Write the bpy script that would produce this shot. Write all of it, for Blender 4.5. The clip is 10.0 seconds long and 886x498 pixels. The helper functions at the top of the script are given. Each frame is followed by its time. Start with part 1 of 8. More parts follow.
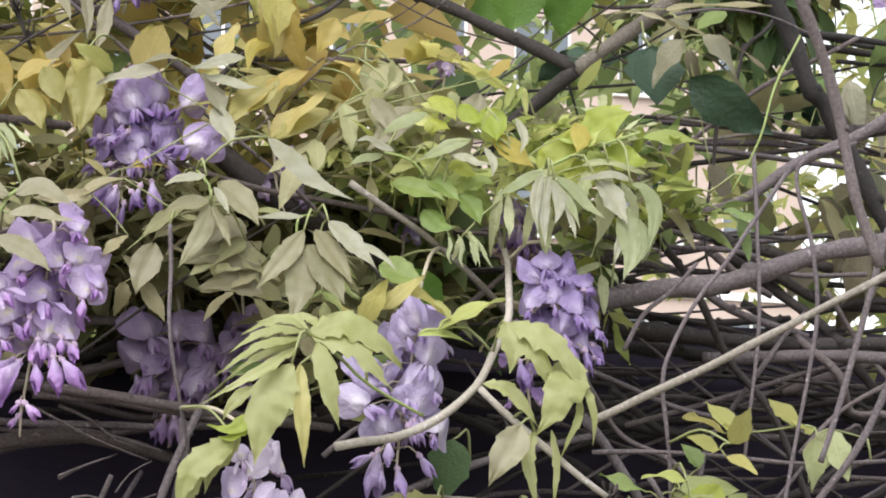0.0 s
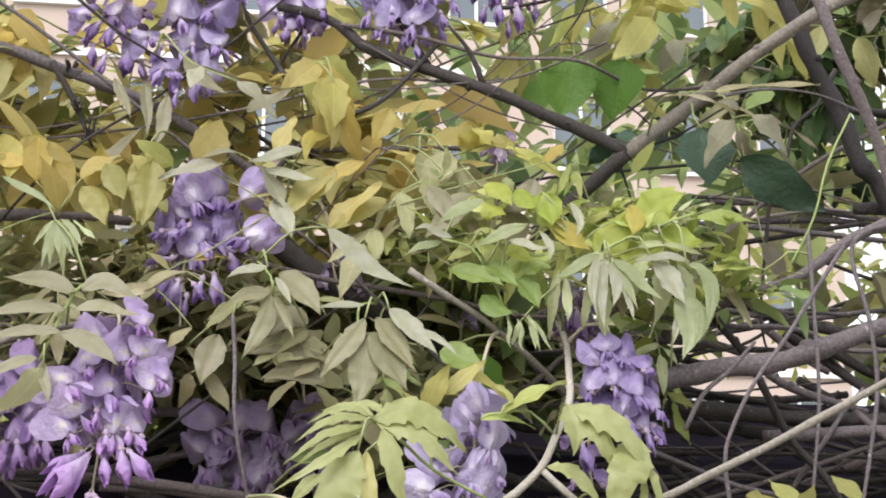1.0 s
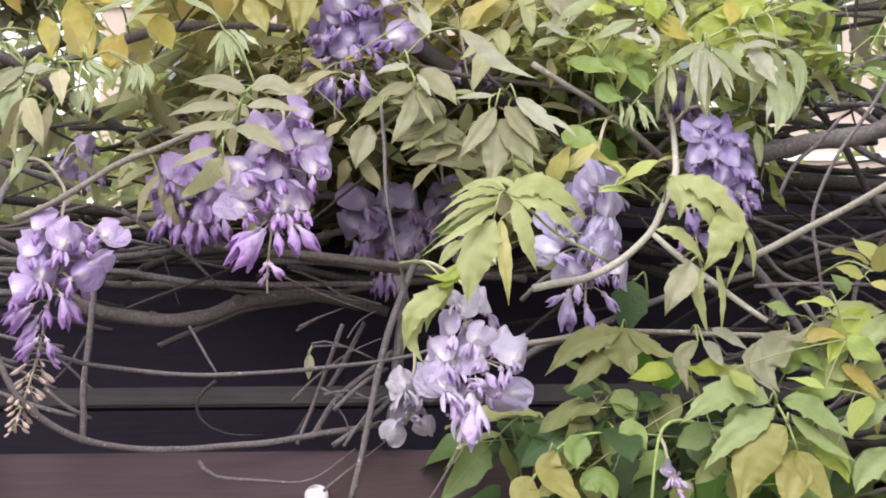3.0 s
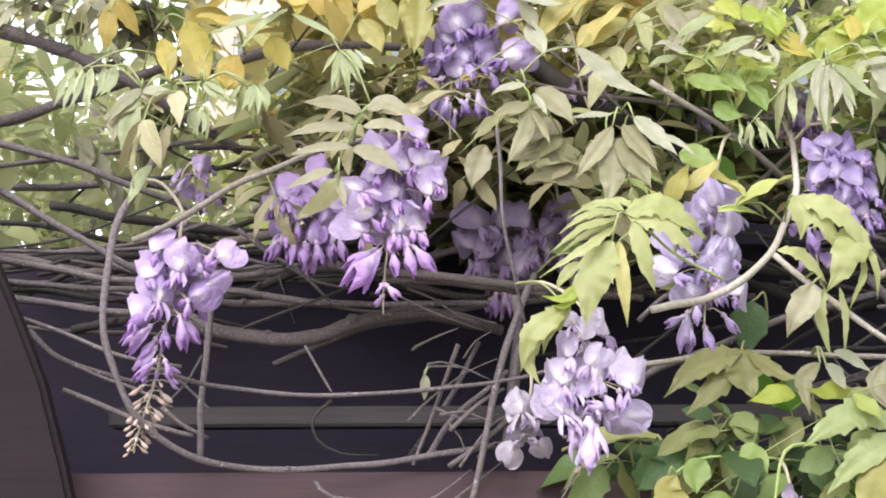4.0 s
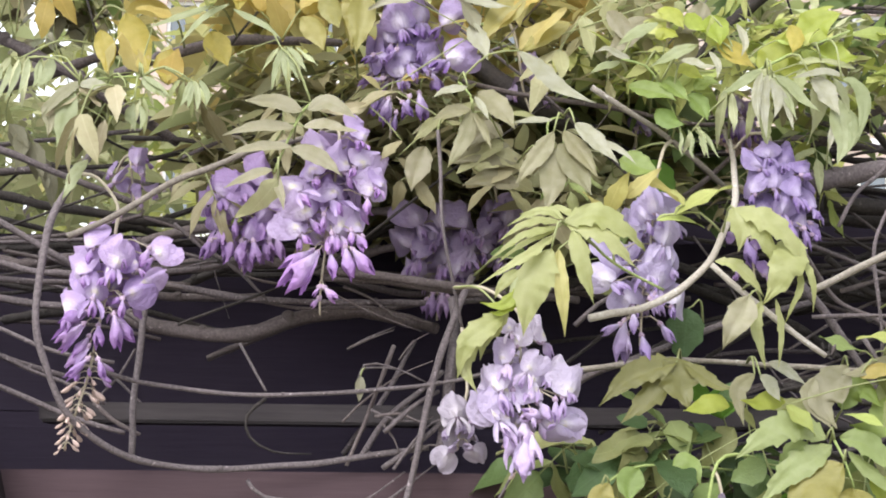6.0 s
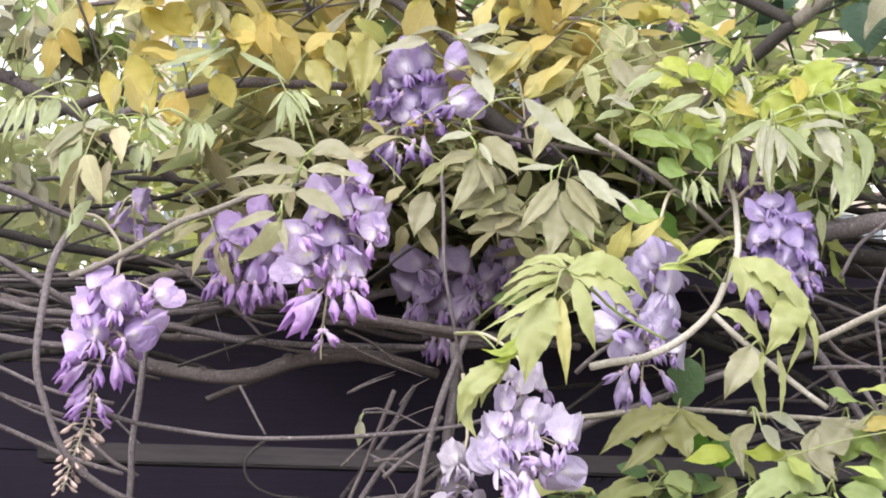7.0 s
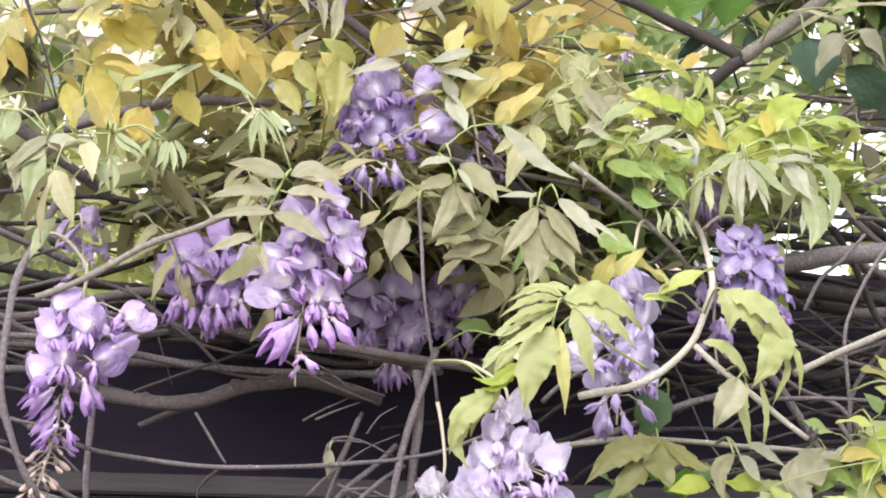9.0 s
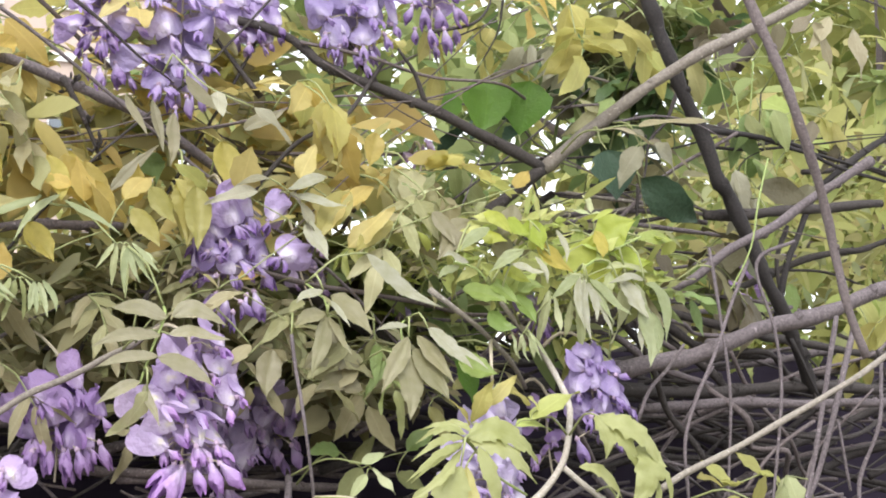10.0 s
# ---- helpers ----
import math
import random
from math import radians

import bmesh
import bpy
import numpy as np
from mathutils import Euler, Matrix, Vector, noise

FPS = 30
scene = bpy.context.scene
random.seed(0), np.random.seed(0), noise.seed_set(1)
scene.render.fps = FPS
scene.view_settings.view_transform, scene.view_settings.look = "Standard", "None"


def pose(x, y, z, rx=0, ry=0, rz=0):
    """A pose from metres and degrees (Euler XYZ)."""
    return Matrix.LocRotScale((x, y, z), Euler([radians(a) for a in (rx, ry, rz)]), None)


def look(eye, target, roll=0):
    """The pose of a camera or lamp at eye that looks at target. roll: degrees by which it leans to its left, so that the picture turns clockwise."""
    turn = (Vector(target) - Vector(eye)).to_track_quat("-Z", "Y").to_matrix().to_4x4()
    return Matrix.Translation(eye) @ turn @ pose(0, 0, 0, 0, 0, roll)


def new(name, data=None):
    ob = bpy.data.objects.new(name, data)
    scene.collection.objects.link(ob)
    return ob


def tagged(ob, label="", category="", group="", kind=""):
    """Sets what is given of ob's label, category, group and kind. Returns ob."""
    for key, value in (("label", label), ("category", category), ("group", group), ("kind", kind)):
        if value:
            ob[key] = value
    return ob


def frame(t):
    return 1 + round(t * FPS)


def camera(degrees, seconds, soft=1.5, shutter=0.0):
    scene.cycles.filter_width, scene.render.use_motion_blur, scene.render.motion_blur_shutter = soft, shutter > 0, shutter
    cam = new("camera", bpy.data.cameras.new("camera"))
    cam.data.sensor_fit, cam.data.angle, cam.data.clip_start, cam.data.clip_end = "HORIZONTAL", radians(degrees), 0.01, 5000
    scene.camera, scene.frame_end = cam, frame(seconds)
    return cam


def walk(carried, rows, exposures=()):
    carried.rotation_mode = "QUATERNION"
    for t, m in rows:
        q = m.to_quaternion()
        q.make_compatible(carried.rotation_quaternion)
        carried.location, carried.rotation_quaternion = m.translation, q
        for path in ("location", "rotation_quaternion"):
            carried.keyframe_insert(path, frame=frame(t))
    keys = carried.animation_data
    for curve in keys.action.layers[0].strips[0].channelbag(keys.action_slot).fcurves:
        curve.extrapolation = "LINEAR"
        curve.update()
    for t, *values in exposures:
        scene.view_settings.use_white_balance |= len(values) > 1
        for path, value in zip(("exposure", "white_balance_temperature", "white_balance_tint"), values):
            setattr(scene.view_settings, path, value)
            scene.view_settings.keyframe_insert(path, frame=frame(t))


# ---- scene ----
cam = camera(28, 10.0, soft=1.9)
walk(cam, [
    (0, pose(0.0428, 0.1674, 1.6136, 103.258, -1.012, -9.410)),
    (0.5, pose(0.0331, 0.1550, 1.6205, 103.915, -0.041, -8.031)),
    (1, pose(0.0306, 0.1567, 1.6116, 105.938, 0.005, -7.726)),
    (1.1, look((0.011, 0.054, 1.625), (0.284, 1.974, 2.116), 0.6)),
    (1.2, look((-0.020, -0.008, 1.604), (0.290, 1.904, 2.101), 0.0)),
    (1.5, pose(-0.0027, -0.0162, 1.5772, 105.475, 0.430, -8.457)),
    (2, pose(-0.0159, -0.0092, 1.5676, 103.791, 0.500, -7.504)),
    (2.5, pose(-0.0116, -0.0208, 1.5685, 101.079, 1.113, -5.750)),
    (3, pose(0.0079, -0.0099, 1.5656, 99.374, 0.791, -3.556)),
    (3.2, pose(-0.0049, -0.0050, 1.5629, 99.286, 0.647, -3.213)),
    (4.3, pose(0.0021, -0.0022, 1.5909, 99.829, 0.285, 0.370)),
    (4.5, pose(0.0000, 0.0000, 1.6000, 100.000, -0.000, 0.000)),
    (5, pose(0.0044, -0.0022, 1.6015, 100.950, -0.071, -1.474)),
    (5.5, pose(0.0073, -0.0026, 1.6005, 99.613, -0.072, -2.148)),
    (5.7, pose(-0.0032, -0.0023, 1.6008, 98.502, -0.244, -2.472)),
    (6.8, pose(-0.0072, -0.0026, 1.6054, 99.700, -1.141, -2.473)),
    (7, pose(-0.0091, -0.0030, 1.6067, 99.882, -1.318, -2.808)),
    (7.5, pose(-0.0116, 0.0015, 1.6061, 99.718, -1.397, -2.620)),
    (8, pose(-0.0051, 0.0095, 1.6004, 99.670, -1.684, -0.991)),
    (8.5, pose(-0.0661, 0.0077, 1.6025, 99.808, -1.523, -1.701)),
    (9, pose(-0.1710, 0.0333, 1.6096, 100.753, -0.903, -10.942)),
    (9.5, pose(-0.3269, 0.0682, 1.6536, 100.364, 0.719, -19.471)),
    (9.7, look((-0.372, 0.071, 1.684), (0.391, 1.887, 2.031), -1.7)),
    (10, pose(-0.4545, 0.1127, 1.7192, 99.907, 3.312, -27.868)),
], exposures=[(0, 1.37), (1.5, 1.32), (3, 1.5), (4.5, 1.86), (5.2, 1.66), (5.7, 1.6), (7, 1.78), (8.5, 1.79), (9.3, 1.87), (10, 1.59)])

# ---- light ----
world = bpy.data.worlds.new("overcast_sky")
scene.world = world
world.use_nodes = True
wn = world.node_tree
sky = wn.nodes.new("ShaderNodeTexSky")
sky.sky_type, sky.sun_disc = "NISHITA", False
sky.sun_elevation, sky.sun_rotation = radians(58), radians(215)
grey_sky = wn.nodes.new("ShaderNodeHueSaturation")
grey_sky.inputs["Saturation"].default_value = 0.18
wn.links.new(sky.outputs[0], grey_sky.inputs["Color"])
wn.links.new(grey_sky.outputs[0], wn.nodes["Background"].inputs[0])
wn.nodes["Background"].inputs[1].default_value = 0.15

sun_data = bpy.data.lights.new("sun", "SUN")
sun_data.energy, sun_data.angle, sun_data.color = 1.2, radians(40), (1.0, 0.97, 0.92)
sun = new("sun", sun_data)
sun.matrix_world = look((-3, -4, 8), (0, 1.3, 1.8))


# ---- materials ----
def base(name, rough=0.6):
    m = bpy.data.materials.new(name)
    m.use_nodes = True
    nt = m.node_tree
    b = nt.nodes["Principled BSDF"]
    b.inputs["Roughness"].default_value = rough
    return m, nt, b


def node(nt, kind, **values):
    n = nt.nodes.new(kind)
    for k, v in values.items():
        n.inputs[k].default_value = v
    return n


def ramp(nt, fac, stops):
    n = nt.nodes.new("ShaderNodeValToRGB")
    while len(n.color_ramp.elements) < len(stops):
        n.color_ramp.elements.new(0.5)
    for e, (p, c) in zip(n.color_ramp.elements, stops):
        e.position, e.color = p, (*c, 1)
    nt.links.new(fac, n.inputs[0])
    return n.outputs[0]


def mix(nt, fac, a, b, blend="MIX"):
    n = nt.nodes.new("ShaderNodeMix")
    n.data_type, n.blend_type = "RGBA", blend
    for sock, v in ((n.inputs[0], fac), (n.inputs[6], a), (n.inputs[7], b)):
        if hasattr(v, "links"):
            nt.links.new(v, sock)
        else:
            sock.default_value = v if isinstance(v, float) else (*v, 1)
    return n.outputs[2]


def calc(nt, op, a, b=0.0):
    n = nt.nodes.new("ShaderNodeMath")
    n.operation = op
    for sock, v in zip(n.inputs, (a, b)):
        if hasattr(v, "links"):
            nt.links.new(v, sock)
        else:
            sock.default_value = v
    return n.outputs[0]


def grain(nt, coord, scale, detail=4.0, rough=0.6):
    n = node(nt, "ShaderNodeTexNoise", Scale=scale, Detail=detail, Roughness=rough)
    nt.links.new(coord, n.inputs["Vector"])
    return n.outputs["Fac"]


def bump(nt, b, height, strength=0.3, distance=0.001):
    n = node(nt, "ShaderNodeBump", Strength=strength, Distance=distance)
    nt.links.new(height, n.inputs["Height"])
    nt.links.new(n.outputs[0], b.inputs["Normal"])


def leafy(name, colours, glow=0.38, rough=0.45, sheen=0.45):
    """Thin leaf: colour varies from leaflet to leaflet, lighter midrib and side veins, some light passes through."""
    m, nt, b = base(name, rough)
    b.inputs["Specular IOR Level"].default_value = sheen
    co = nt.nodes.new("ShaderNodeTexCoord").outputs["Object"]
    info = nt.nodes.new("ShaderNodeObjectInfo").outputs["Random"]
    col = ramp(nt, info, [(i / (len(colours) - 1), c) for i, c in enumerate(colours)])
    shade = calc(nt, "FRACT", calc(nt, "MULTIPLY", info, 17.31))
    col = mix(nt, shade, mix(nt, 1.0, col, (0.74, 0.73, 0.64), "MULTIPLY"), mix(nt, 1.0, col, (1.20, 1.21, 1.22), "MULTIPLY"))
    xyz = nt.nodes.new("ShaderNodeSeparateXYZ")
    nt.links.new(co, xyz.inputs[0])
    ax = calc(nt, "ABSOLUTE", xyz.outputs[0])
    rib = calc(nt, "LESS_THAN", ax, 0.012)
    slant = calc(nt, "SUBTRACT", calc(nt, "MULTIPLY", xyz.outputs[1], 9.0), calc(nt, "MULTIPLY", ax, 13.0))
    vein = calc(nt, "LESS_THAN", calc(nt, "FRACT", slant), 0.10)
    blot = grain(nt, co, 3.5, 5)
    col = mix(nt, calc(nt, "MULTIPLY", calc(nt, "SUBTRACT", blot, 0.35), 0.9), col, mix(nt, 1.0, col, (0.62, 0.50, 0.40), "MULTIPLY"))
    light = mix(nt, 1.0, col, (1.20, 1.20, 1.26), "MULTIPLY")
    col = mix(nt, calc(nt, "MAXIMUM", calc(nt, "MULTIPLY", rib, 0.6), calc(nt, "MULTIPLY", vein, 0.12)), col, light)
    nt.links.new(col, b.inputs["Base Color"])
    bump(nt, b, calc(nt, "ADD", calc(nt, "MULTIPLY", vein, 0.22), grain(nt, co, 14, 3)), 0.22, 0.02)
    t = nt.nodes.new("ShaderNodeBsdfTranslucent")
    nt.links.new(col, t.inputs[0])
    ms = node(nt, "ShaderNodeMixShader", Fac=glow)
    nt.links.new(b.outputs[0], ms.inputs[1])
    nt.links.new(t.outputs[0], ms.inputs[2])
    nt.links.new(ms.outputs[0], nt.nodes["Material Output"].inputs[0])
    return m


LEAF = {
    "gold": leafy("golden_leaf", [(0.60, 0.45, 0.14), (0.66, 0.53, 0.18), (0.63, 0.56, 0.26), (0.58, 0.55, 0.29)], 0.60),
    "yellow": leafy("yellow_green_leaf", [(0.50, 0.46, 0.15), (0.58, 0.53, 0.21), (0.46, 0.48, 0.16)], 0.58),
    "olive": leafy("olive_leaf", [(0.28, 0.25, 0.145), (0.37, 0.335, 0.205), (0.32, 0.325, 0.165), (0.43, 0.38, 0.25)], 0.36),
    "lime": leafy("lime_leaf", [(0.36, 0.45, 0.13), (0.46, 0.51, 0.18), (0.50, 0.50, 0.20)], 0.40),
    "pale": leafy("pale_young_leaf", [(0.40, 0.45, 0.22), (0.52, 0.54, 0.34), (0.44, 0.50, 0.28)], 0.38),
    "celery": leafy("pale_yellow_green_leaf", [(0.43, 0.47, 0.23), (0.51, 0.53, 0.31), (0.46, 0.51, 0.26), (0.51, 0.50, 0.31)], 0.45),
    # brown-green leaves, darkened in colour to stand for shade among the stems
    "dusk": leafy("shade_toned_brown_green_leaf", [(0.10, 0.085, 0.055), (0.16, 0.135, 0.085), (0.12, 0.13, 0.07)], 0.25),
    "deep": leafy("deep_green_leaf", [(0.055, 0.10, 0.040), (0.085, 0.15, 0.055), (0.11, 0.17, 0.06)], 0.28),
    "green": leafy("smooth_green_leaf", [(0.14, 0.30, 0.045), (0.18, 0.36, 0.06)], 0.48),
    "teal": leafy("dark_green_leaf", [(0.030, 0.065, 0.042), (0.045, 0.090, 0.055)], 0.15),
    "greyleaf": leafy("grey_green_leaf", [(0.27, 0.26, 0.19), (0.34, 0.33, 0.24)], 0.30),
    "taupe": leafy("brownish_olive_leaf", [(0.32, 0.285, 0.185), (0.41, 0.365, 0.255), (0.37, 0.34, 0.215), (0.45, 0.395, 0.295)], 0.34),
    "olivegreen": leafy("yellowish_olive_green_leaf", [(0.30, 0.32, 0.12), (0.39, 0.38, 0.17), (0.34, 0.30, 0.13)], 0.36),
    "paletan": leafy("pale_tan_green_leaf", [(0.43, 0.41, 0.25), (0.50, 0.48, 0.32)], 0.36),
    "leafgreen": leafy("fresh_green_leaf", [(0.17, 0.25, 0.09), (0.26, 0.33, 0.12), (0.32, 0.32, 0.15), (0.22, 0.31, 0.10)], 0.34),
}


def foliage(name, colours, glow=0.45):
    """Joined leaf masses: each leaf takes its own tint."""
    m, nt, b = base(name, 0.6)
    b.inputs["Specular IOR Level"].default_value = 0.22
    geo = nt.nodes.new("ShaderNodeNewGeometry")
    col = ramp(nt, geo.outputs["Random Per Island"], [(i / (len(colours) - 1), c) for i, c in enumerate(colours)])
    co = nt.nodes.new("ShaderNodeTexCoord").outputs["Object"]
    col = mix(nt, calc(nt, "MULTIPLY", grain(nt, co, 60, 3), 0.5), col, mix(nt, 1.0, col, (0.55, 0.5, 0.4), "MULTIPLY"))
    nt.links.new(col, b.inputs["Base Color"])
    t = nt.nodes.new("ShaderNodeBsdfTranslucent")
    nt.links.new(col, t.inputs[0])
    ms = node(nt, "ShaderNodeMixShader", Fac=glow)
    nt.links.new(b.outputs[0], ms.inputs[1])
    nt.links.new(t.outputs[0], ms.inputs[2])
    nt.links.new(ms.outputs[0], nt.nodes["Material Output"].inputs[0])
    return m


def petal(name, edge, mid, eye, eye_at, eye_size, glow=0.35):
    """Petal: pale flare round the eye, deeper rim, faint veins."""
    m, nt, b = base(name, 0.55)
    co = nt.nodes.new("ShaderNodeTexCoord").outputs["Object"]
    info = nt.nodes.new("ShaderNodeObjectInfo").outputs["Random"]
    d = nt.nodes.new("ShaderNodeVectorMath")
    d.operation = "DISTANCE"
    nt.links.new(co, d.inputs[0])
    d.inputs[1].default_value = eye_at
    dist = calc(nt, "ADD", d.outputs["Value"], calc(nt, "MULTIPLY", calc(nt, "SUBTRACT", grain(nt, co, 6, 2), 0.5), 0.18))
    col = ramp(nt, dist, [(0.0, eye), (eye_size, mid), (min(0.98, eye_size * 2.6), edge)])
    w = node(nt, "ShaderNodeTexWave", Scale=3.0, Distortion=7.0, Detail=2.0)
    nt.links.new(co, w.inputs["Vector"])
    col = mix(nt, calc(nt, "MULTIPLY", w.outputs["Fac"], 0.14), col, edge)
    col = mix(nt, info, mix(nt, 1.0, col, (0.80, 0.74, 0.86), "MULTIPLY"), mix(nt, 1.0, col, (1.13, 1.13, 1.08), "MULTIPLY"))
    nt.links.new(col, b.inputs["Base Color"])
    bump(nt, b, grain(nt, co, 4, 2), 0.25, 0.05)
    t = nt.nodes.new("ShaderNodeBsdfTranslucent")
    nt.links.new(col, t.inputs[0])
    ms = node(nt, "ShaderNodeMixShader", Fac=glow)
    nt.links.new(b.outputs[0], ms.inputs[1])
    nt.links.new(t.outputs[0], ms.inputs[2])
    nt.links.new(ms.outputs[0], nt.nodes["Material Output"].inputs[0])
    return m


EYE = (0.0, 0.06, 0.22)
PETAL = {}
for key, edge, mid, keel in (
    ("pale", (0.51, 0.405, 0.625), (0.67, 0.60, 0.735), (0.39, 0.195, 0.525)),
    ("white", (0.58, 0.515, 0.67), (0.71, 0.67, 0.755), (0.54, 0.41, 0.66)),
    ("lilac", (0.43, 0.32, 0.56), (0.60, 0.51, 0.68), (0.33, 0.17, 0.46)),
    ("bluepale", (0.42, 0.355, 0.58), (0.57, 0.52, 0.67), (0.32, 0.21, 0.49)),
    ("icelilac", (0.49, 0.43, 0.62), (0.64, 0.60, 0.72), (0.37, 0.26, 0.53)),
    ("bluemauve", (0.30, 0.235, 0.43), (0.43, 0.37, 0.54), (0.25, 0.16, 0.39)),
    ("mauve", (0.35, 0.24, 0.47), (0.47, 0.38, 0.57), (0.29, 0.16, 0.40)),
    ("violet", (0.37, 0.285, 0.52), (0.66, 0.60, 0.75), (0.175, 0.08, 0.30)),
    ("ghost", (0.42, 0.38, 0.46), (0.53, 0.49, 0.55), (0.36, 0.30, 0.42)),
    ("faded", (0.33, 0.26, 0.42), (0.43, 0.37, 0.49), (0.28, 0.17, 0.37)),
):
    PETAL[key] = (
        petal(key + "_banner_petal", edge, mid, (0.80, 0.78, 0.50) if key in ("pale", "white", "lilac") else tuple(1.12 * c for c in mid), EYE, 0.13),
        petal(key + "_keel_petal", keel, tuple(0.6 * a + 0.4 * b for a, b in zip(keel, mid)), mid, (0, 0.15, 0), 0.36),
    )


def limp_blade(name, a, c, glow=0.45):
    """Thin soft leaf skin with cloudy tone and fine crinkles."""
    m, nt, b = base(name, 0.42)
    co = nt.nodes.new("ShaderNodeTexCoord").outputs["Object"]
    info = nt.nodes.new("ShaderNodeObjectInfo").outputs["Random"]
    col = mix(nt, info, a, c)
    col = mix(nt, ramp(nt, grain(nt, co, 4, 4), [(0.35, (0, 0, 0)), (0.70, (0.75, 0.75, 0.75))]), col, mix(nt, 1.0, col, (0.72, 0.74, 0.52), "MULTIPLY"))
    nt.links.new(col, b.inputs["Base Color"])
    bump(nt, b, calc(nt, "ADD", grain(nt, co, 9, 5), calc(nt, "MULTIPLY", grain(nt, co, 40, 3), 0.4)), 0.14, 0.02)
    t = nt.nodes.new("ShaderNodeBsdfTranslucent")
    nt.links.new(col, t.inputs[0])
    ms = node(nt, "ShaderNodeMixShader", Fac=glow)
    nt.links.new(b.outputs[0], ms.inputs[1])
    nt.links.new(t.outputs[0], ms.inputs[2])
    nt.links.new(ms.outputs[0], nt.nodes["Material Output"].inputs[0])
    return m


SOFT = {
    "celery": limp_blade("pale_yellow_green_leaf", (0.375, 0.395, 0.165), (0.45, 0.46, 0.225)),
    "goldgreen": limp_blade("yellowish_green_leaf", (0.50, 0.46, 0.18), (0.55, 0.52, 0.24)),
    "lime": limp_blade("lime_young_leaf", (0.38, 0.47, 0.07), (0.48, 0.50, 0.11), 0.55),
    "gold": limp_blade("golden_young_leaf", (0.55, 0.44, 0.10), (0.58, 0.50, 0.14), 0.55),
    "mint": limp_blade("pale_green_leaf", (0.22, 0.28, 0.10), (0.29, 0.33, 0.145), 0.36),
    "dull": limp_blade("dull_olive_leaf", (0.165, 0.16, 0.052), (0.21, 0.20, 0.07), 0.30),
    "amber": limp_blade("amber_young_leaf", (0.47, 0.36, 0.095), (0.55, 0.44, 0.14), 0.55),
    "goldolive": limp_blade("olive_gold_leaf", (0.29, 0.265, 0.075), (0.36, 0.315, 0.10), 0.40),
    "olive": limp_blade("soft_olive_leaf", (0.225, 0.215, 0.125), (0.30, 0.275, 0.17), 0.36),
    "taupe": limp_blade("soft_brownish_leaf", (0.19, 0.172, 0.105), (0.255, 0.228, 0.148), 0.30),
    # grey-green, with the silvery sheen of upturned leaves put into the colour
    "greyleaf": limp_blade("sheen_toned_green_leaf", (0.33, 0.325, 0.25), (0.40, 0.39, 0.305), 0.35),
    "pale": limp_blade("pale_grey_green_leaf", (0.275, 0.31, 0.165), (0.345, 0.375, 0.215), 0.38),
    "leafgreen": limp_blade("fresh_young_leaf", (0.17, 0.25, 0.055), (0.26, 0.33, 0.09), 0.40),
    "paletan": limp_blade("pale_tan_green_leaf", (0.265, 0.245, 0.16), (0.33, 0.305, 0.21), 0.36),
}


def bark(name, dark, light, rough=0.85):
    m, nt, b = base(name, rough)
    co = nt.nodes.new("ShaderNodeTexCoord").outputs["Object"]
    fine, broad = grain(nt, co, 420, 6, 0.7), grain(nt, co, 38, 4)
    col = ramp(nt, fine, [(0.30, dark), (0.72, light)])
    col = mix(nt, calc(nt, "MULTIPLY", broad, 0.7), col, mix(nt, 1.0, col, (0.50, 0.46, 0.42), "MULTIPLY"))
    spots = calc(nt, "GREATER_THAN", grain(nt, co, 240, 2), 0.69)
    col = mix(nt, calc(nt, "MULTIPLY", spots, 0.6), col, tuple(min(0.6, c * 1.7) for c in light))
    nt.links.new(col, b.inputs["Base Color"])
    bump(nt, b, fine, 0.7, 0.0012)
    return m


BARK = {
    "grey": bark("grey_brown_bark", (0.070, 0.057, 0.065), (0.225, 0.190, 0.205)),
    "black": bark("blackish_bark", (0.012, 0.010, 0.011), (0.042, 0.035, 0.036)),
    "twig": bark("grey_brown_twig", (0.14, 0.12, 0.105), (0.31, 0.275, 0.245)),
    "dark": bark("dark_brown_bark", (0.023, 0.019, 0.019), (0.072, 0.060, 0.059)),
    "pale": bark("pale_grey_bark", (0.20, 0.177, 0.155), (0.40, 0.362, 0.318)),
    "bare": bark("bleached_bark", (0.33, 0.30, 0.265), (0.53, 0.49, 0.44)),
    "bark": bark("brown_bark", (0.088, 0.069, 0.074), (0.215, 0.178, 0.182)),
    "green": bark("green_shoot", (0.25, 0.34, 0.10), (0.40, 0.48, 0.18), 0.6),
}


def painted_wood(name, a, b_, scale):
    m, nt, b = base(name, 0.85)
    b.inputs["Specular IOR Level"].default_value = 0.12
    co = nt.nodes.new("ShaderNodeTexCoord").outputs["Object"]
    st = nt.nodes.new("ShaderNodeMapping")
    st.inputs["Scale"].default_value = (0.06, 1.0, 1.0)
    nt.links.new(co, st.inputs[0])
    fine = grain(nt, st.outputs[0], scale, 6, 0.65)
    broad = grain(nt, co, 9, 4)
    col = mix(nt, fine, a, b_)
    col = mix(nt, calc(nt, "MULTIPLY", broad, 0.5), col, mix(nt, 1.0, col, (0.6, 0.6, 0.62), "MULTIPLY"))
    nt.links.new(col, b.inputs["Base Color"])
    bump(nt, b, fine, 0.4, 0.001)
    return m


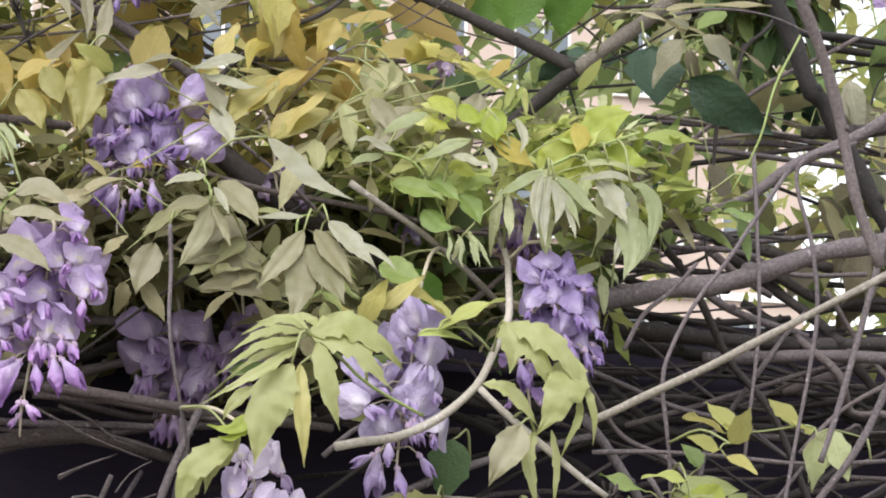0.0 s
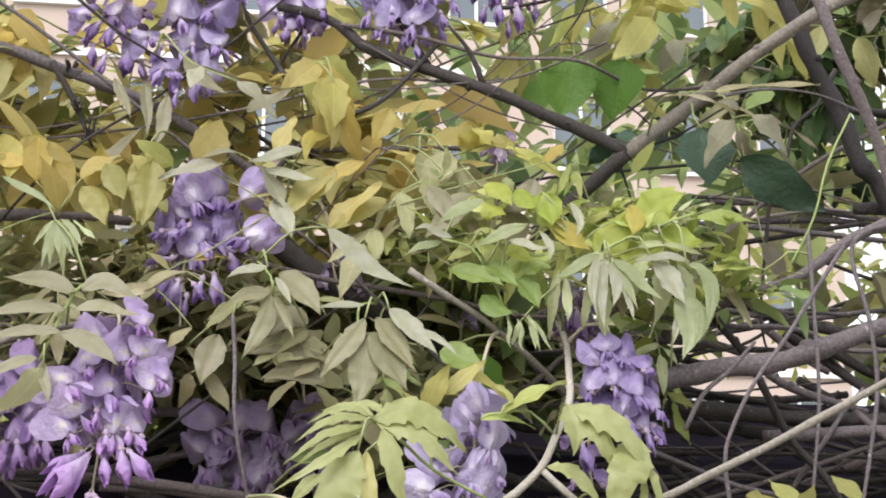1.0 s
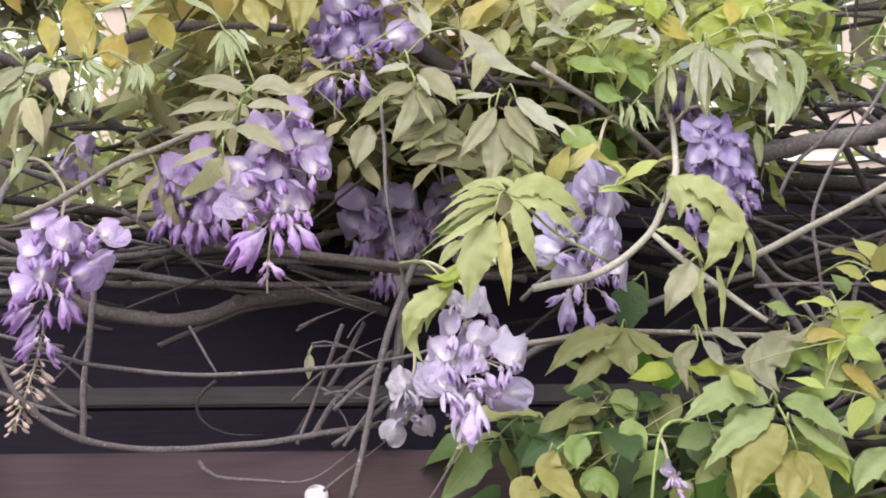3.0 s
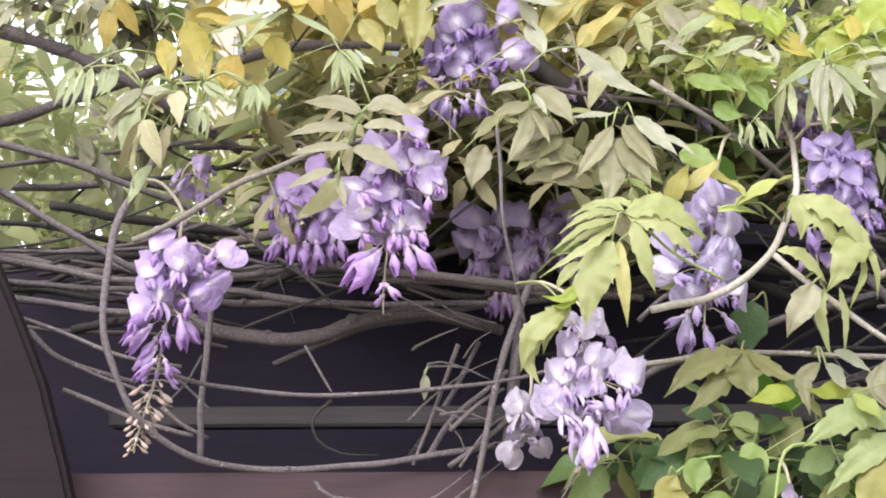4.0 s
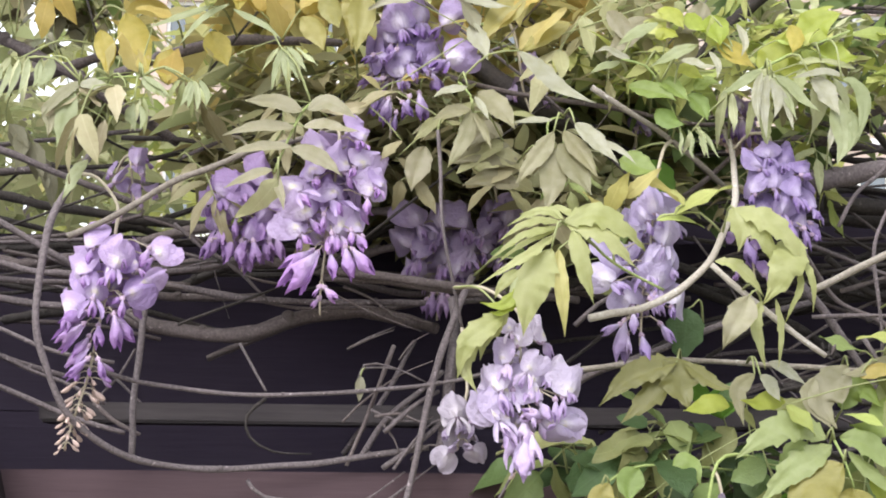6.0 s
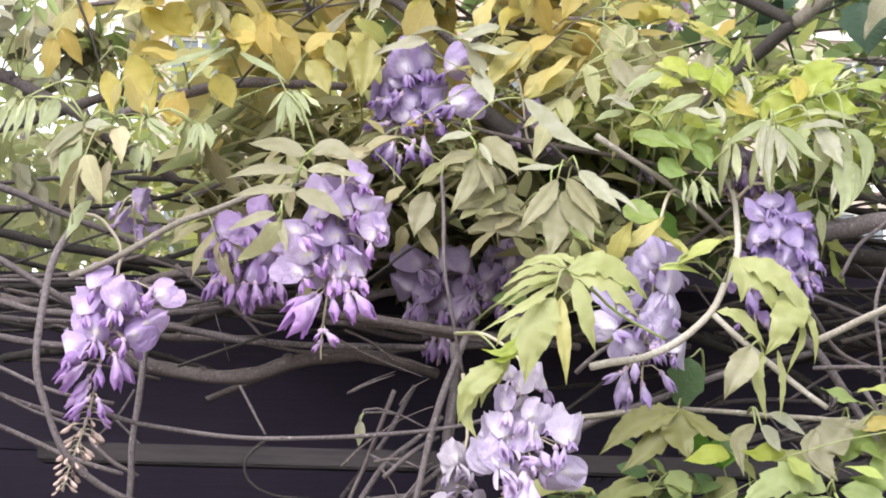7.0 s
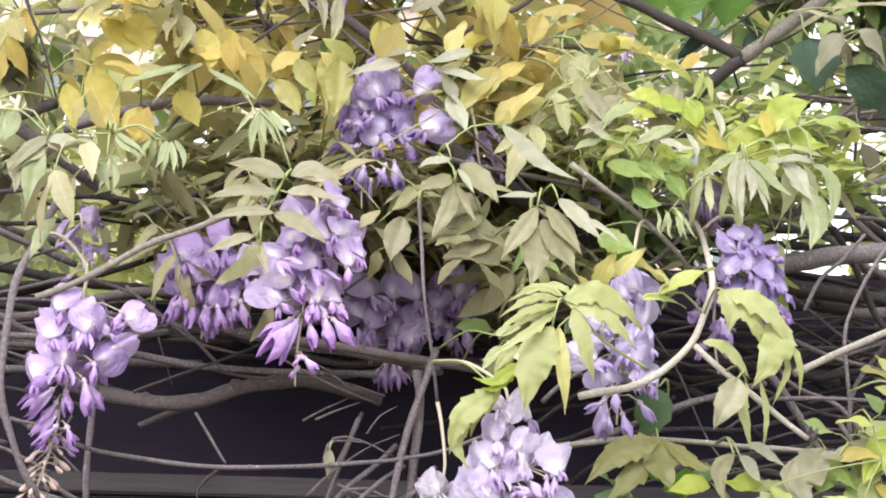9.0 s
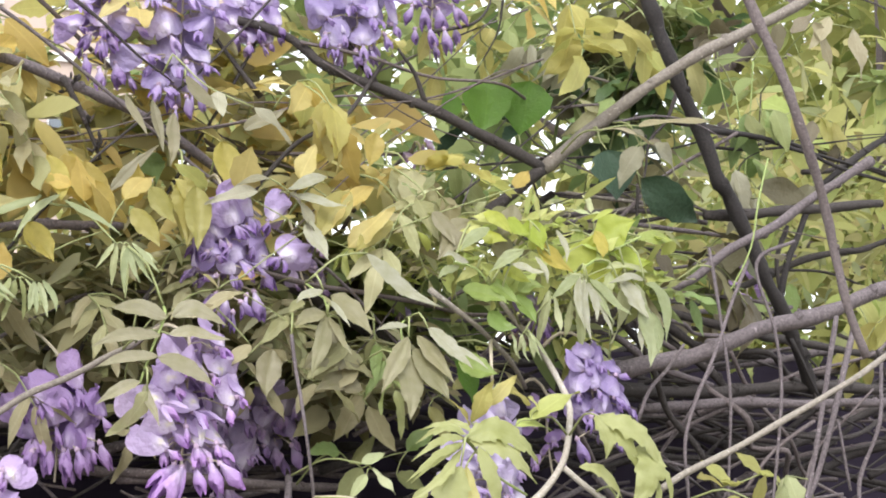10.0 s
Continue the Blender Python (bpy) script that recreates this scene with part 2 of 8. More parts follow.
WOOD_DARK = painted_wood("dark_brown_painted_wood", (0.032, 0.025, 0.042), (0.051, 0.040, 0.063), 260)
WOOD_RED = painted_wood("red_brown_painted_wood", (0.066, 0.044, 0.052), (0.096, 0.065, 0.074), 240)
WOOD_POST = painted_wood("brown_painted_wood", (0.016, 0.011, 0.014), (0.027, 0.019, 0.024), 260)
WOOD_GREY = painted_wood("weathered_grey_wood", (0.036, 0.032, 0.037), (0.092, 0.080, 0.083), 240)


def plain(name, a, b_, scale, rough=0.8, metal=0.0, relief=0.2):
    m, nt, b = base(name, rough)
    b.inputs["Metallic"].default_value = metal
    co = nt.nodes.new("ShaderNodeTexCoord").outputs["Object"]
    f = grain(nt, co, scale, 6)
    col = mix(nt, f, a, b_)
    col = mix(nt, calc(nt, "MULTIPLY", grain(nt, co, scale * 0.07, 3), 0.35), col, mix(nt, 1.0, col, (0.75, 0.72, 0.70), "MULTIPLY"))
    nt.links.new(col, b.inputs["Base Color"])
    bump(nt, b, f, relief, 0.004)
    return m


STALK = plain("green_yellow_stalk", (0.20, 0.23, 0.09), (0.31, 0.33, 0.15), 300, 0.55)
RACHIS = plain("mauve_green_stalk", (0.34, 0.28, 0.24), (0.46, 0.42, 0.30), 300, 0.6)
BUD = plain("tan_bud", (0.38, 0.28, 0.255), (0.49, 0.37, 0.33), 400, 0.6)
CALYX = plain("mauve_calyx", (0.30, 0.20, 0.34), (0.42, 0.32, 0.40), 400, 0.6)
PLASTER = plain("pink_beige_plaster", (0.44, 0.35, 0.31), (0.52, 0.42, 0.37), 12, 0.9)
WHITE_PETAL = plain("white_petal", (0.60, 0.56, 0.63), (0.70, 0.66, 0.72), 300, 0.6)
FRAME = plain("white_window_frame", (0.74, 0.74, 0.74), (0.80, 0.80, 0.80), 30, 0.5)
ROOFTILE = plain("grey_roof", (0.20, 0.19, 0.19), (0.28, 0.26, 0.26), 20, 0.8)
EARTH = plain("bare_ground", (0.16, 0.14, 0.11), (0.26, 0.24, 0.18), 6, 0.95)
GLASS, gnt, gb = base("window_glass", 0.08)
gb.inputs["Base Color"].default_value = (0.10, 0.12, 0.14, 1)
gb.inputs["Specular IOR Level"].default_value = 0.9


# ---- building helpers ----
def mesh(name, verts, faces, smooth=True):
    me = bpy.data.meshes.new(name)
    me.from_pydata([tuple(v) for v in verts], [], faces)
    if smooth:
        me.polygons.foreach_set("use_smooth", [True] * len(me.polygons))
    me.update()
    return me


def part(name, me, material, parent, label="", m=None):
    """One mesh object under a thing or a part; alike pieces share their mesh."""
    ob = new(name, me)
    if not me.materials:
        me.materials.append(material)
    elif me.materials[0] != material:
        ob.material_slots[0].link = "OBJECT"
        ob.material_slots[0].material = material
    if parent:
        ob.parent = parent
    if m is not None:
        ob.matrix_basis = m
    return tagged(ob, label)


def smooth_line(points, step):
    """Catmull-Rom line through the points, about one sample a step."""
    p = [Vector(q) for q in points]
    p = [p[0] * 2 - p[1], *p, p[-1] * 2 - p[-2]]
    line = []
    for a, b, c, d in zip(p, p[1:], p[2:], p[3:]):
        n = max(2, int((c - b).length / step))
        for k in range(n):
            t = k / n
            line.append(0.5 * (2 * b + (c - a) * t + (2 * a - 5 * b + 4 * c - d) * t * t + (3 * b - a - 3 * c + d) * t ** 3))
    line.append(p[-2])
    return line


def tube(name, line, radius, sides=8, taper=0.75, knots=0.0, seed=0):
    """Round stem along a line, tapering, with swellings and an uneven skin."""
    verts, faces = [], []
    n = len(line)
    side = Vector((0.31, 0.17, 0.93))
    for i, p in enumerate(line):
        way = (line[min(i + 1, n - 1)] - line[max(i - 1, 0)]).normalized()
        u = way.cross(side)
        u = u.normalized() if u.length > 1e-4 else way.orthogonal().normalized()
        v = way.cross(u)
        side = u.cross(way)
        r = radius * (1 - (1 - taper) * i / max(1, n - 1))
        r *= 1 + knots * noise.noise(p * 55 + Vector((seed, 0, 0)))
        for k in range(sides):
            a = 2 * math.pi * k / sides
            rr = r * (1 + knots * 0.5 * noise.noise(p * 90 + Vector((3 * math.cos(a), 3 * math.sin(a), seed))))
            verts.append(p + u * (rr * math.cos(a)) + v * (rr * math.sin(a)))
    for i in range(n - 1):
        for k in range(sides):
            faces.append((i * sides + k, i * sides + (k + 1) % sides, (i + 1) * sides + (k + 1) % sides, (i + 1) * sides + k))
    faces.append(tuple(reversed(range(sides))))
    faces.append(tuple(range((n - 1) * sides, n * sides)))
    return mesh(name, verts, faces)


def box(name, x0, x1, y0, y1, z0, z1, bevel=0.004, centre=None):
    bm = bmesh.new()
    bmesh.ops.create_cube(bm, size=1.0)
    for v in bm.verts:
        v.co = Vector((x0 + (v.co.x + 0.5) * (x1 - x0), y0 + (v.co.y + 0.5) * (y1 - y0), z0 + (v.co.z + 0.5) * (z1 - z0)))
    if bevel:
        bmesh.ops.bevel(bm, geom=bm.edges[:], offset=bevel, segments=2, affect="EDGES")
    me = bpy.data.meshes.new(name)
    bm.to_mesh(me)
    bm.free()
    return me


rng = random.Random(7)
FREE = []  # points along the branches that stand free of leaves
SUPPORT = []  # points along the stems, from which leaves and flowers grow
STEM_LABEL = {
    "gnarled_branch": "bare gnarled woody branch with rough bark",
    "thick_stem": "thick old woody vine stem with rough bark",
    "vine_stem": "long thin woody vine stem in the tangle",
    "side_twig": "thin dark side twig growing from a branch",
    "pale_twig": "smooth grey bare twig with cut end",
    "loop_vine": "grey vine hanging in a wide loop",
    "dead_stick": "dry grey stick hanging in the tangle",
    "wire_stem": "thin dark straight stem in the tangle",
    "twining_shoot": "thin green twining shoot hanging down",
}


def knot_mesh(seed):
    """Scarred swelling where a side shoot was: a rough low dome with a sunken middle."""
    verts, faces, sides, rings = [], [], 9, 4
    for i in range(rings):
        t = i / (rings - 1)
        for k in range(sides):
            a = 2 * math.pi * k / sides
            rad = (1.15, 0.95, 0.6, 0.22)[i] * (1 + 0.22 * noise.noise(Vector((2 * math.cos(a), 2 * math.sin(a), seed + t))))
            verts.append((rad * math.cos(a), rad * math.sin(a), (-0.6, 0.45, 0.8, 0.5)[i] + 0.1 * noise.noise(Vector((a, t, seed)))))
    for i in range(rings - 1):
        for k in range(sides):
            faces.append((i * sides + k, i * sides + (k + 1) % sides, (i + 1) * sides + (k + 1) % sides, (i + 1) * sides + k))
    faces.append(tuple(range((rings - 1) * sides, rings * sides)))
    return mesh("knot", verts, faces)


KNOTS = [knot_mesh(s) for s in range(4)]


def stem(name, kind, radius, points):
    line = smooth_line(points, 0.008)
    seed = len(SUPPORT) % 97
    wob = [p + Vector((noise.noise(p * 22 + Vector((seed, 1, 0))), noise.noise(p * 22 + Vector((0, seed, 5))), noise.noise(p * 22 + Vector((9, 0, seed))))) * radius * 0.45 for p in line]
    big = radius > 0.004
    ob = new(name, tube(name, wob, radius, 10 if big else 7, 0.35 if name in ("side_twig", "wire_stem") else 0.8, 0.28 if big else 0.16, seed))
    ob.data.materials.append(BARK[kind])
    tagged(ob, STEM_LABEL[name], "branch" if "branch" in name or "stem" in name else "twig", "vine stems and twigs")
    if name == "loop_vine" or radius > 0.003 and name in ("gnarled_branch", "thick_stem", "vine_stem"):
        r = random.Random(seed + len(line))
        for i in range(5, len(wob) - 4, r.randint(7, 11) if big else r.randint(11, 17)):
            way = (wob[i + 1] - wob[i - 1]).normalized()
            out = (way.cross(Vector((0.2, 1, r.uniform(-1, 1)))) + Vector((0, -0.6, 0))).normalized()
            size = radius * r.uniform(0.35, 0.6)
            turn = Vector((0, 0, 1)).rotation_difference(out).to_matrix().to_4x4()
            part("knot", KNOTS[r.randrange(4)], BARK[kind], ob, "", Matrix.Translation(wob[i] + out * radius * 0.75) @ turn @ Matrix.Diagonal((size * 1.3, size * 1.3, size, 1)))
    SUPPORT.extend(p.copy() for p in wob[len(wob) // 4 if name == "pale_twig" else 0::2])
    if name in ("gnarled_branch", "pale_twig", "thick_stem", "loop_vine"):
        FREE.extend(p.copy() for p in wob[::2])
    return ob


# ---- main branches and twigs ----
stem("gnarled_branch", "twig", 0.0058, [(0.335, 1.381, 2.044), (0.379, 1.373, 2.077), (0.422, 1.350, 2.111), (0.465, 1.330, 2.139), (0.524, 1.310, 2.167), (0.583, 1.300, 2.200)])
stem("gnarled_branch", "dark", 0.0049, [(0.335, 1.381, 2.044), (0.301, 1.388, 2.063), (0.269, 1.390, 2.076), (0.233, 1.390, 2.092), (0.190, 1.400, 2.111), (0.142, 1.400, 2.124), (0.118, 1.410, 2.148), (0.075, 1.420, 2.163)])
stem("side_twig", "dark", 0.0027, [(0.230, 1.390, 2.094), (0.218, 1.385, 2.120), (0.201, 1.380, 2.139)])
stem("side_twig", "dark", 0.0030, [(0.188, 1.400, 2.114), (0.167, 1.410, 2.153), (0.144, 1.420, 2.190), (0.119, 1.420, 2.223)])
stem("side_twig", "dark", 0.0025, [(0.084, 1.400, 2.094), (0.065, 1.410, 2.127), (0.051, 1.420, 2.156), (0.041, 1.430, 2.202)])
stem("gnarled_branch", "dark", 0.0059, [(0.335, 1.381, 2.044), (0.309, 1.400, 2.022), (0.286, 1.420, 2.002), (0.264, 1.440, 1.977), (0.249, 1.470, 1.954)])
stem("gnarled_branch", "grey", 0.0045, [(-0.183, 1.370, 2.119), (-0.156, 1.375, 2.110), (-0.088, 1.380, 2.091), (-0.023, 1.390, 2.070), (0.024, 1.400, 2.048), (0.068, 1.420, 2.022), (0.093, 1.430, 1.998)])
stem("thick_stem", "dark", 0.0092, [(0.079, 1.430, 1.978), (0.107, 1.430, 1.957), (0.141, 1.430, 1.938), (0.181, 1.440, 1.920), (0.222, 1.460, 1.900)])
stem("gnarled_branch", "bark", 0.0042, [(0.352, 1.145, 2.200), (0.370, 1.140, 2.145), (0.387, 1.135, 2.093), (0.406, 1.130, 2.033), (0.428, 1.140, 1.985), (0.445, 1.148, 1.936), (0.452, 1.147, 1.895), (0.466, 1.147, 1.852)])
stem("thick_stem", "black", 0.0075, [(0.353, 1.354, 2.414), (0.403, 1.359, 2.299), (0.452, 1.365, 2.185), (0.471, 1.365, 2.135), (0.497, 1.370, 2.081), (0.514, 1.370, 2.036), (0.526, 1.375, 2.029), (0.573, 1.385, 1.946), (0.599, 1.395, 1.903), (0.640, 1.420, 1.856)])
stem("thick_stem", "grey", 0.0076, [(0.315, 1.330, 1.859), (0.333, 1.320, 1.860), (0.407, 1.310, 1.870), (0.474, 1.300, 1.890), (0.550, 1.290, 1.909), (0.664, 1.290, 1.945)])
stem("gnarled_branch", "dark", 0.0053, [(0.516, 1.400, 2.015), (0.564, 1.390, 2.015), (0.611, 1.380, 2.020), (0.701, 1.370, 2.027)])
stem("vine_stem", "grey", 0.0046, [(0.630, 1.300, 2.048), (0.566, 1.310, 2.012), (0.525, 1.320, 1.987), (0.489, 1.330, 1.969), (0.443, 1.340, 1.941), (0.397, 1.350, 1.923), (0.354, 1.370, 1.903)])
stem("pale_twig", "pale", 0.0027, [(0.301, 1.200, 1.759), (0.323, 1.200, 1.770), (0.349, 1.185, 1.782), (0.396, 1.165, 1.807), (0.442, 1.145, 1.832), (0.475, 1.140, 1.850), (0.560, 1.130, 1.897)])
stem("vine_stem", "grey", 0.0016, [(0.458, 1.270, 1.947), (0.429, 1.260, 1.907), (0.407, 1.250, 1.877), (0.380, 1.240, 1.844), (0.364, 1.240, 1.814), (0.358, 1.240, 1.789), (0.365, 1.250, 1.744), (0.368, 1.260, 1.700)])
stem("vine_stem", "grey", 0.0016, [(0.501, 1.260, 1.964), (0.459, 1.260, 1.944), (0.463, 1.250, 1.888), (0.466, 1.250, 1.848), (0.460, 1.250, 1.809), (0.447, 1.250, 1.754), (0.437, 1.250, 1.708)])
stem("vine_stem", "grey", 0.0028, [(0.565, 1.270, 1.895), (0.532, 1.260, 1.834), (0.512, 1.260, 1.790), (0.486, 1.260, 1.747), (0.452, 1.270, 1.702)])
stem("pale_twig", "bare", 0.0028, [(0.149, 1.205, 1.739), (0.166, 1.210, 1.743), (0.187, 1.215, 1.747), (0.213, 1.220, 1.760), (0.235, 1.225, 1.781), (0.247, 1.230, 1.803), (0.261, 1.250, 1.832), (0.267, 1.290, 1.871), (0.270, 1.335, 1.904), (0.269, 1.370, 1.937)])
stem("pale_twig", "bare", 0.0024, [(0.238, 1.225, 1.780), (0.250, 1.220, 1.767), (0.264, 1.210, 1.753), (0.289, 1.200, 1.730), (0.311, 1.200, 1.714)])
stem("pale_twig", "pale", 0.0023, [(0.159, 1.270, 1.918), (0.184, 1.275, 1.903), (0.216, 1.290, 1.887), (0.250, 1.310, 1.867), (0.278, 1.340, 1.851)])
stem("pale_twig", "twig", 0.0025, [(-0.220, 1.272, 1.800), (-0.186, 1.270, 1.816), (-0.150, 1.270, 1.839), (-0.125, 1.270, 1.850), (-0.093, 1.275, 1.865), (-0.061, 1.300, 1.879), (-0.019, 1.360, 1.903)])
stem("loop_vine", "grey", 0.0029, [(-0.211, 1.340, 1.885), (-0.221, 1.300, 1.847), (-0.235, 1.280, 1.809), (-0.239, 1.270, 1.758), (-0.236, 1.270, 1.718), (-0.216, 1.280, 1.674), (-0.180, 1.300, 1.647), (-0.135, 1.325, 1.637), (-0.061, 1.345, 1.640), (-0.020, 1.350, 1.645), (0.010, 1.350, 1.650), (0.045, 1.352, 1.655)])
stem("loop_vine", "grey", 0.0019, [(-0.221, 1.300, 1.714), (-0.193, 1.310, 1.705), (-0.161, 1.320, 1.698), (-0.081, 1.320, 1.691), (0.007, 1.320, 1.696), (0.066, 1.330, 1.705), (0.118, 1.340, 1.724)])
stem("dead_stick", "grey", 0.0031, [(-0.177, 1.400, 1.802), (-0.179, 1.380, 1.732), (-0.180, 1.360, 1.687), (-0.179, 1.350, 1.644)])
stem("dead_stick", "grey", 0.0030, [(0.077, 1.360, 1.787), (0.066, 1.340, 1.762), (0.049, 1.330, 1.715), (0.036, 1.320, 1.656), (0.023, 1.320, 1.598)])
stem("dead_stick", "grey", 0.0039, [(0.061, 1.360, 1.770), (0.063, 1.350, 1.747), (0.060, 1.340, 1.716), (0.056, 1.340, 1.682), (0.049, 1.340, 1.640)])
stem("vine_stem", "grey", 0.0014, [(0.046, 1.270, 1.883), (0.048, 1.270, 1.858), (0.049, 1.260, 1.818), (0.057, 1.270, 1.775), (0.066, 1.290, 1.740)])
stem("thick_stem", "bark", 0.0065, [(-0.232, 1.500, 1.787), (-0.194, 1.470, 1.762), (-0.156, 1.460, 1.753), (-0.104, 1.450, 1.750), (-0.067, 1.450, 1.760), (-0.030, 1.460, 1.770), (0.008, 1.470, 1.770), (0.056, 1.500, 1.760)])
stem("vine_stem", "grey", 0.0032, [(-0.272, 1.450, 1.814), (-0.224, 1.440, 1.798), (-0.148, 1.430, 1.783), (-0.084, 1.420, 1.774), (0.035, 1.430, 1.775), (0.101, 1.460, 1.782)])
stem("vine_stem", "bark", 0.0041, [(-0.104, 1.440, 1.817), (-0.066, 1.420, 1.802), (0.007, 1.400, 1.793), (0.052, 1.400, 1.786), (0.107, 1.420, 1.782), (0.170, 1.450, 1.781)])
stem("vine_stem", "grey", 0.0031, [(-0.413, 1.420, 1.823), (-0.353, 1.400, 1.810), (-0.296, 1.390, 1.798), (-0.247, 1.390, 1.789), (-0.139, 1.420, 1.798), (-0.086, 1.460, 1.820)])
stem("vine_stem", "grey", 0.0027, [(-0.403, 1.420, 1.798), (-0.343, 1.400, 1.790), (-0.262, 1.400, 1.784), (-0.207, 1.420, 1.786)])
stem("vine_stem", "grey", 0.0034, [(-0.402, 1.420, 1.786), (-0.338, 1.400, 1.777), (-0.248, 1.400, 1.765), (-0.177, 1.440, 1.779)])
stem("gnarled_branch", "grey", 0.0035, [(-0.399, 1.450, 1.933), (-0.370, 1.450, 1.917), (-0.308, 1.450, 1.899), (-0.248, 1.460, 1.877), (-0.198, 1.480, 1.861)])
stem("gnarled_branch", "grey", 0.0058, [(-0.471, 1.450, 2.041), (-0.371, 1.440, 2.012), (-0.314, 1.440, 1.994), (-0.261, 1.440, 1.967), (-0.216, 1.460, 1.944), (-0.168, 1.500, 1.919)])
stem("gnarled_branch", "grey", 0.0059, [(-0.441, 1.500, 1.929), (-0.381, 1.490, 1.941), (-0.321, 1.480, 1.957), (-0.268, 1.480, 1.974), (-0.223, 1.500, 2.000)])
stem("vine_stem", "grey", 0.0031, [(-0.383, 1.400, 1.884), (-0.353, 1.390, 1.866), (-0.293, 1.390, 1.830), (-0.240, 1.400, 1.799), (-0.178, 1.450, 1.781)])
stem("vine_stem", "grey", 0.0019, [(-0.319, 1.360, 1.755), (-0.284, 1.360, 1.743), (-0.238, 1.350, 1.724), (-0.196, 1.360, 1.717)])
stem("vine_stem", "grey", 0.0027, [(-0.323, 1.400, 1.750), (-0.296, 1.400, 1.727), (-0.241, 1.420, 1.711)])
stem("vine_stem", "grey", 0.0024, [(-0.286, 1.360, 1.700), (-0.260, 1.360, 1.689), (-0.225, 1.360, 1.675), (-0.186, 1.360, 1.664)])
stem("gnarled_branch", "grey", 0.0045, [(-0.211, 1.420, 1.959), (-0.176, 1.400, 1.966), (-0.130, 1.390, 1.978), (-0.079, 1.390, 1.982), (-0.030, 1.420, 1.988)])
stem("dead_stick", "grey", 0.0013, [(-0.102, 1.380, 1.735), (-0.091, 1.370, 1.716), (-0.080, 1.360, 1.697)])
stem("side_twig", "grey", 0.0011, [(-0.010, 1.330, 1.694), (-0.005, 1.320, 1.714), (0.015, 1.320, 1.713), (0.037, 1.330, 1.704)])
stem("side_twig", "grey", 0.0011, [(-0.019, 1.400, 1.733), (-0.002, 1.400, 1.743), (0.019, 1.420, 1.754)])
stem("side_twig", "dark", 0.0019, [(-0.253, 1.360, 2.079), (-0.243, 1.360, 2.041), (-0.228, 1.360, 2.004), (-0.217, 1.370, 1.968)])
stem("vine_stem", "grey", 0.0030, [(0.146, 1.360, 1.697), (0.170, 1.340, 1.712), (0.205, 1.330, 1.724), (0.267, 1.330, 1.749), (0.343, 1.360, 1.772)])
stem("vine_stem", "pale", 0.0023, [(0.150, 1.320, 1.712), (0.221, 1.300, 1.719), (0.299, 1.280, 1.714), (0.391, 1.270, 1.709), (0.466, 1.260, 1.703)])
stem("vine_stem", "grey", 0.0034, [(0.325, 1.320, 1.779), (0.340, 1.320, 1.761), (0.358, 1.320, 1.735), (0.390, 1.330, 1.691)])
stem("vine_stem", "grey", 0.0017, [(0.327, 1.300, 1.753), (0.391, 1.290, 1.753), (0.462, 1.280, 1.748), (0.544, 1.280, 1.754)])
stem("side_twig", "grey", 0.0018, [(0.342, 1.220, 1.730), (0.355, 1.220, 1.710), (0.374, 1.220, 1.677), (0.396, 1.230, 1.654)])
stem("side_twig", "dark", 0.0018, [(0.245, 1.400, 2.164), (0.285, 1.400, 2.174), (0.310, 1.410, 2.198), (0.321, 1.420, 2.235)])
stem("side_twig", "dark", 0.0019, [(-0.102, 1.330, 2.146), (-0.069, 1.330, 2.123), (-0.038, 1.340, 2.102), (-0.006, 1.360, 2.090)])
stem("side_twig", "dark", 0.0029, [(-0.087, 1.370, 2.090), (-0.071, 1.375, 2.065), (-0.056, 1.380, 2.031)])
stem("wire_stem", "dark", 0.0017, [(0.418, 1.500, 2.051), (0.482, 1.500, 2.053), (0.554, 1.500, 2.065)])
stem("wire_stem", "dark", 0.0018, [(0.459, 1.420, 2.045), (0.453, 1.420, 1.998), (0.445, 1.420, 1.927), (0.469, 1.450, 1.884)])
stem("vine_stem", "grey", 0.0027, [(0.380, 1.500, 2.015), (0.465, 1.500, 2.027), (0.551, 1.500, 2.021), (0.639, 1.500, 2.016)])
stem("vine_stem", "dark", 0.0027, [(0.374, 1.520, 2.007), (0.471, 1.520, 2.021), (0.571, 1.520, 2.041)])
stem("vine_stem", "grey", 0.0024, [(0.409, 1.480, 1.956), (0.487, 1.480, 1.945), (0.559, 1.460, 1.950), (0.640, 1.440, 1.937)])
stem("vine_stem", "dark", 0.0047, [(0.394, 1.500, 1.965), (0.461, 1.480, 1.955), (0.495, 1.460, 1.928), (0.551, 1.460, 1.898), (0.609, 1.450, 1.892)])
stem("vine_stem", "dark", 0.0059, [(0.370, 1.420, 1.861), (0.463, 1.420, 1.856), (0.533, 1.420, 1.854), (0.615, 1.420, 1.859), (0.718, 1.420, 1.854)])
stem("vine_stem", "grey", 0.0037, [(0.347, 1.460, 1.924), (0.422, 1.440, 1.911), (0.465, 1.420, 1.878), (0.524, 1.420, 1.860)])
stem("twining_shoot", "green", 0.0008, [(0.448, 1.220, 2.022), (0.426, 1.210, 1.982), (0.415, 1.210, 1.946), (0.399, 1.220, 1.913)])
stem("gnarled_branch", "dark", 0.0038, [(0.570, 1.620, 2.167), (0.643, 1.620, 2.167), (0.716, 1.600, 2.153), (0.790, 1.580, 2.135), (0.887, 1.560, 2.107), (1.033, 1.550, 2.072)])
stem("vine_stem", "dark", 0.0032, [(0.761, 1.550, 2.100), (0.808, 1.550, 2.107), (0.883, 1.550, 2.145), (0.999, 1.550, 2.188)])
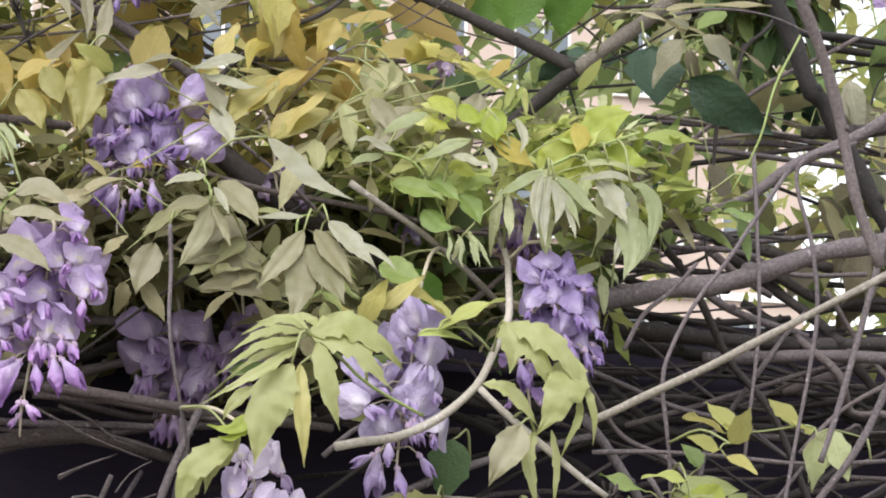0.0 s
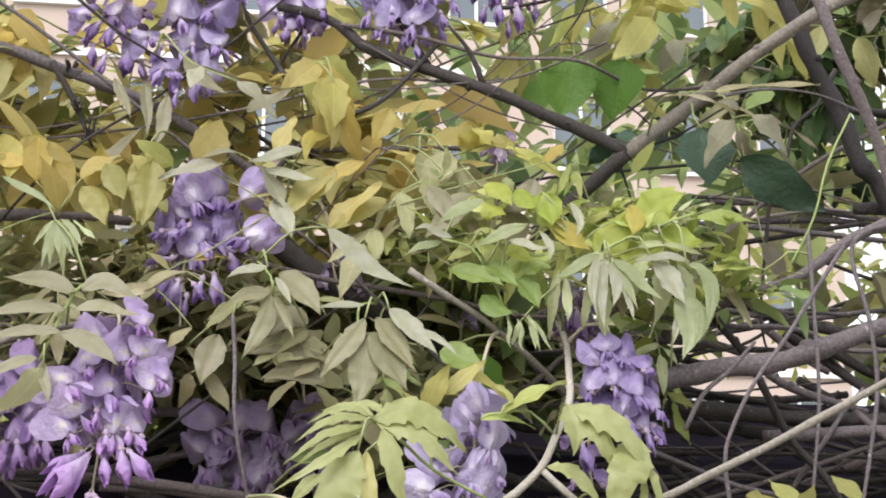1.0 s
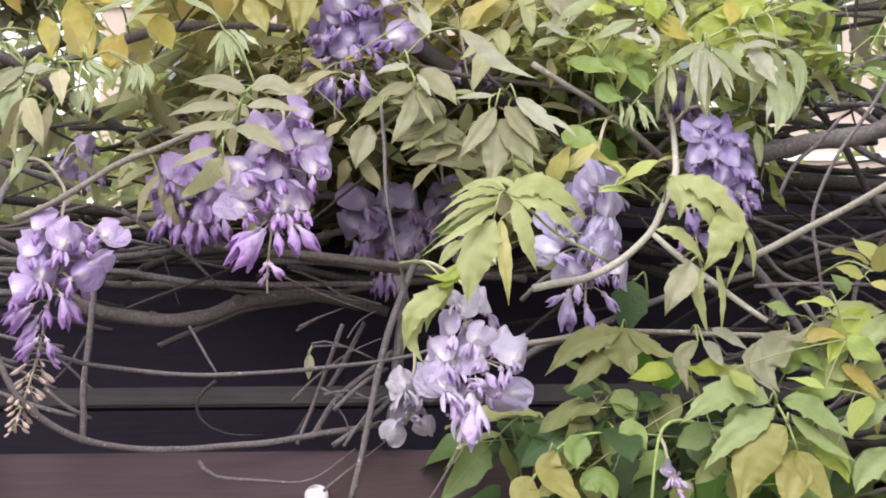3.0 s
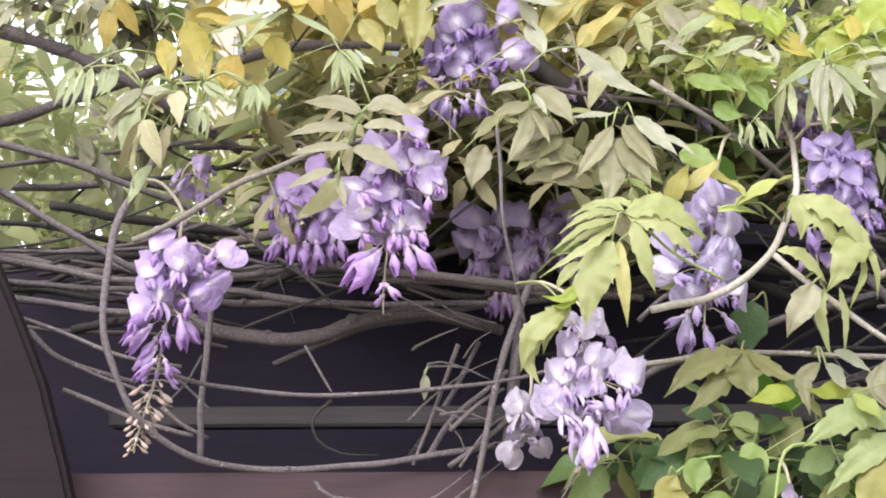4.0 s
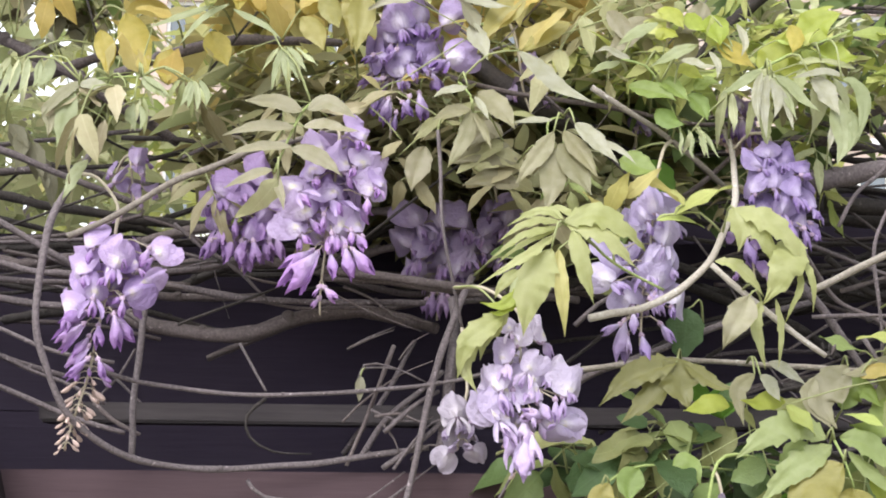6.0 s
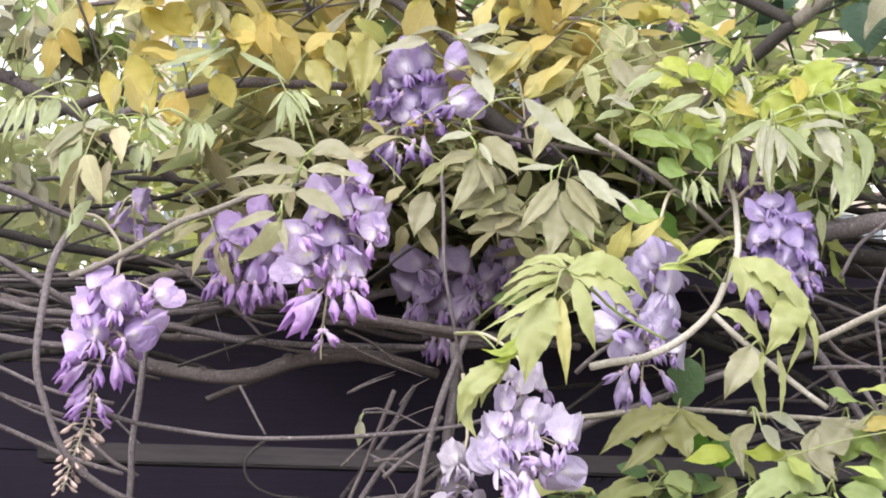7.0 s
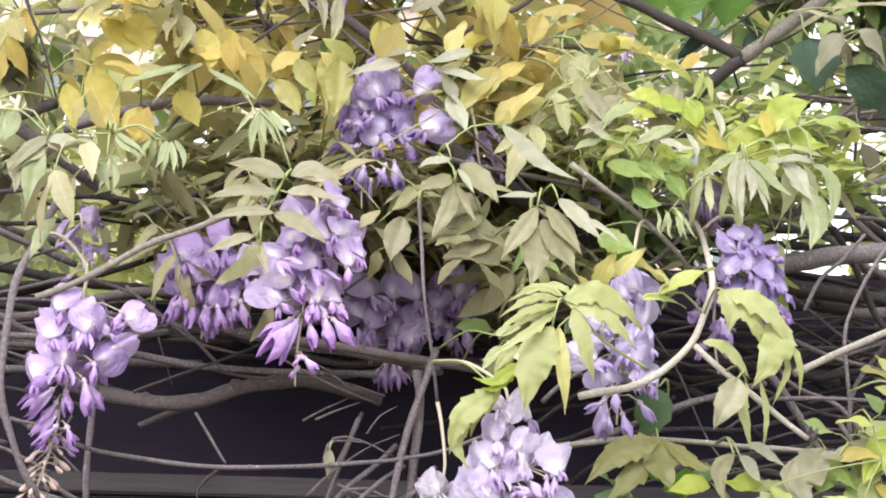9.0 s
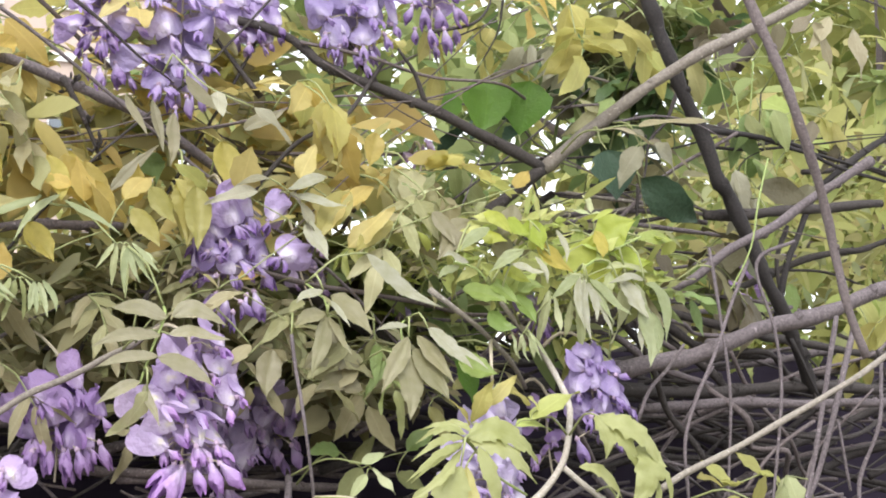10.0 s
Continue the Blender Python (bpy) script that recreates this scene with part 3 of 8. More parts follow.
stem("vine_stem", "grey", 0.0015, [(0.442, 1.300, 1.963), (0.440, 1.290, 1.904), (0.436, 1.280, 1.837), (0.424, 1.280, 1.746)])
stem("vine_stem", "grey", 0.0023, [(0.503, 1.220, 1.894), (0.492, 1.220, 1.858), (0.475, 1.220, 1.803), (0.453, 1.220, 1.742)])
stem("vine_stem", "dark", 0.0026, [(0.694, 1.500, 2.030), (0.675, 1.500, 1.989), (0.685, 1.500, 1.921), (0.712, 1.500, 1.847)])
stem("vine_stem", "grey", 0.0029, [(0.437, 1.520, 2.055), (0.502, 1.530, 2.057), (0.575, 1.540, 2.052), (0.666, 1.550, 2.045)])
stem("vine_stem", "grey", 0.0032, [(0.404, 1.520, 2.029), (0.488, 1.530, 2.042), (0.561, 1.540, 2.047), (0.638, 1.560, 2.043)])
stem("vine_stem", "dark", 0.0047, [(0.491, 1.500, 1.938), (0.519, 1.470, 1.905), (0.547, 1.450, 1.876), (0.593, 1.450, 1.822)])
stem("vine_stem", "grey", 0.0049, [(0.441, 1.420, 1.841), (0.531, 1.400, 1.842), (0.605, 1.380, 1.839), (0.765, 1.360, 1.835)])
stem("side_twig", "grey", 0.0017, [(-0.092, 1.345, 1.629), (-0.079, 1.345, 1.617), (-0.041, 1.345, 1.613), (-0.007, 1.345, 1.614), (0.027, 1.345, 1.637)])
stem("side_twig", "grey", 0.0015, [(0.002, 1.350, 1.605), (0.027, 1.350, 1.625), (0.049, 1.360, 1.642)])
stem("side_twig", "grey", 0.0012, [(0.102, 1.260, 1.636), (0.088, 1.250, 1.612), (0.072, 1.250, 1.588)])
stem("vine_stem", "grey", 0.0025, [(-0.021, 1.450, 1.653), (-0.002, 1.440, 1.679), (0.016, 1.440, 1.707), (0.035, 1.460, 1.746)])
stem("vine_stem", "grey", 0.0027, [(-0.007, 1.400, 1.647), (0.011, 1.400, 1.676), (0.033, 1.400, 1.696), (0.057, 1.420, 1.718)])
stem("side_twig", "dark", 0.0014, [(0.427, 1.265, 2.168), (0.446, 1.150, 2.145), (0.452, 1.050, 2.087), (0.445, 1.020, 2.044)])
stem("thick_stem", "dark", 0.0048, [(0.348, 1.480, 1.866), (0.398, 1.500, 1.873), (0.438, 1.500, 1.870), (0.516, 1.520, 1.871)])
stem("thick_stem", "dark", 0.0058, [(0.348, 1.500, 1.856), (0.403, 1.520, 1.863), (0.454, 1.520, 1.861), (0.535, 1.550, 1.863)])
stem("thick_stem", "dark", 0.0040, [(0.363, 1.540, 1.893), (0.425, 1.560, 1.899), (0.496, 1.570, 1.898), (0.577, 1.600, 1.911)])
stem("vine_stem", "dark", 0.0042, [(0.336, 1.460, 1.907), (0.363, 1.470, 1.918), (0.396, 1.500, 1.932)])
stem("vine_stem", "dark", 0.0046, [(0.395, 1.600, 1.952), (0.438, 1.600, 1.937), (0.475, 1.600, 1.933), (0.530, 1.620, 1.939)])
stem("vine_stem", "grey", 0.0020, [(0.333, 1.360, 1.820), (0.371, 1.370, 1.808), (0.407, 1.370, 1.795), (0.465, 1.380, 1.785)])
stem("twining_shoot", "green", 0.0014, [(0.268, 1.230, 1.645), (0.251, 1.220, 1.647), (0.237, 1.210, 1.641), (0.231, 1.210, 1.620), (0.227, 1.210, 1.583)])
stem("wire_stem", "dark", 0.0016, [(-0.082, 1.400, 1.694), (-0.097, 1.400, 1.680), (-0.094, 1.400, 1.663), (-0.075, 1.400, 1.652), (-0.046, 1.410, 1.651)])
stem("dead_stick", "grey", 0.0014, [(-0.233, 1.460, 1.731), (-0.209, 1.460, 1.714), (-0.183, 1.460, 1.689)])
stem("dead_stick", "grey", 0.0012, [(-0.194, 1.470, 1.738), (-0.208, 1.470, 1.714), (-0.226, 1.470, 1.695)])
stem("dead_stick", "grey", 0.0019, [(0.010, 1.330, 1.665), (0.031, 1.330, 1.685), (0.051, 1.340, 1.697)])
stem("dead_stick", "grey", 0.0021, [(0.010, 1.340, 1.639), (0.031, 1.335, 1.654), (0.055, 1.335, 1.675), (0.075, 1.345, 1.697)])
stem("side_twig", "grey", 0.0011, [(-0.000, 1.330, 1.682), (0.019, 1.330, 1.674), (0.038, 1.330, 1.674)])
stem("side_twig", "bark", 0.0013, [(0.031, 1.340, 1.645), (0.044, 1.335, 1.656), (0.065, 1.335, 1.653)])
stem("side_twig", "bark", 0.0011, [(-0.016, 1.340, 1.729), (-0.001, 1.340, 1.736), (0.017, 1.340, 1.743)])
stem("side_twig", "grey", 0.0013, [(-0.011, 1.330, 1.693), (-0.008, 1.330, 1.710), (0.000, 1.330, 1.713), (0.021, 1.330, 1.712), (0.041, 1.330, 1.703)])
stem("side_twig", "bark", 0.0011, [(-0.021, 1.340, 1.673), (-0.004, 1.340, 1.690), (0.022, 1.340, 1.709), (0.047, 1.340, 1.720)])
stem("dead_stick", "bark", 0.0019, [(0.017, 1.350, 1.732), (0.005, 1.350, 1.699), (-0.004, 1.350, 1.674), (-0.018, 1.350, 1.640)])
stem("side_twig", "bark", 0.0013, [(0.003, 1.330, 1.677), (0.022, 1.330, 1.679), (0.036, 1.330, 1.673), (0.047, 1.330, 1.677)])
stem("side_twig", "bark", 0.0011, [(0.008, 1.335, 1.673), (0.018, 1.335, 1.660), (0.022, 1.335, 1.648)])
stem("side_twig", "grey", 0.0013, [(0.018, 1.330, 1.638), (0.034, 1.330, 1.660), (0.047, 1.330, 1.673), (0.060, 1.330, 1.677)])
stem("side_twig", "bark", 0.0008, [(0.021, 1.330, 1.719), (0.030, 1.330, 1.732), (0.043, 1.330, 1.740)])
stem("dead_stick", "bark", 0.0022, [(0.065, 1.360, 1.744), (0.063, 1.360, 1.709), (0.061, 1.360, 1.674)])
stem("side_twig", "bark", 0.0011, [(-0.041, 1.400, 1.783), (-0.005, 1.400, 1.765), (0.018, 1.400, 1.756), (0.040, 1.400, 1.748)])
stem("side_twig", "bark", 0.0014, [(-0.023, 1.420, 1.786), (-0.001, 1.420, 1.777), (0.018, 1.420, 1.763), (0.031, 1.420, 1.760)])
stem("vine_stem", "bark", 0.0014, [(-0.184, 1.420, 1.840), (-0.147, 1.420, 1.827), (-0.105, 1.420, 1.795), (-0.069, 1.420, 1.786)])
stem("vine_stem", "grey", 0.0016, [(-0.158, 1.400, 1.832), (-0.131, 1.400, 1.810), (-0.113, 1.400, 1.801), (-0.081, 1.400, 1.770)])
stem("vine_stem", "bark", 0.0016, [(-0.170, 1.430, 1.786), (-0.115, 1.430, 1.780), (-0.060, 1.430, 1.769), (0.004, 1.430, 1.769), (0.050, 1.430, 1.758)])
stem("vine_stem", "grey", 0.0011, [(-0.225, 1.440, 1.774), (-0.180, 1.440, 1.790), (-0.135, 1.440, 1.807), (-0.079, 1.440, 1.809)])
stem("vine_stem", "bark", 0.0027, [(-0.041, 1.410, 1.791), (-0.001, 1.410, 1.790), (0.040, 1.410, 1.785), (0.090, 1.410, 1.779)])
stem("vine_stem", "bark", 0.0019, [(-0.306, 1.470, 1.819), (-0.259, 1.470, 1.810), (-0.212, 1.470, 1.798), (-0.151, 1.470, 1.792)])
stem("vine_stem", "grey", 0.0014, [(-0.301, 1.450, 1.791), (-0.264, 1.450, 1.788), (-0.218, 1.450, 1.775), (-0.180, 1.450, 1.752)])
stem("vine_stem", "grey", 0.0018, [(-0.288, 1.400, 1.724), (-0.265, 1.400, 1.713), (-0.238, 1.400, 1.704), (-0.207, 1.400, 1.689)])
stem("vine_stem", "bark", 0.0020, [(-0.213, 1.380, 1.688), (-0.199, 1.380, 1.675), (-0.177, 1.380, 1.664)])
stem("side_twig", "grey", 0.0009, [(-0.135, 1.460, 1.838), (-0.132, 1.460, 1.809), (-0.117, 1.460, 1.763)])
stem("vine_stem", "dark", 0.0021, [(0.171, 1.450, 1.723), (0.208, 1.450, 1.731), (0.256, 1.450, 1.754), (0.298, 1.450, 1.768)])
stem("vine_stem", "grey", 0.0019, [(0.154, 1.330, 1.747), (0.171, 1.330, 1.763), (0.184, 1.330, 1.771)])
stem("vine_stem", "dark", 0.0018, [(0.156, 1.440, 1.725), (0.179, 1.440, 1.743), (0.217, 1.440, 1.771), (0.255, 1.440, 1.786)])
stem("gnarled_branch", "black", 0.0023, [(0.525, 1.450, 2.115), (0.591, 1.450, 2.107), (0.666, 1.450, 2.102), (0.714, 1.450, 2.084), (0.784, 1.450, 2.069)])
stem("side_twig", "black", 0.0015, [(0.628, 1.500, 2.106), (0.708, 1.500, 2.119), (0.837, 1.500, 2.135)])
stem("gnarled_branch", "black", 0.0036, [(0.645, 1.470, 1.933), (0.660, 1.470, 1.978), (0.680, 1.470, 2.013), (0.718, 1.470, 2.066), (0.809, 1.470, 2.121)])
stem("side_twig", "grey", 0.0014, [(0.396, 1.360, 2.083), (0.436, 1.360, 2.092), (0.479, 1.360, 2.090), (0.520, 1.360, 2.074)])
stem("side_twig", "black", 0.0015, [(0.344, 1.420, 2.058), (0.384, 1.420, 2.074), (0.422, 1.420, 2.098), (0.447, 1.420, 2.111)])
stem("vine_stem", "twig", 0.0020, [(0.431, 1.500, 2.052), (0.495, 1.500, 2.048), (0.553, 1.500, 2.043)])
stem("vine_stem", "twig", 0.0018, [(0.419, 1.500, 2.021), (0.468, 1.500, 2.034), (0.520, 1.500, 2.044)])
stem("twining_shoot", "green", 0.0009, [(0.643, 1.500, 2.162), (0.645, 1.500, 2.115), (0.624, 1.500, 2.065)])
stem("twining_shoot", "green", 0.0009, [(0.685, 1.520, 2.208), (0.673, 1.520, 2.140), (0.660, 1.520, 2.080)])
stem("wire_stem", "dark", 0.0009, [(0.675, 1.500, 2.167), (0.665, 1.500, 2.110)])
stem("twining_shoot", "green", 0.0009, [(0.608, 1.480, 2.172), (0.616, 1.480, 2.131), (0.620, 1.480, 2.103)])
stem("wire_stem", "black", 0.0012, [(0.335, 1.400, 2.039), (0.341, 1.400, 2.018), (0.345, 1.400, 1.993)])
stem("wire_stem", "black", 0.0015, [(0.486, 1.440, 2.097), (0.478, 1.440, 2.064), (0.468, 1.440, 2.026)])
stem("side_twig", "black", 0.0012, [(0.317, 1.400, 2.199), (0.309, 1.400, 2.168), (0.284, 1.400, 2.130)])
stem("vine_stem", "grey", 0.0017, [(0.344, 1.280, 1.818), (0.357, 1.280, 1.842), (0.375, 1.280, 1.858), (0.394, 1.280, 1.879)])
stem("vine_stem", "grey", 0.0015, [(0.537, 1.270, 1.814), (0.540, 1.270, 1.788), (0.544, 1.270, 1.755)])
stem("vine_stem", "bark", 0.0017, [(0.562, 1.330, 1.819), (0.513, 1.330, 1.793), (0.481, 1.330, 1.761)])
stem("vine_stem", "bark", 0.0034, [(0.451, 1.450, 1.935), (0.480, 1.450, 1.912), (0.507, 1.450, 1.896)])
stem("vine_stem", "black", 0.0018, [(0.586, 1.380, 1.898), (0.602, 1.380, 1.867), (0.613, 1.380, 1.844)])
stem("wire_stem", "black", 0.0010, [(0.519, 1.450, 2.224), (0.477, 1.450, 2.148), (0.469, 1.450, 2.131)])
stem("side_twig", "black", 0.0032, [(0.513, 1.400, 2.094), (0.594, 1.420, 2.099), (0.657, 1.440, 2.095), (0.730, 1.460, 2.091), (0.813, 1.480, 2.088)])
stem("side_twig", "black", 0.0018, [(0.570, 1.460, 2.095), (0.625, 1.460, 2.096), (0.689, 1.460, 2.104), (0.800, 1.460, 2.121)])
stem("side_twig", "dark", 0.0022, [(0.520, 1.430, 2.140), (0.504, 1.430, 2.109), (0.483, 1.430, 2.089), (0.474, 1.430, 2.056), (0.460, 1.430, 2.027)])
stem("side_twig", "black", 0.0013, [(0.589, 1.450, 2.028), (0.597, 1.450, 2.067), (0.609, 1.450, 2.084), (0.638, 1.450, 2.096)])
stem("vine_stem", "twig", 0.0016, [(0.454, 1.500, 2.171), (0.489, 1.500, 2.165), (0.521, 1.500, 2.156)])
stem("wire_stem", "black", 0.0011, [(0.755, 1.500, 2.074), (0.775, 1.500, 2.117), (0.788, 1.500, 2.160)])
stem("twining_shoot", "green", 0.0012, [(0.271, 1.270, 1.927), (0.287, 1.265, 1.934), (0.313, 1.265, 1.947), (0.353, 1.270, 1.964)])
stem("twining_shoot", "green", 0.0009, [(0.181, 1.270, 1.939), (0.199, 1.268, 1.934), (0.209, 1.268, 1.921), (0.219, 1.275, 1.906), (0.228, 1.280, 1.886)])
stem("twining_shoot", "green", 0.0009, [(0.138, 1.270, 1.894), (0.126, 1.255, 1.889), (0.125, 1.252, 1.876), (0.124, 1.252, 1.864)])
stem("twining_shoot", "green", 0.0009, [(0.061, 1.275, 1.921), (0.069, 1.262, 1.908), (0.071, 1.262, 1.895)])
stem("twining_shoot", "green", 0.0011, [(-0.047, 1.275, 1.902), (-0.053, 1.256, 1.892), (-0.062, 1.256, 1.872), (-0.072, 1.256, 1.847)])
stem("twining_shoot", "green", 0.0009, [(-0.175, 1.300, 1.926), (-0.197, 1.295, 1.924), (-0.217, 1.292, 1.919), (-0.225, 1.290, 1.910)])
stem("twining_shoot", "green", 0.0012, [(0.127, 1.170, 1.799), (0.147, 1.190, 1.790), (0.166, 1.205, 1.777), (0.203, 1.222, 1.761)])
stem("twining_shoot", "green", 0.0011, [(0.136, 1.225, 1.594), (0.163, 1.225, 1.627), (0.183, 1.227, 1.638), (0.210, 1.235, 1.640), (0.257, 1.260, 1.638)])
stem("twining_shoot", "green", 0.0010, [(0.317, 1.207, 1.657), (0.323, 1.203, 1.643), (0.329, 1.202, 1.624)])


# ---- tangle of old stems lying over the beam ----
def tangle(count, xr, zr, yr, kinds, seed, steep=0.16, fine=1.0, reach=1.0):
    r = random.Random(seed)
    for _ in range(count):
        x, z, y = r.uniform(*xr), r.uniform(*zr), r.uniform(*yr)
        length, slope = reach * r.uniform(0.18, 0.55), r.gauss(0.02, steep)
        pts = []
        for k in range(6):
            s = (k / 5 - 0.5) * length
            pts.append((x + s, y + r.gauss(0, 0.012), z + s * slope + 0.05 * (s / length) ** 2 * r.choice((-1, 1)) + r.gauss(0, 0.004)))
        stem("vine_stem", r.choice(kinds), fine * r.choice((0.0014, 0.002, 0.0024, 0.0032, 0.0045)), pts)


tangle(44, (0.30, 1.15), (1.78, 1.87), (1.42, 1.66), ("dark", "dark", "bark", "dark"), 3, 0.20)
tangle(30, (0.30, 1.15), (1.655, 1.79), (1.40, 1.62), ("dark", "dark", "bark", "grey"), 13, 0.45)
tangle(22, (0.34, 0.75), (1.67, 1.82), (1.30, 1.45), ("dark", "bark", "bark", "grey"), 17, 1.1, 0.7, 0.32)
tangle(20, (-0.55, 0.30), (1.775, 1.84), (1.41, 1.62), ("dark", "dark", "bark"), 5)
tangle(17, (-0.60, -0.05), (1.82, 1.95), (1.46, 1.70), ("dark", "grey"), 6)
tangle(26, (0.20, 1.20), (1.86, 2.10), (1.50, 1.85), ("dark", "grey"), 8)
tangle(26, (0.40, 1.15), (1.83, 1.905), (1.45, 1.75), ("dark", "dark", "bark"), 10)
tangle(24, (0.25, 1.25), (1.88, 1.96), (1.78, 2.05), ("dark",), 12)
tangle(14, (0.30, 0.60), (1.60, 1.72), (1.29, 1.345), ("dark", "grey", "bark"), 9)
tangle(28, (-0.04, 0.44), (1.90, 2.14), (1.37, 1.50), ("bark", "grey", "dark"), 14, 0.55, 0.5)
BARE = np.array([tuple(p) for p in FREE])
SUPPORT_ROOT = np.array([tuple(p) for p in SUPPORT])
CROWDED = np.zeros(len(SUPPORT))  # spots that bear much already


def nearest_stem(p, shared=False):
    d = SUPPORT_ROOT - np.array(tuple(p))
    i = int(np.argmin((d * d).sum(1) + (0 if shared else CROWDED)))
    near = SUPPORT_ROOT - SUPPORT_ROOT[i]
    CROWDED[(near * near).sum(1) < 0.0003] += 0.0003
    return Vector(SUPPORT_ROOT[i])


# ---- leaves ----
def leaflet_mesh(name, seed, width, lobes=0):
    """Pointed oval blade along +y, one long, folded at the midrib, with a wavy or lobed edge and a drawn-out tip."""
    r = random.Random(seed)
    rows = 18 if lobes else 10
    verts, faces = [], []
    bend, fold, wave, twist, crook = r.uniform(0.0, 0.42), r.uniform(0.04, 0.34), r.uniform(0.015, 0.055), r.uniform(-0.6, 0.6), r.uniform(-0.10, 0.10)
    for i in range(rows + 1):
        t = i / rows
        w = width * 0.5 * (t / 0.40) ** 0.72 * ((1 - t) / 0.60) ** 1.08 + 0.004
        w *= 1 + 0.05 * math.sin(23 * t + seed)
        if lobes:
            w *= 1.12 - 0.40 * ((lobes * t + 0.3) % 1) * min(1, 4 * t) * (1 - 0.5 * t)
        a = twist * t
        rag = {-1: 1 + r.uniform(-0.13, 0.10), 1: 1 + r.uniform(-0.13, 0.10)}
        for s in (-1, -0.5, 0, 0.5, 1):
            x = w * s * rag.get(s, 1) + crook * t * t
            z = abs(w * s) * fold - bend * t * t + wave * math.sin(9 * t + 2 * s + seed) * abs(s)
            verts.append((x * math.cos(a) - z * math.sin(a) * 0.4, t, z + x * math.sin(a)))
    for i in range(rows):
        for k in range(4):
            faces.append((i * 5 + k, i * 5 + k + 1, i * 5 + k + 6, i * 5 + k + 5))
    return mesh(name, verts, faces)


LEAFLETS = {}


def leaflet_of(width, r, lobes=0):
    w = min((0.17, 0.22, 0.26, 0.32, 0.38, 0.46, 0.56, 0.75, 0.95), key=lambda q: abs(q - width))
    k = (w, r.randrange(11), lobes)
    if k not in LEAFLETS:
        LEAFLETS[k] = leaflet_mesh("leaflet", int(w * 100) * 20 + k[1], w, lobes)
    return LEAFLETS[k]


def aim(origin, way, up, size):
    """Pose with +y along way and +z near up."""
    y = Vector(way).normalized()
    x = y.cross(Vector(up))
    x = x.normalized() if x.length > 1e-3 else y.orthogonal().normalized()
    z = x.cross(y)
    m = Matrix((x, y, z)).transposed().to_4x4()
    return Matrix.Translation(origin) @ m @ Matrix.Diagonal((size, size, size, 1))


LEAF_LABEL = {
    "gold": "golden-orange young compound leaf with pointed leaflets",
    "yellow": "yellow-green young leaf with broad leaflets",
    "olive": "olive-green compound leaf with pointed leaflets",
    "lime": "bright lime-green compound leaf with pointed leaflets",
    "pale": "pale drooping young leaf with soft leaflets",
    "celery": "pale yellow-green limp young leaf with toothed leaflets",
    "mint": "pale green leaf with ragged drooping leaflets",
    "dull": "dull olive leaf with ragged drooping leaflets",
    "amber": "amber-gold young leaf with smooth pointed leaflets",
    "goldolive": "olive-gold leaf with smooth broad leaflets",
    "goldgreen": "yellowish limp young leaflet beside paler ones",
    "dusk": "brown-green leaf with shade put into its dark colour",
    "deep": "deep green rounded leaf behind fresher ones",
    "green": "smooth green rounded leaf hanging from a stem",
    "teal": "dark green broad leaf in shade",
    "greyleaf": "grey-green leaf with pale underside",
    "taupe": "brownish-olive compound leaf with flat pointed leaflets",
    "olivegreen": "yellowish olive-green leaf with broad drooping leaflets",
    "paletan": "pale tan-green limp leaf",
    "leafgreen": "fresh green compound leaf with broad leaflets",
}
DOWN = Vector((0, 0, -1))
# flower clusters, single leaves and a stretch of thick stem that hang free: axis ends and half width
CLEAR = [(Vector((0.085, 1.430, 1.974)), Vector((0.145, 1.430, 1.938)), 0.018)]


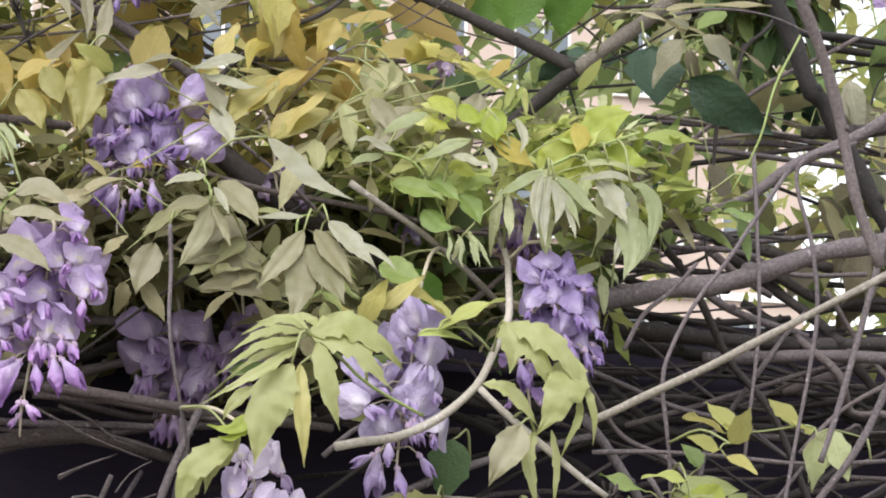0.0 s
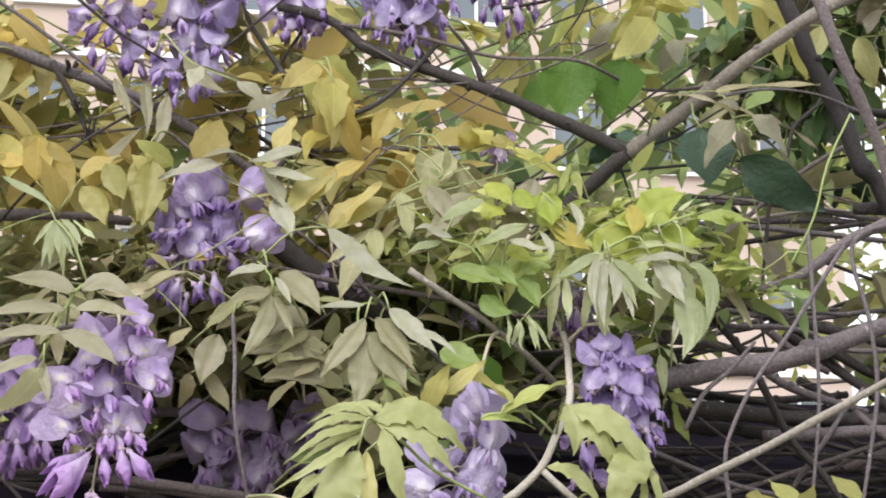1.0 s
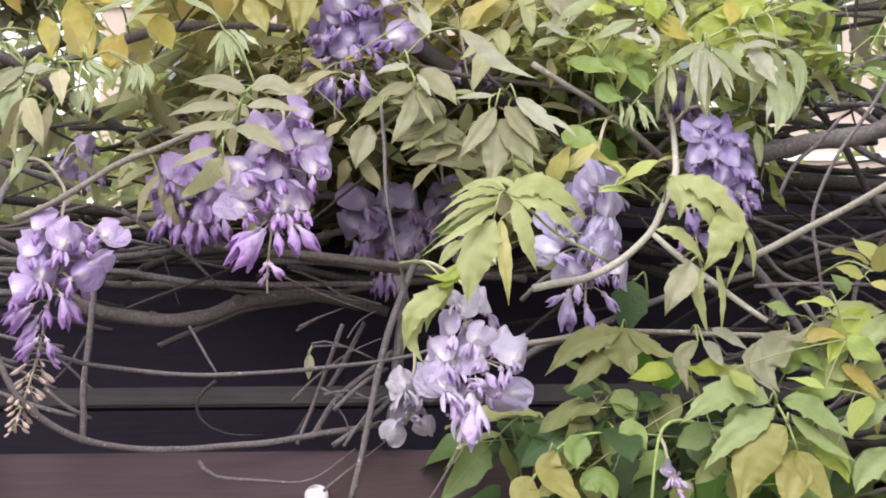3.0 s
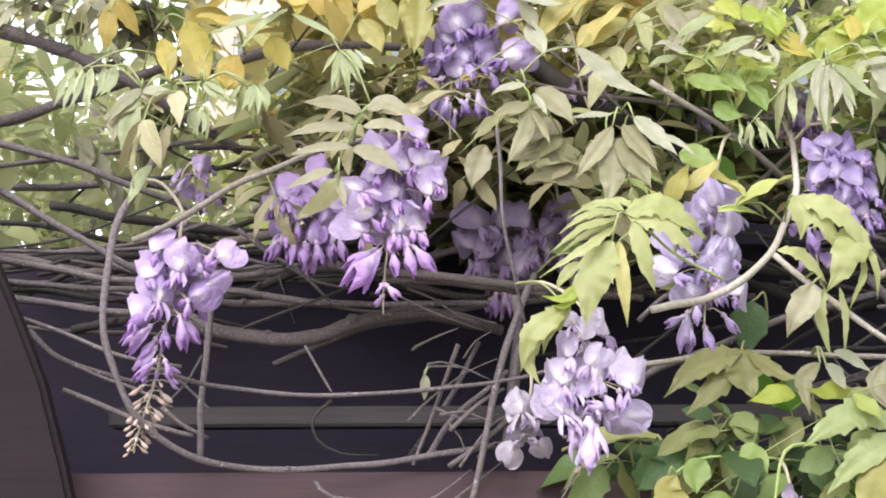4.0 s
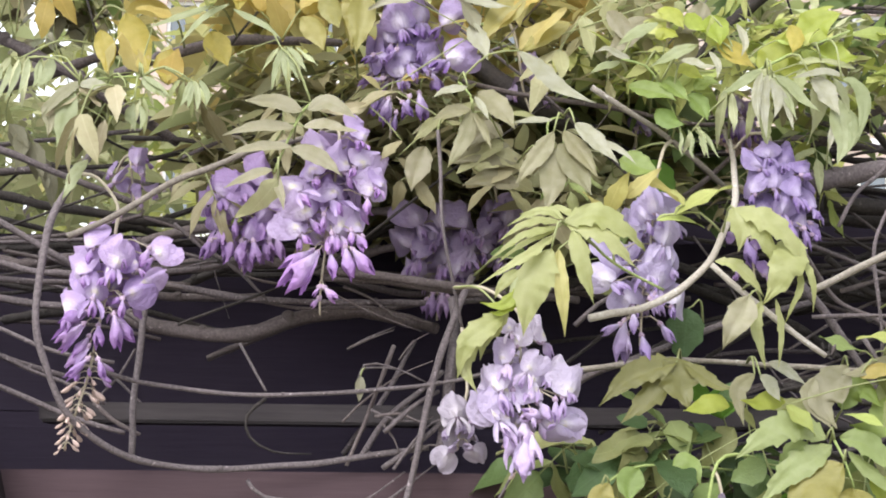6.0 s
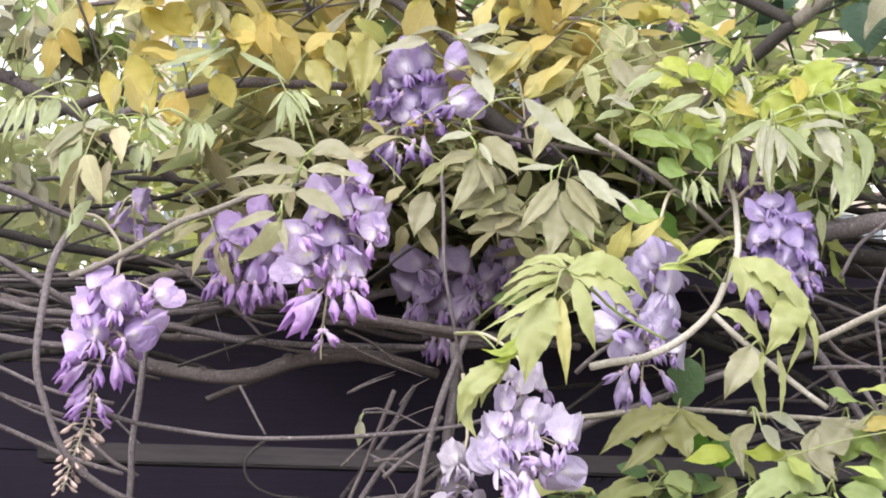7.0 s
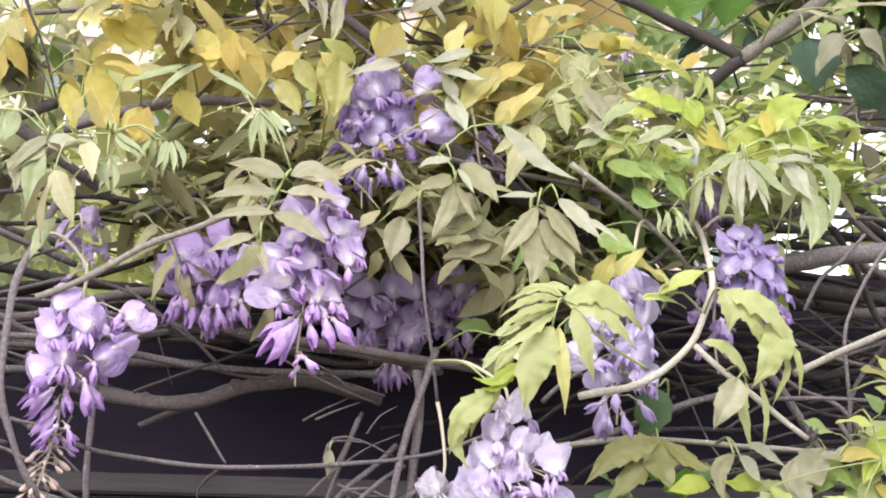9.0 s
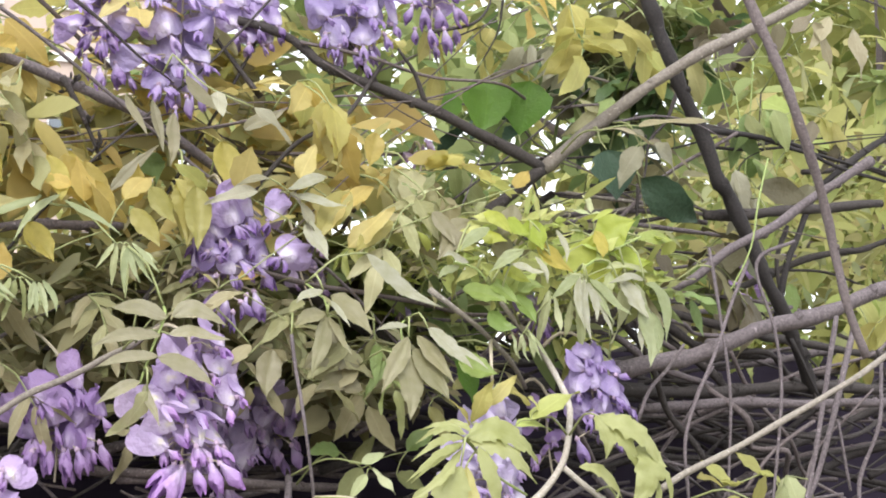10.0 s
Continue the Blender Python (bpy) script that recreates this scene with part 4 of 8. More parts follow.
def leaf(kind, points, pairs, size, width, hang, seed, reach=0.09, level=0.55):
    """Compound leaf: stalk from the nearest stem through three points, leaflets in pairs and one at the end."""
    r = random.Random(seed * 31 + 5)
    p = [Vector(q) for q in points]
    root = nearest_stem(p[0])
    if 0.006 < (root - p[0]).length < reach:
        line = smooth_line([root, (root + p[0]) / 2 + Vector((0, -0.004, 0.006)), *p], 0.008)
    else:
        line = smooth_line(p, 0.006)
    thing = tagged(new("compound_leaf" if pairs else "simple_leaf"), LEAF_LABEL[kind], "leaf", "leaves on the vine")
    thing.location = p[0]
    back = Matrix.Translation(-p[0])
    part("leaf_stalk", tube("leaf_stalk", [q - p[0] for q in line], 0.0009 if pairs else 0.0011, 5, 0.6), STALK, thing)
    blade = smooth_line(p, 0.004)
    n = len(blade) - 1
    up = Vector((r.gauss(0, 0.3), -level + r.gauss(0, 0.3), 0.8))

    def lay(at, way, s):
        way = Vector(way).normalized()
        if hang >= 0:
            way = (way * (1 - 0.8 * hang) + DOWN * hang * 0.95 + Vector((r.gauss(0, 0.14), r.gauss(0, 0.18), r.gauss(0, 0.10)))).normalized()
        else:
            way = (way - DOWN * -hang + Vector((r.gauss(0, 0.1), r.gauss(0, 0.1), 0))).normalized()
        n_up = Vector((0, -1, 0.25)) + Vector((r.gauss(0, 0.35), 0, r.gauss(0, 0.25))) if hang > 0.5 else up + Vector((r.gauss(0, 0.25), r.gauss(0, 0.25), 0))
        part("leaflet", leaflet_of(width, r), LEAF[kind], thing, "", back @ aim(at, way, n_up, s))

    for k in range(pairs):
        f = 0.15 + 0.72 * k / max(1, pairs - 1) if pairs > 1 else 0.6
        i = min(n - 1, int(f * n))
        ahead = (blade[i + 1] - blade[i]).normalized()
        out = ahead.cross(up).normalized()
        s = size * (0.78 + 0.25 * math.sin(math.pi * (0.25 + 0.6 * f))) * r.uniform(0.85, 1.1)
        for sign in (-1, 1):
            lay(blade[i], ahead * 0.62 + out * sign * 0.9, s)
    lay(blade[-1], blade[-1] - blade[-3], size * r.uniform(0.95, 1.15))
    if not pairs:
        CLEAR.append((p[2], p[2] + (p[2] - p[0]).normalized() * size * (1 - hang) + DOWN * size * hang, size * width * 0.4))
    return thing


def spray(kind, blades, seed, lobed=False):
    """Compound leaf whose leaflets each run from a foot to a tip with a given breadth, on one branching stalk."""
    r = random.Random(seed)
    feet = [Vector(b[:3]) for b in blades]
    thing = tagged(new("compound_leaf" if len(blades) > 1 else "simple_leaf"), LEAF_LABEL[kind], "leaf", "leaves on the vine")
    thing.location = feet[0]
    root = nearest_stem(feet[0] + Vector((0, 0.03, 0)))
    if (root - feet[0]).length < 0.14:
        line = smooth_line([root, (root + feet[0]) / 2 + Vector((0, -0.004, 0.008)), feet[0]], 0.008)
        part("leaf_stalk", tube("leaf_stalk", [q - feet[0] for q in line], 0.0010, 5, 0.7), STALK, thing)
    for k, (b, foot) in enumerate(zip(blades, feet)):
        tip, breadth = Vector(b[3:6]), b[6]
        way = tip - foot
        prior = min(feet[:k], key=lambda q: (q - foot).length) if k else foot
        if (foot - prior).length > 0.003:
            mid = (foot + prior) / 2 + Vector((0, 0.002, 0.002))
            part("leaf_stalk", tube("leaf_stalk", [q - feet[0] for q in smooth_line([prior, mid, foot], 0.006)], 0.0006, 5, 0.8), STALK, thing)
        facing = Vector((r.gauss(0, 0.45), -1, r.uniform(0.1, 1.7)))
        size = way.length * 1.04
        lobes = r.choice((4, 5, 6)) if lobed and breadth / size > 0.22 else 0
        part("leaflet", leaflet_of(breadth / size, r, lobes), LEAF[kind], thing, "", Matrix.Translation(-feet[0]) @ aim(foot, way, facing, size))
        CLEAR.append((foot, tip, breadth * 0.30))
    return thing


def limp_leaf(kind, blades, seed, ragged=0.2):
    """Soft young leaf: each leaflet follows a curved midrib, with more or less ragged edges."""
    r = random.Random(seed)
    origin = Vector(blades[0][0][0])
    thing = tagged(new("compound_leaf" if len(blades) > 1 else "simple_leaf"), LEAF_LABEL[kind], "leaf", "leaves on the vine")
    thing.location = origin
    root = nearest_stem(origin + Vector((0, 0.03, 0)))
    if (root - origin).length < 0.08:
        line = smooth_line([root, (root + origin) / 2 + Vector((0, -0.004, 0.008)), origin], 0.008)
        part("leaf_stalk", tube("leaf_stalk", [q - origin for q in line], 0.0010, 5, 0.7), STALK, thing)
    for points, breadth in blades:
        mid = smooth_line([Vector(q) for q in points], 0.0014)
        n = len(mid) - 1
        teeth, fold = max(4, int(n / 8)), r.uniform(-0.15, 0.22)
        cut = {-1: [r.uniform(0.15, 1.0) * ragged for _ in range(teeth + 3)], 1: [r.uniform(0.15, 1.0) * ragged for _ in range(teeth + 3)]}
        shift = {-1: r.random(), 1: r.random()}
        size = sum((mid[k + 1] - mid[k]).length for k in range(n))
        verts, faces = [], []
        for k, q in enumerate(mid):
            t = k / n
            way = (mid[min(n, k + 1)] - mid[max(0, k - 1)]).normalized()
            side = way.cross(Vector((0, -1, 0.45))).normalized()
            front = side.cross(way).normalized()
            w = breadth * 0.5 * (t / 0.36) ** 0.8 * ((1 - t) / 0.64) ** 1.4 + 0.0002
            for j in (-1, -0.6, -0.25, 0, 0.25, 0.6, 1):
                tooth = 1.0
                if abs(j) == 1:
                    at = teeth * t ** 0.85 + shift[j]
                    tooth += cut[j][int(at)] * ((at % 1) ** 1.6 - 0.55)
                x = w * j * tooth
                z = -abs(x) * fold + breadth * 0.10 * noise.noise(q * 150 + Vector((1.3 * j, seed, 0))) * abs(j) - breadth * 0.05 * (j == 0)
                verts.append(((q - mid[0]) + side * x + front * z) / size)
        for k in range(n):
            for j in range(6):
                faces.append((k * 7 + j, k * 7 + j + 1, k * 7 + j + 8, k * 7 + j + 7))
        part("leaflet", mesh("leaflet", [tuple(v) for v in verts], faces), SOFT[kind], thing, "", Matrix.Translation(mid[0] - origin) @ Matrix.Scale(size, 4))
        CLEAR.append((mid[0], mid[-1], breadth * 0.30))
    return thing


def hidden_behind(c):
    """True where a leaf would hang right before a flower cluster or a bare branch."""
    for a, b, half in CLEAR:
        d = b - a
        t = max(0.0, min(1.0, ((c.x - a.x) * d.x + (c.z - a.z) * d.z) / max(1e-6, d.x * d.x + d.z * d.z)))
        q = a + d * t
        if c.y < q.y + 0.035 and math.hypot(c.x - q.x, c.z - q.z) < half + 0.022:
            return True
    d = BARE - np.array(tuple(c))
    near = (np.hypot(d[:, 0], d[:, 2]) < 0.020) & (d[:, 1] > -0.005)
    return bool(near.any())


def fill(kind_weights, count, xr, zr, yr, size, width, seed, hang=(0.0, 0.9), pairs=(2, 3, 3, 4)):
    """Leaves scattered over a stretch of the vine, each grown from a stem."""
    r = random.Random(seed)
    made = 0
    while made < count:
        c = Vector((r.uniform(*xr), r.uniform(*yr), r.uniform(*zr)))
        made += 1
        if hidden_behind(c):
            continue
        root = nearest_stem(c)
        if (root - c).length > 0.068:
            continue
        a = r.uniform(0, 2 * math.pi)
        way = Vector((math.cos(a), -0.45 * r.random(), 0.55 * math.sin(a))).normalized()
        ln = size * r.uniform(0.9, 1.7)
        if (root - c).length < 0.085:
            way = ((c - root).normalized() * 0.8 + way).normalized()
        tip = c + way * ln + DOWN * ln * 0.25
        kind = r.choices([k for k, _ in kind_weights], [w for _, w in kind_weights])[0]
        leaf(kind, [c, c + way * ln * 0.5 + Vector((0, 0, ln * 0.06)), tip], r.choice(pairs), size * r.uniform(0.8, 1.15), width * r.uniform(0.85, 1.15), hang[0] + (hang[1] - hang[0]) * r.random() ** 2.6, seed * 1000 + made, 0.09, r.uniform(-0.15, 0.5))


# ---- flowers ----
def pod_mesh(name, length, width, curve, flat, lip):
    """Closed flower, keel or bud along +y: slim at the foot, widest past the middle, pressed flat, with a crease along its upper side."""
    verts, faces = [], []
    rows, sides = 9, 10
    for i in range(rows + 1):
        t = i / rows
        w = width * (0.16 + 0.84 * math.sin(math.pi * min(1, 0.5 * (t / 0.62))) ** 1.5) if t < 0.62 else width * math.sqrt(max(0.02, 1 - ((t - 0.62) / 0.39) ** 2))
        for k in range(sides):
            a = 2 * math.pi * k / sides
            z = w * math.sin(a)
            x = w * flat * math.cos(a) * (1 + lip * t * max(0, math.sin(a)))
            if k in (2, 3):
                z -= 0.35 * w * t
            verts.append((x + 0.04 * math.sin(4 * t + 6 * curve), t * length, z + curve * t * t))
    for i in range(rows):
        for k in range(sides):
            faces.append((i * sides + k, i * sides + (k + 1) % sides, (i + 1) * sides + (k + 1) % sides, (i + 1) * sides + k))
    faces.append(tuple(reversed(range(sides))))
    faces.append(tuple(range(rows * sides, (rows + 1) * sides)))
    return mesh(name, verts, faces)


BUDS = [pod_mesh("flower_bud", 1.0, 0.24, 0.12, 0.7, 0.0), pod_mesh("flower_bud", 1.0, 0.19, 0.22, 0.7, 0.0)]


def wing_mesh(seed):
    """The two side petals of a flower: long cupped lobes that spread apart downwards, along +y."""
    r = random.Random(seed)
    verts, faces = [], []
    for sign in (-1, 1):
        spread, cup, drop, o = r.uniform(0.15, 0.5), r.uniform(0.1, 0.3), r.uniform(-0.1, 0.3), len(verts)
        for i in range(7):
            t = i / 6
            w = 0.03 + 0.19 * math.sin(math.pi * min(1, 0.06 + 0.84 * t)) ** 0.8
            for k in range(4):
                s = k / 3 * 2 - 1
                verts.append((sign * (0.06 + spread * t + w * 0.55 * (1 + s)), t * 0.95 - 0.08 * s * t, cup * s * s * w * 2 - drop * t * t + 0.04 * math.sin(8 * t + 3 * s + seed)))
        for i in range(6):
            for k in range(3):
                a = o + i * 4 + k
                faces.append((a, a + 1, a + 5, a + 4))
    return mesh("wing_petals", verts, faces)


WINGS = [wing_mesh(s) for s in range(6)]
CALYXES = [pod_mesh("calyx", 1.0, 0.42, 0.0, 1.0, 0.0)]


def standard_mesh(seed):
    """Open upright petal, broad and rounded, creased down the middle, sides and rim gently turned back."""
    r = random.Random(seed)
    verts, faces = [], []
    rows, cols = 8, 10
    back, spread, skew, wave = r.uniform(-0.05, 0.50), r.uniform(0.10, 0.95), r.uniform(-0.20, 0.20), r.uniform(0.04, 0.12)
    point, lopsided = r.uniform(0.45, 0.75), r.uniform(-0.22, 0.22)
    for i in range(rows + 1):
        t = i / rows
        w = 0.58 * math.sin(math.pi * min(1.0, 0.06 + 0.88 * t)) ** point
        for k in range(cols + 1):
            s = 2 * k / cols - 1
            rim = (1 + 0.22 * noise.noise(Vector((2 * s, 2 * t, seed * 3.1)))) * (1 + lopsided * s)
            y = -back * t * t - spread * abs(s) ** 1.4 * w + 0.20 * (1 - abs(s)) ** 2 * (1 - 0.7 * t) + wave * math.sin(6 * s + seed + 4 * t) * t
            verts.append((w * s * rim + skew * t * t, y, t * (1 - 0.14 * s * s) * rim - 0.07 * (1 - abs(s)) ** 3 * t ** 6))
    for i in range(rows):
        for k in range(cols):
            a = i * (cols + 1) + k
            faces.append((a, a + 1, a + cols + 2, a + cols + 1))
    return mesh("banner_petal", verts, faces)


STANDARDS = [standard_mesh(s) for s in range(18)]
def bell_mesh(seed):
    """Half-closed flower along +y: slim foot, swelling petals folded round each other, an uneven lobed mouth."""
    r = random.Random(seed)
    verts, faces = [], []
    rows, sides = 8, 14
    wide, flat, bow, phase, lobe = r.uniform(0.19, 0.25), r.uniform(0.55, 0.9), r.uniform(-0.12, 0.25), r.uniform(0, 6.3), r.uniform(0.14, 0.30)
    for i in range(rows + 1):
        t = i / rows
        w = 0.045 + wide * math.sin(0.5 * math.pi * min(1.0, t / 0.72)) ** 1.4
        w *= 1 - 0.45 * max(0.0, (t - 0.72) / 0.28) ** 1.5
        for k in range(sides):
            a = 2 * math.pi * k / sides
            long = 0.86 + lobe * math.cos(2 * a + phase) + 0.06 * math.sin(5 * a + seed)
            crease = 1 - 0.22 * t * max(0.0, math.cos(3 * a + phase)) ** 3
            verts.append((w * flat * math.cos(a) * crease, t * (1 - t * t * (1 - long)), w * math.sin(a) * crease + bow * t * t))
    for i in range(rows):
        for k in range(sides):
            faces.append((i * sides + k, i * sides + (k + 1) % sides, (i + 1) * sides + (k + 1) % sides, (i + 1) * sides + k))
    faces.append(tuple(reversed(range(sides))))
    return mesh("keel", verts, faces)


LOBES = [bell_mesh(s) for s in range(10)]


def open_flower(thing, mats, axis, at, size, lean, yaw, r):
    """One open flower: short stalk, calyx, upright petal, and the side petals and keel below it."""
    banner_mat, keel_mat = mats
    a, b = radians(lean + r.gauss(0, 9)), radians(yaw + r.gauss(0, 22))
    front = Vector((math.sin(b), -math.cos(b), r.uniform(-0.35, 0.2))).normalized()
    z = Vector((math.sin(a), 0.0, math.cos(a)))
    z = (z - front * z.dot(front)).normalized()
    z = (z - front * r.uniform(0.05, 0.35)).normalized()
    x = front.cross(z).normalized()
    y = z.cross(x)
    m = Matrix((x, y, z)).transposed().to_4x4()
    part("banner_petal", r.choice(STANDARDS), banner_mat, thing, "", Matrix.Translation(at) @ m @ Matrix.Diagonal((size * r.uniform(0.80, 1.18), size, size * r.uniform(0.85, 1.1), 1)))
    hang = front * r.uniform(0.5, 0.9) - z * r.uniform(0.7, 1.0) + Vector((0, 0, -0.35))
    part("keel", r.choice(LOBES), keel_mat, thing, "", aim(at + front * 0.001, hang, front + Vector((0, 0, 0.4)), size * r.uniform(0.50, 0.66)))
    if r.random() < 0.45:
        part("wing_petals", r.choice(WINGS), keel_mat if r.random() < 0.55 else banner_mat, thing, "", aim(at + front * 0.001, hang + front * 0.3, front + Vector((0, 0, 0.6)), size * r.uniform(0.5, 0.68)))
    rear = at - front * 0.004
    part("calyx", CALYXES[0], CALYX, thing, "", aim(rear, front, Vector((0, 0, 1)), 0.0055))
    part("flower_pedicel", tube("flower_pedicel", [axis, (axis + rear) / 2 + Vector((0, 0, 0.003)), rear], 0.0006, 4, 0.9), RACHIS, thing)


def cluster(palette, label, stalk, flowers, closed, behind, tip, seed):
    """Hanging raceme: open flowers (foot, size, lean, turn), closed ones below (foot, length, lean), more round the back, small tan buds at the tip."""
    r = random.Random(seed * 29 + 1)
    top = Vector(stalk[0])
    thing = tagged(new("wisteria_raceme"), label, "flower cluster", "flower clusters on the vine")
    thing.location = top
    line = [p - top for p in smooth_line(stalk, 0.004)]
    root = nearest_stem(top + Vector((0, 0.015, 0.015)), True)
    lead = [root - top, (root - top) * 0.5 + Vector((0, 0, 0.008))] if 0.005 < (root - top).length < 0.12 else []
    part("flower_stalk", tube("flower_stalk", smooth_line(lead + line[::4] + [line[-1]], 0.006), 0.0015, 6, 0.5), RACHIS, thing)
    mats = PETAL[palette]

    def axis_at(p, above=0.006):
        return min(line, key=lambda q: abs(q.z - p.z - above))

    for fx, fy, fz, size, lean, yaw in flowers:
        at = Vector((fx, fy, fz)) - top
        open_flower(thing, mats, axis_at(at), at, size, lean, yaw, r)
    for fx, fy, fz, size, lean in closed:
        at = Vector((fx, fy, fz)) - top
        a = radians(lean)
        way = Vector((math.sin(a), r.uniform(-0.5, 0.0), -math.cos(a)))
        near = Vector((r.gauss(0, 0.5), -1, 0.4))
        part("keel", r.choice(LOBES), mats[1], thing, "", aim(at, way, near, size * 0.95))
        if size > 0.018 and r.random() < 0.3:
            split = aim(at - near.normalized() * 0.001, way + near * 0.1, near, size * r.uniform(0.75, 0.95))
            part("wing_petals", r.choice(WINGS), mats[0] if r.random() < 0.3 else mats[1], thing, "", split @ Matrix.Diagonal((0.55, 1, 1, 1)))
        axis = axis_at(at)
        part("flower_pedicel", tube("flower_pedicel", [axis, (axis + at) / 2 + Vector((0, 0, 0.003)), at], 0.0006, 4, 0.9), RACHIS, thing)
        part("calyx", CALYXES[0], CALYX, thing, "", aim(at - way.normalized() * 0.0025, way, Vector((0, -1, 0)), 0.0052))
    high, low = max(f[2] for f in flowers) - top.z, min(f[2] for f in flowers) - top.z
    half = (max(f[0] for f in flowers) - min(f[0] for f in flowers)) / 2
    usual = sum(f[3] for f in flowers) / len(flowers)
    for k in range(behind):
        u = (k + 0.5) / behind
        axis = axis_at(Vector((0, 0, high + (low - high) * u)), 0.0)
        a = math.pi * (0.12 + 0.76 * ((k * 0.618) % 1))
        at = axis + Vector((math.cos(a) * half * 0.7, math.sin(a) * half * 0.6, r.gauss(0, 0.003)))
        open_flower(thing, mats, axis, at, usual * r.uniform(0.85, 1.0), r.gauss(0, 25), 90 + math.degrees(a) * 1.0, r)
    n = len(line)
    for k in range(tip):
        u = k / tip
        axis = line[min(n - 1, int(n * (0.62 + 0.37 * u)))]
        a = k * 2.4
        out = Vector((math.cos(a), math.sin(a), 0))
        at = axis + out * (0.011 - 0.006 * u) * r.uniform(0.6, 1.1) + Vector((0, 0, -0.001))
        part("flower_bud", r.choice(BUDS), mats[1] if u < 0.2 else BUD, thing, "", aim(at, out * 0.7 + DOWN * 0.8, Vector((0, 0, 1)) + out, (0.0115 - 0.0045 * u) * r.uniform(0.75, 1.15)))
        part("bud_stalk", tube("bud_stalk", [axis, (axis + at) / 2 + Vector((0, 0, 0.001)), at], 0.0005, 4, 0.9), RACHIS, thing)
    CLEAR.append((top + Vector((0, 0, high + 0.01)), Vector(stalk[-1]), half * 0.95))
    return thing


def raceme(palette, label, top, foot, half, count, opened, seed):
    """Hanging raceme set out by rule: flowers in a spiral round the stalk, open above, closed towards the tip."""
    r = random.Random(seed * 17 + 3)
    top, foot = Vector(top), Vector(foot)
    grow = max(0.5, min(1.0, half / 0.034))
    flowers, closed = [], []
    n = max(4, int(count * 0.62))
    for k in range(n):
        u = (k + 0.5) / n
        a = k * 2.39996 + r.gauss(0, 0.3)
        if math.sin(a) > 0.45:
            continue
        reach = half * (0.55 + 0.45 * math.sin(math.pi * min(1.0, 0.2 + 0.7 * u))) * r.uniform(0.55, 0.9)
        at = top + (foot - top) * u + Vector((math.cos(a) * reach, math.sin(a) * reach * 0.8, r.gauss(0, 0.003)))
        if u < opened:
            flowers.append((*at, 0.0255 * grow * r.uniform(0.8, 1.1), 45 * math.cos(a), 55 * math.cos(a)))
        else:
            closed.append((*at, 0.021 * grow * r.uniform(0.7, 1.1) * (1.25 - 0.6 * u), 50 * math.cos(a)))
    if not flowers:
        flowers.append((*top, 0.012, 0, 0))
    return cluster(palette, label, [top, top + (foot - top) * 0.5 + Vector((r.gauss(0, 0.003), 0, 0)), foot], flowers, closed, max(2, n // 5), 0, seed)


# ---- pergola, ground and surroundings ----
def pergola():
    thing = tagged(new("pergola"), "dark brown painted wooden pergola under the vine", "pergola")
    thing.location = (0, 1.7, 0)
    back = Matrix.Translation((0, -1.7, 0))
    part("back_beam", box("back_beam", -1.6, 2.2, 1.69, 1.77, 1.695, 1.868), WOOD_DARK, thing, "", back)
    part("rail", box("rail", -0.262, 2.2, 1.42, 1.46, 1.675, 1.691, 0.002), WOOD_GREY, thing, "weathered grey wooden rail", back)
    # board added behind the gap, its dark colour standing in for deep shade
    part("gap_backing", box("gap_backing", -1.6, 2.2, 1.58, 1.66, 1.475, 1.692), WOOD_DARK, thing, "", back)
    part("front_board", box("front_board", -1.6, 2.2, 1.36, 1.40, 1.42, 1.636, 0.003), WOOD_RED, thing, "red-brown painted front board", back)
    part("soffit", box("soffit", -1.6, 2.2, 1.405, 1.76, 1.44, 1.47), WOOD_DARK, thing, "", back)
    part("roof_board", box("roof_board", -1.6, 2.2, 1.775, 3.9, 1.838, 1.866), WOOD_DARK, thing, "", back)
    # invented dark board that keeps the bright background out from behind the stems
    part("added_backing_board", box("added_backing_board", 0.30, 2.2, 1.79, 1.86, 1.867, 1.94), WOOD_DARK, thing, "", back)
    part("far_beam", box("far_beam", -1.6, 2.2, 3.905, 3.98, 1.60, 1.87), WOOD_DARK, thing, "", back)
    for x in (-1.5, 2.1):
        for y in (1.80, 3.90):
            part("post", box("post", x - 0.05, x + 0.05, y - 0.04, y + 0.06, 0, 1.69), WOOD_DARK, thing, "", back)
    return thing


pergola()


def rafter_end():
    """Slanting brown timber that closes the beam's end, its foot on the ground."""
    edge = [(-0.375, 1.897), (-0.363, 1.868), (-0.334, 1.805), (-0.310, 1.751), (-0.290, 1.702), (-0.272, 1.638), (-0.256, 1.570)]
    outline = [*edge, (-0.258, 0.0), (-0.60, 0.0), (-0.60, 1.95), (-0.43, 1.95)]
    bm = bmesh.new()
    face = bm.faces.new([bm.verts.new((x, 1.305, z)) for x, z in outline])
    ext = bmesh.ops.extrude_face_region(bm, geom=[face])
    for v in ext["geom"]:
        if isinstance(v, bmesh.types.BMVert):
            v.co.y += 0.025
    bmesh.ops.recalc_face_normals(bm, faces=bm.faces[:])
    bmesh.ops.bevel(bm, geom=[e for e in bm.edges if abs(e.verts[0].co.y - e.verts[1].co.y) < 1e-5], offset=0.004, segments=2, affect="EDGES")
    me = bpy.data.meshes.new("board")
    bm.to_mesh(me)
    bm.free()
    thing = tagged(new("slanted_timber"), "dark brown painted slanting timber at the beam's end", "timber")
    thing.location = (-0.43, 1.31, 0)
    part("board", me, WOOD_POST, thing, "", Matrix.Translation((0.43, -1.31, 0)))


rafter_end()

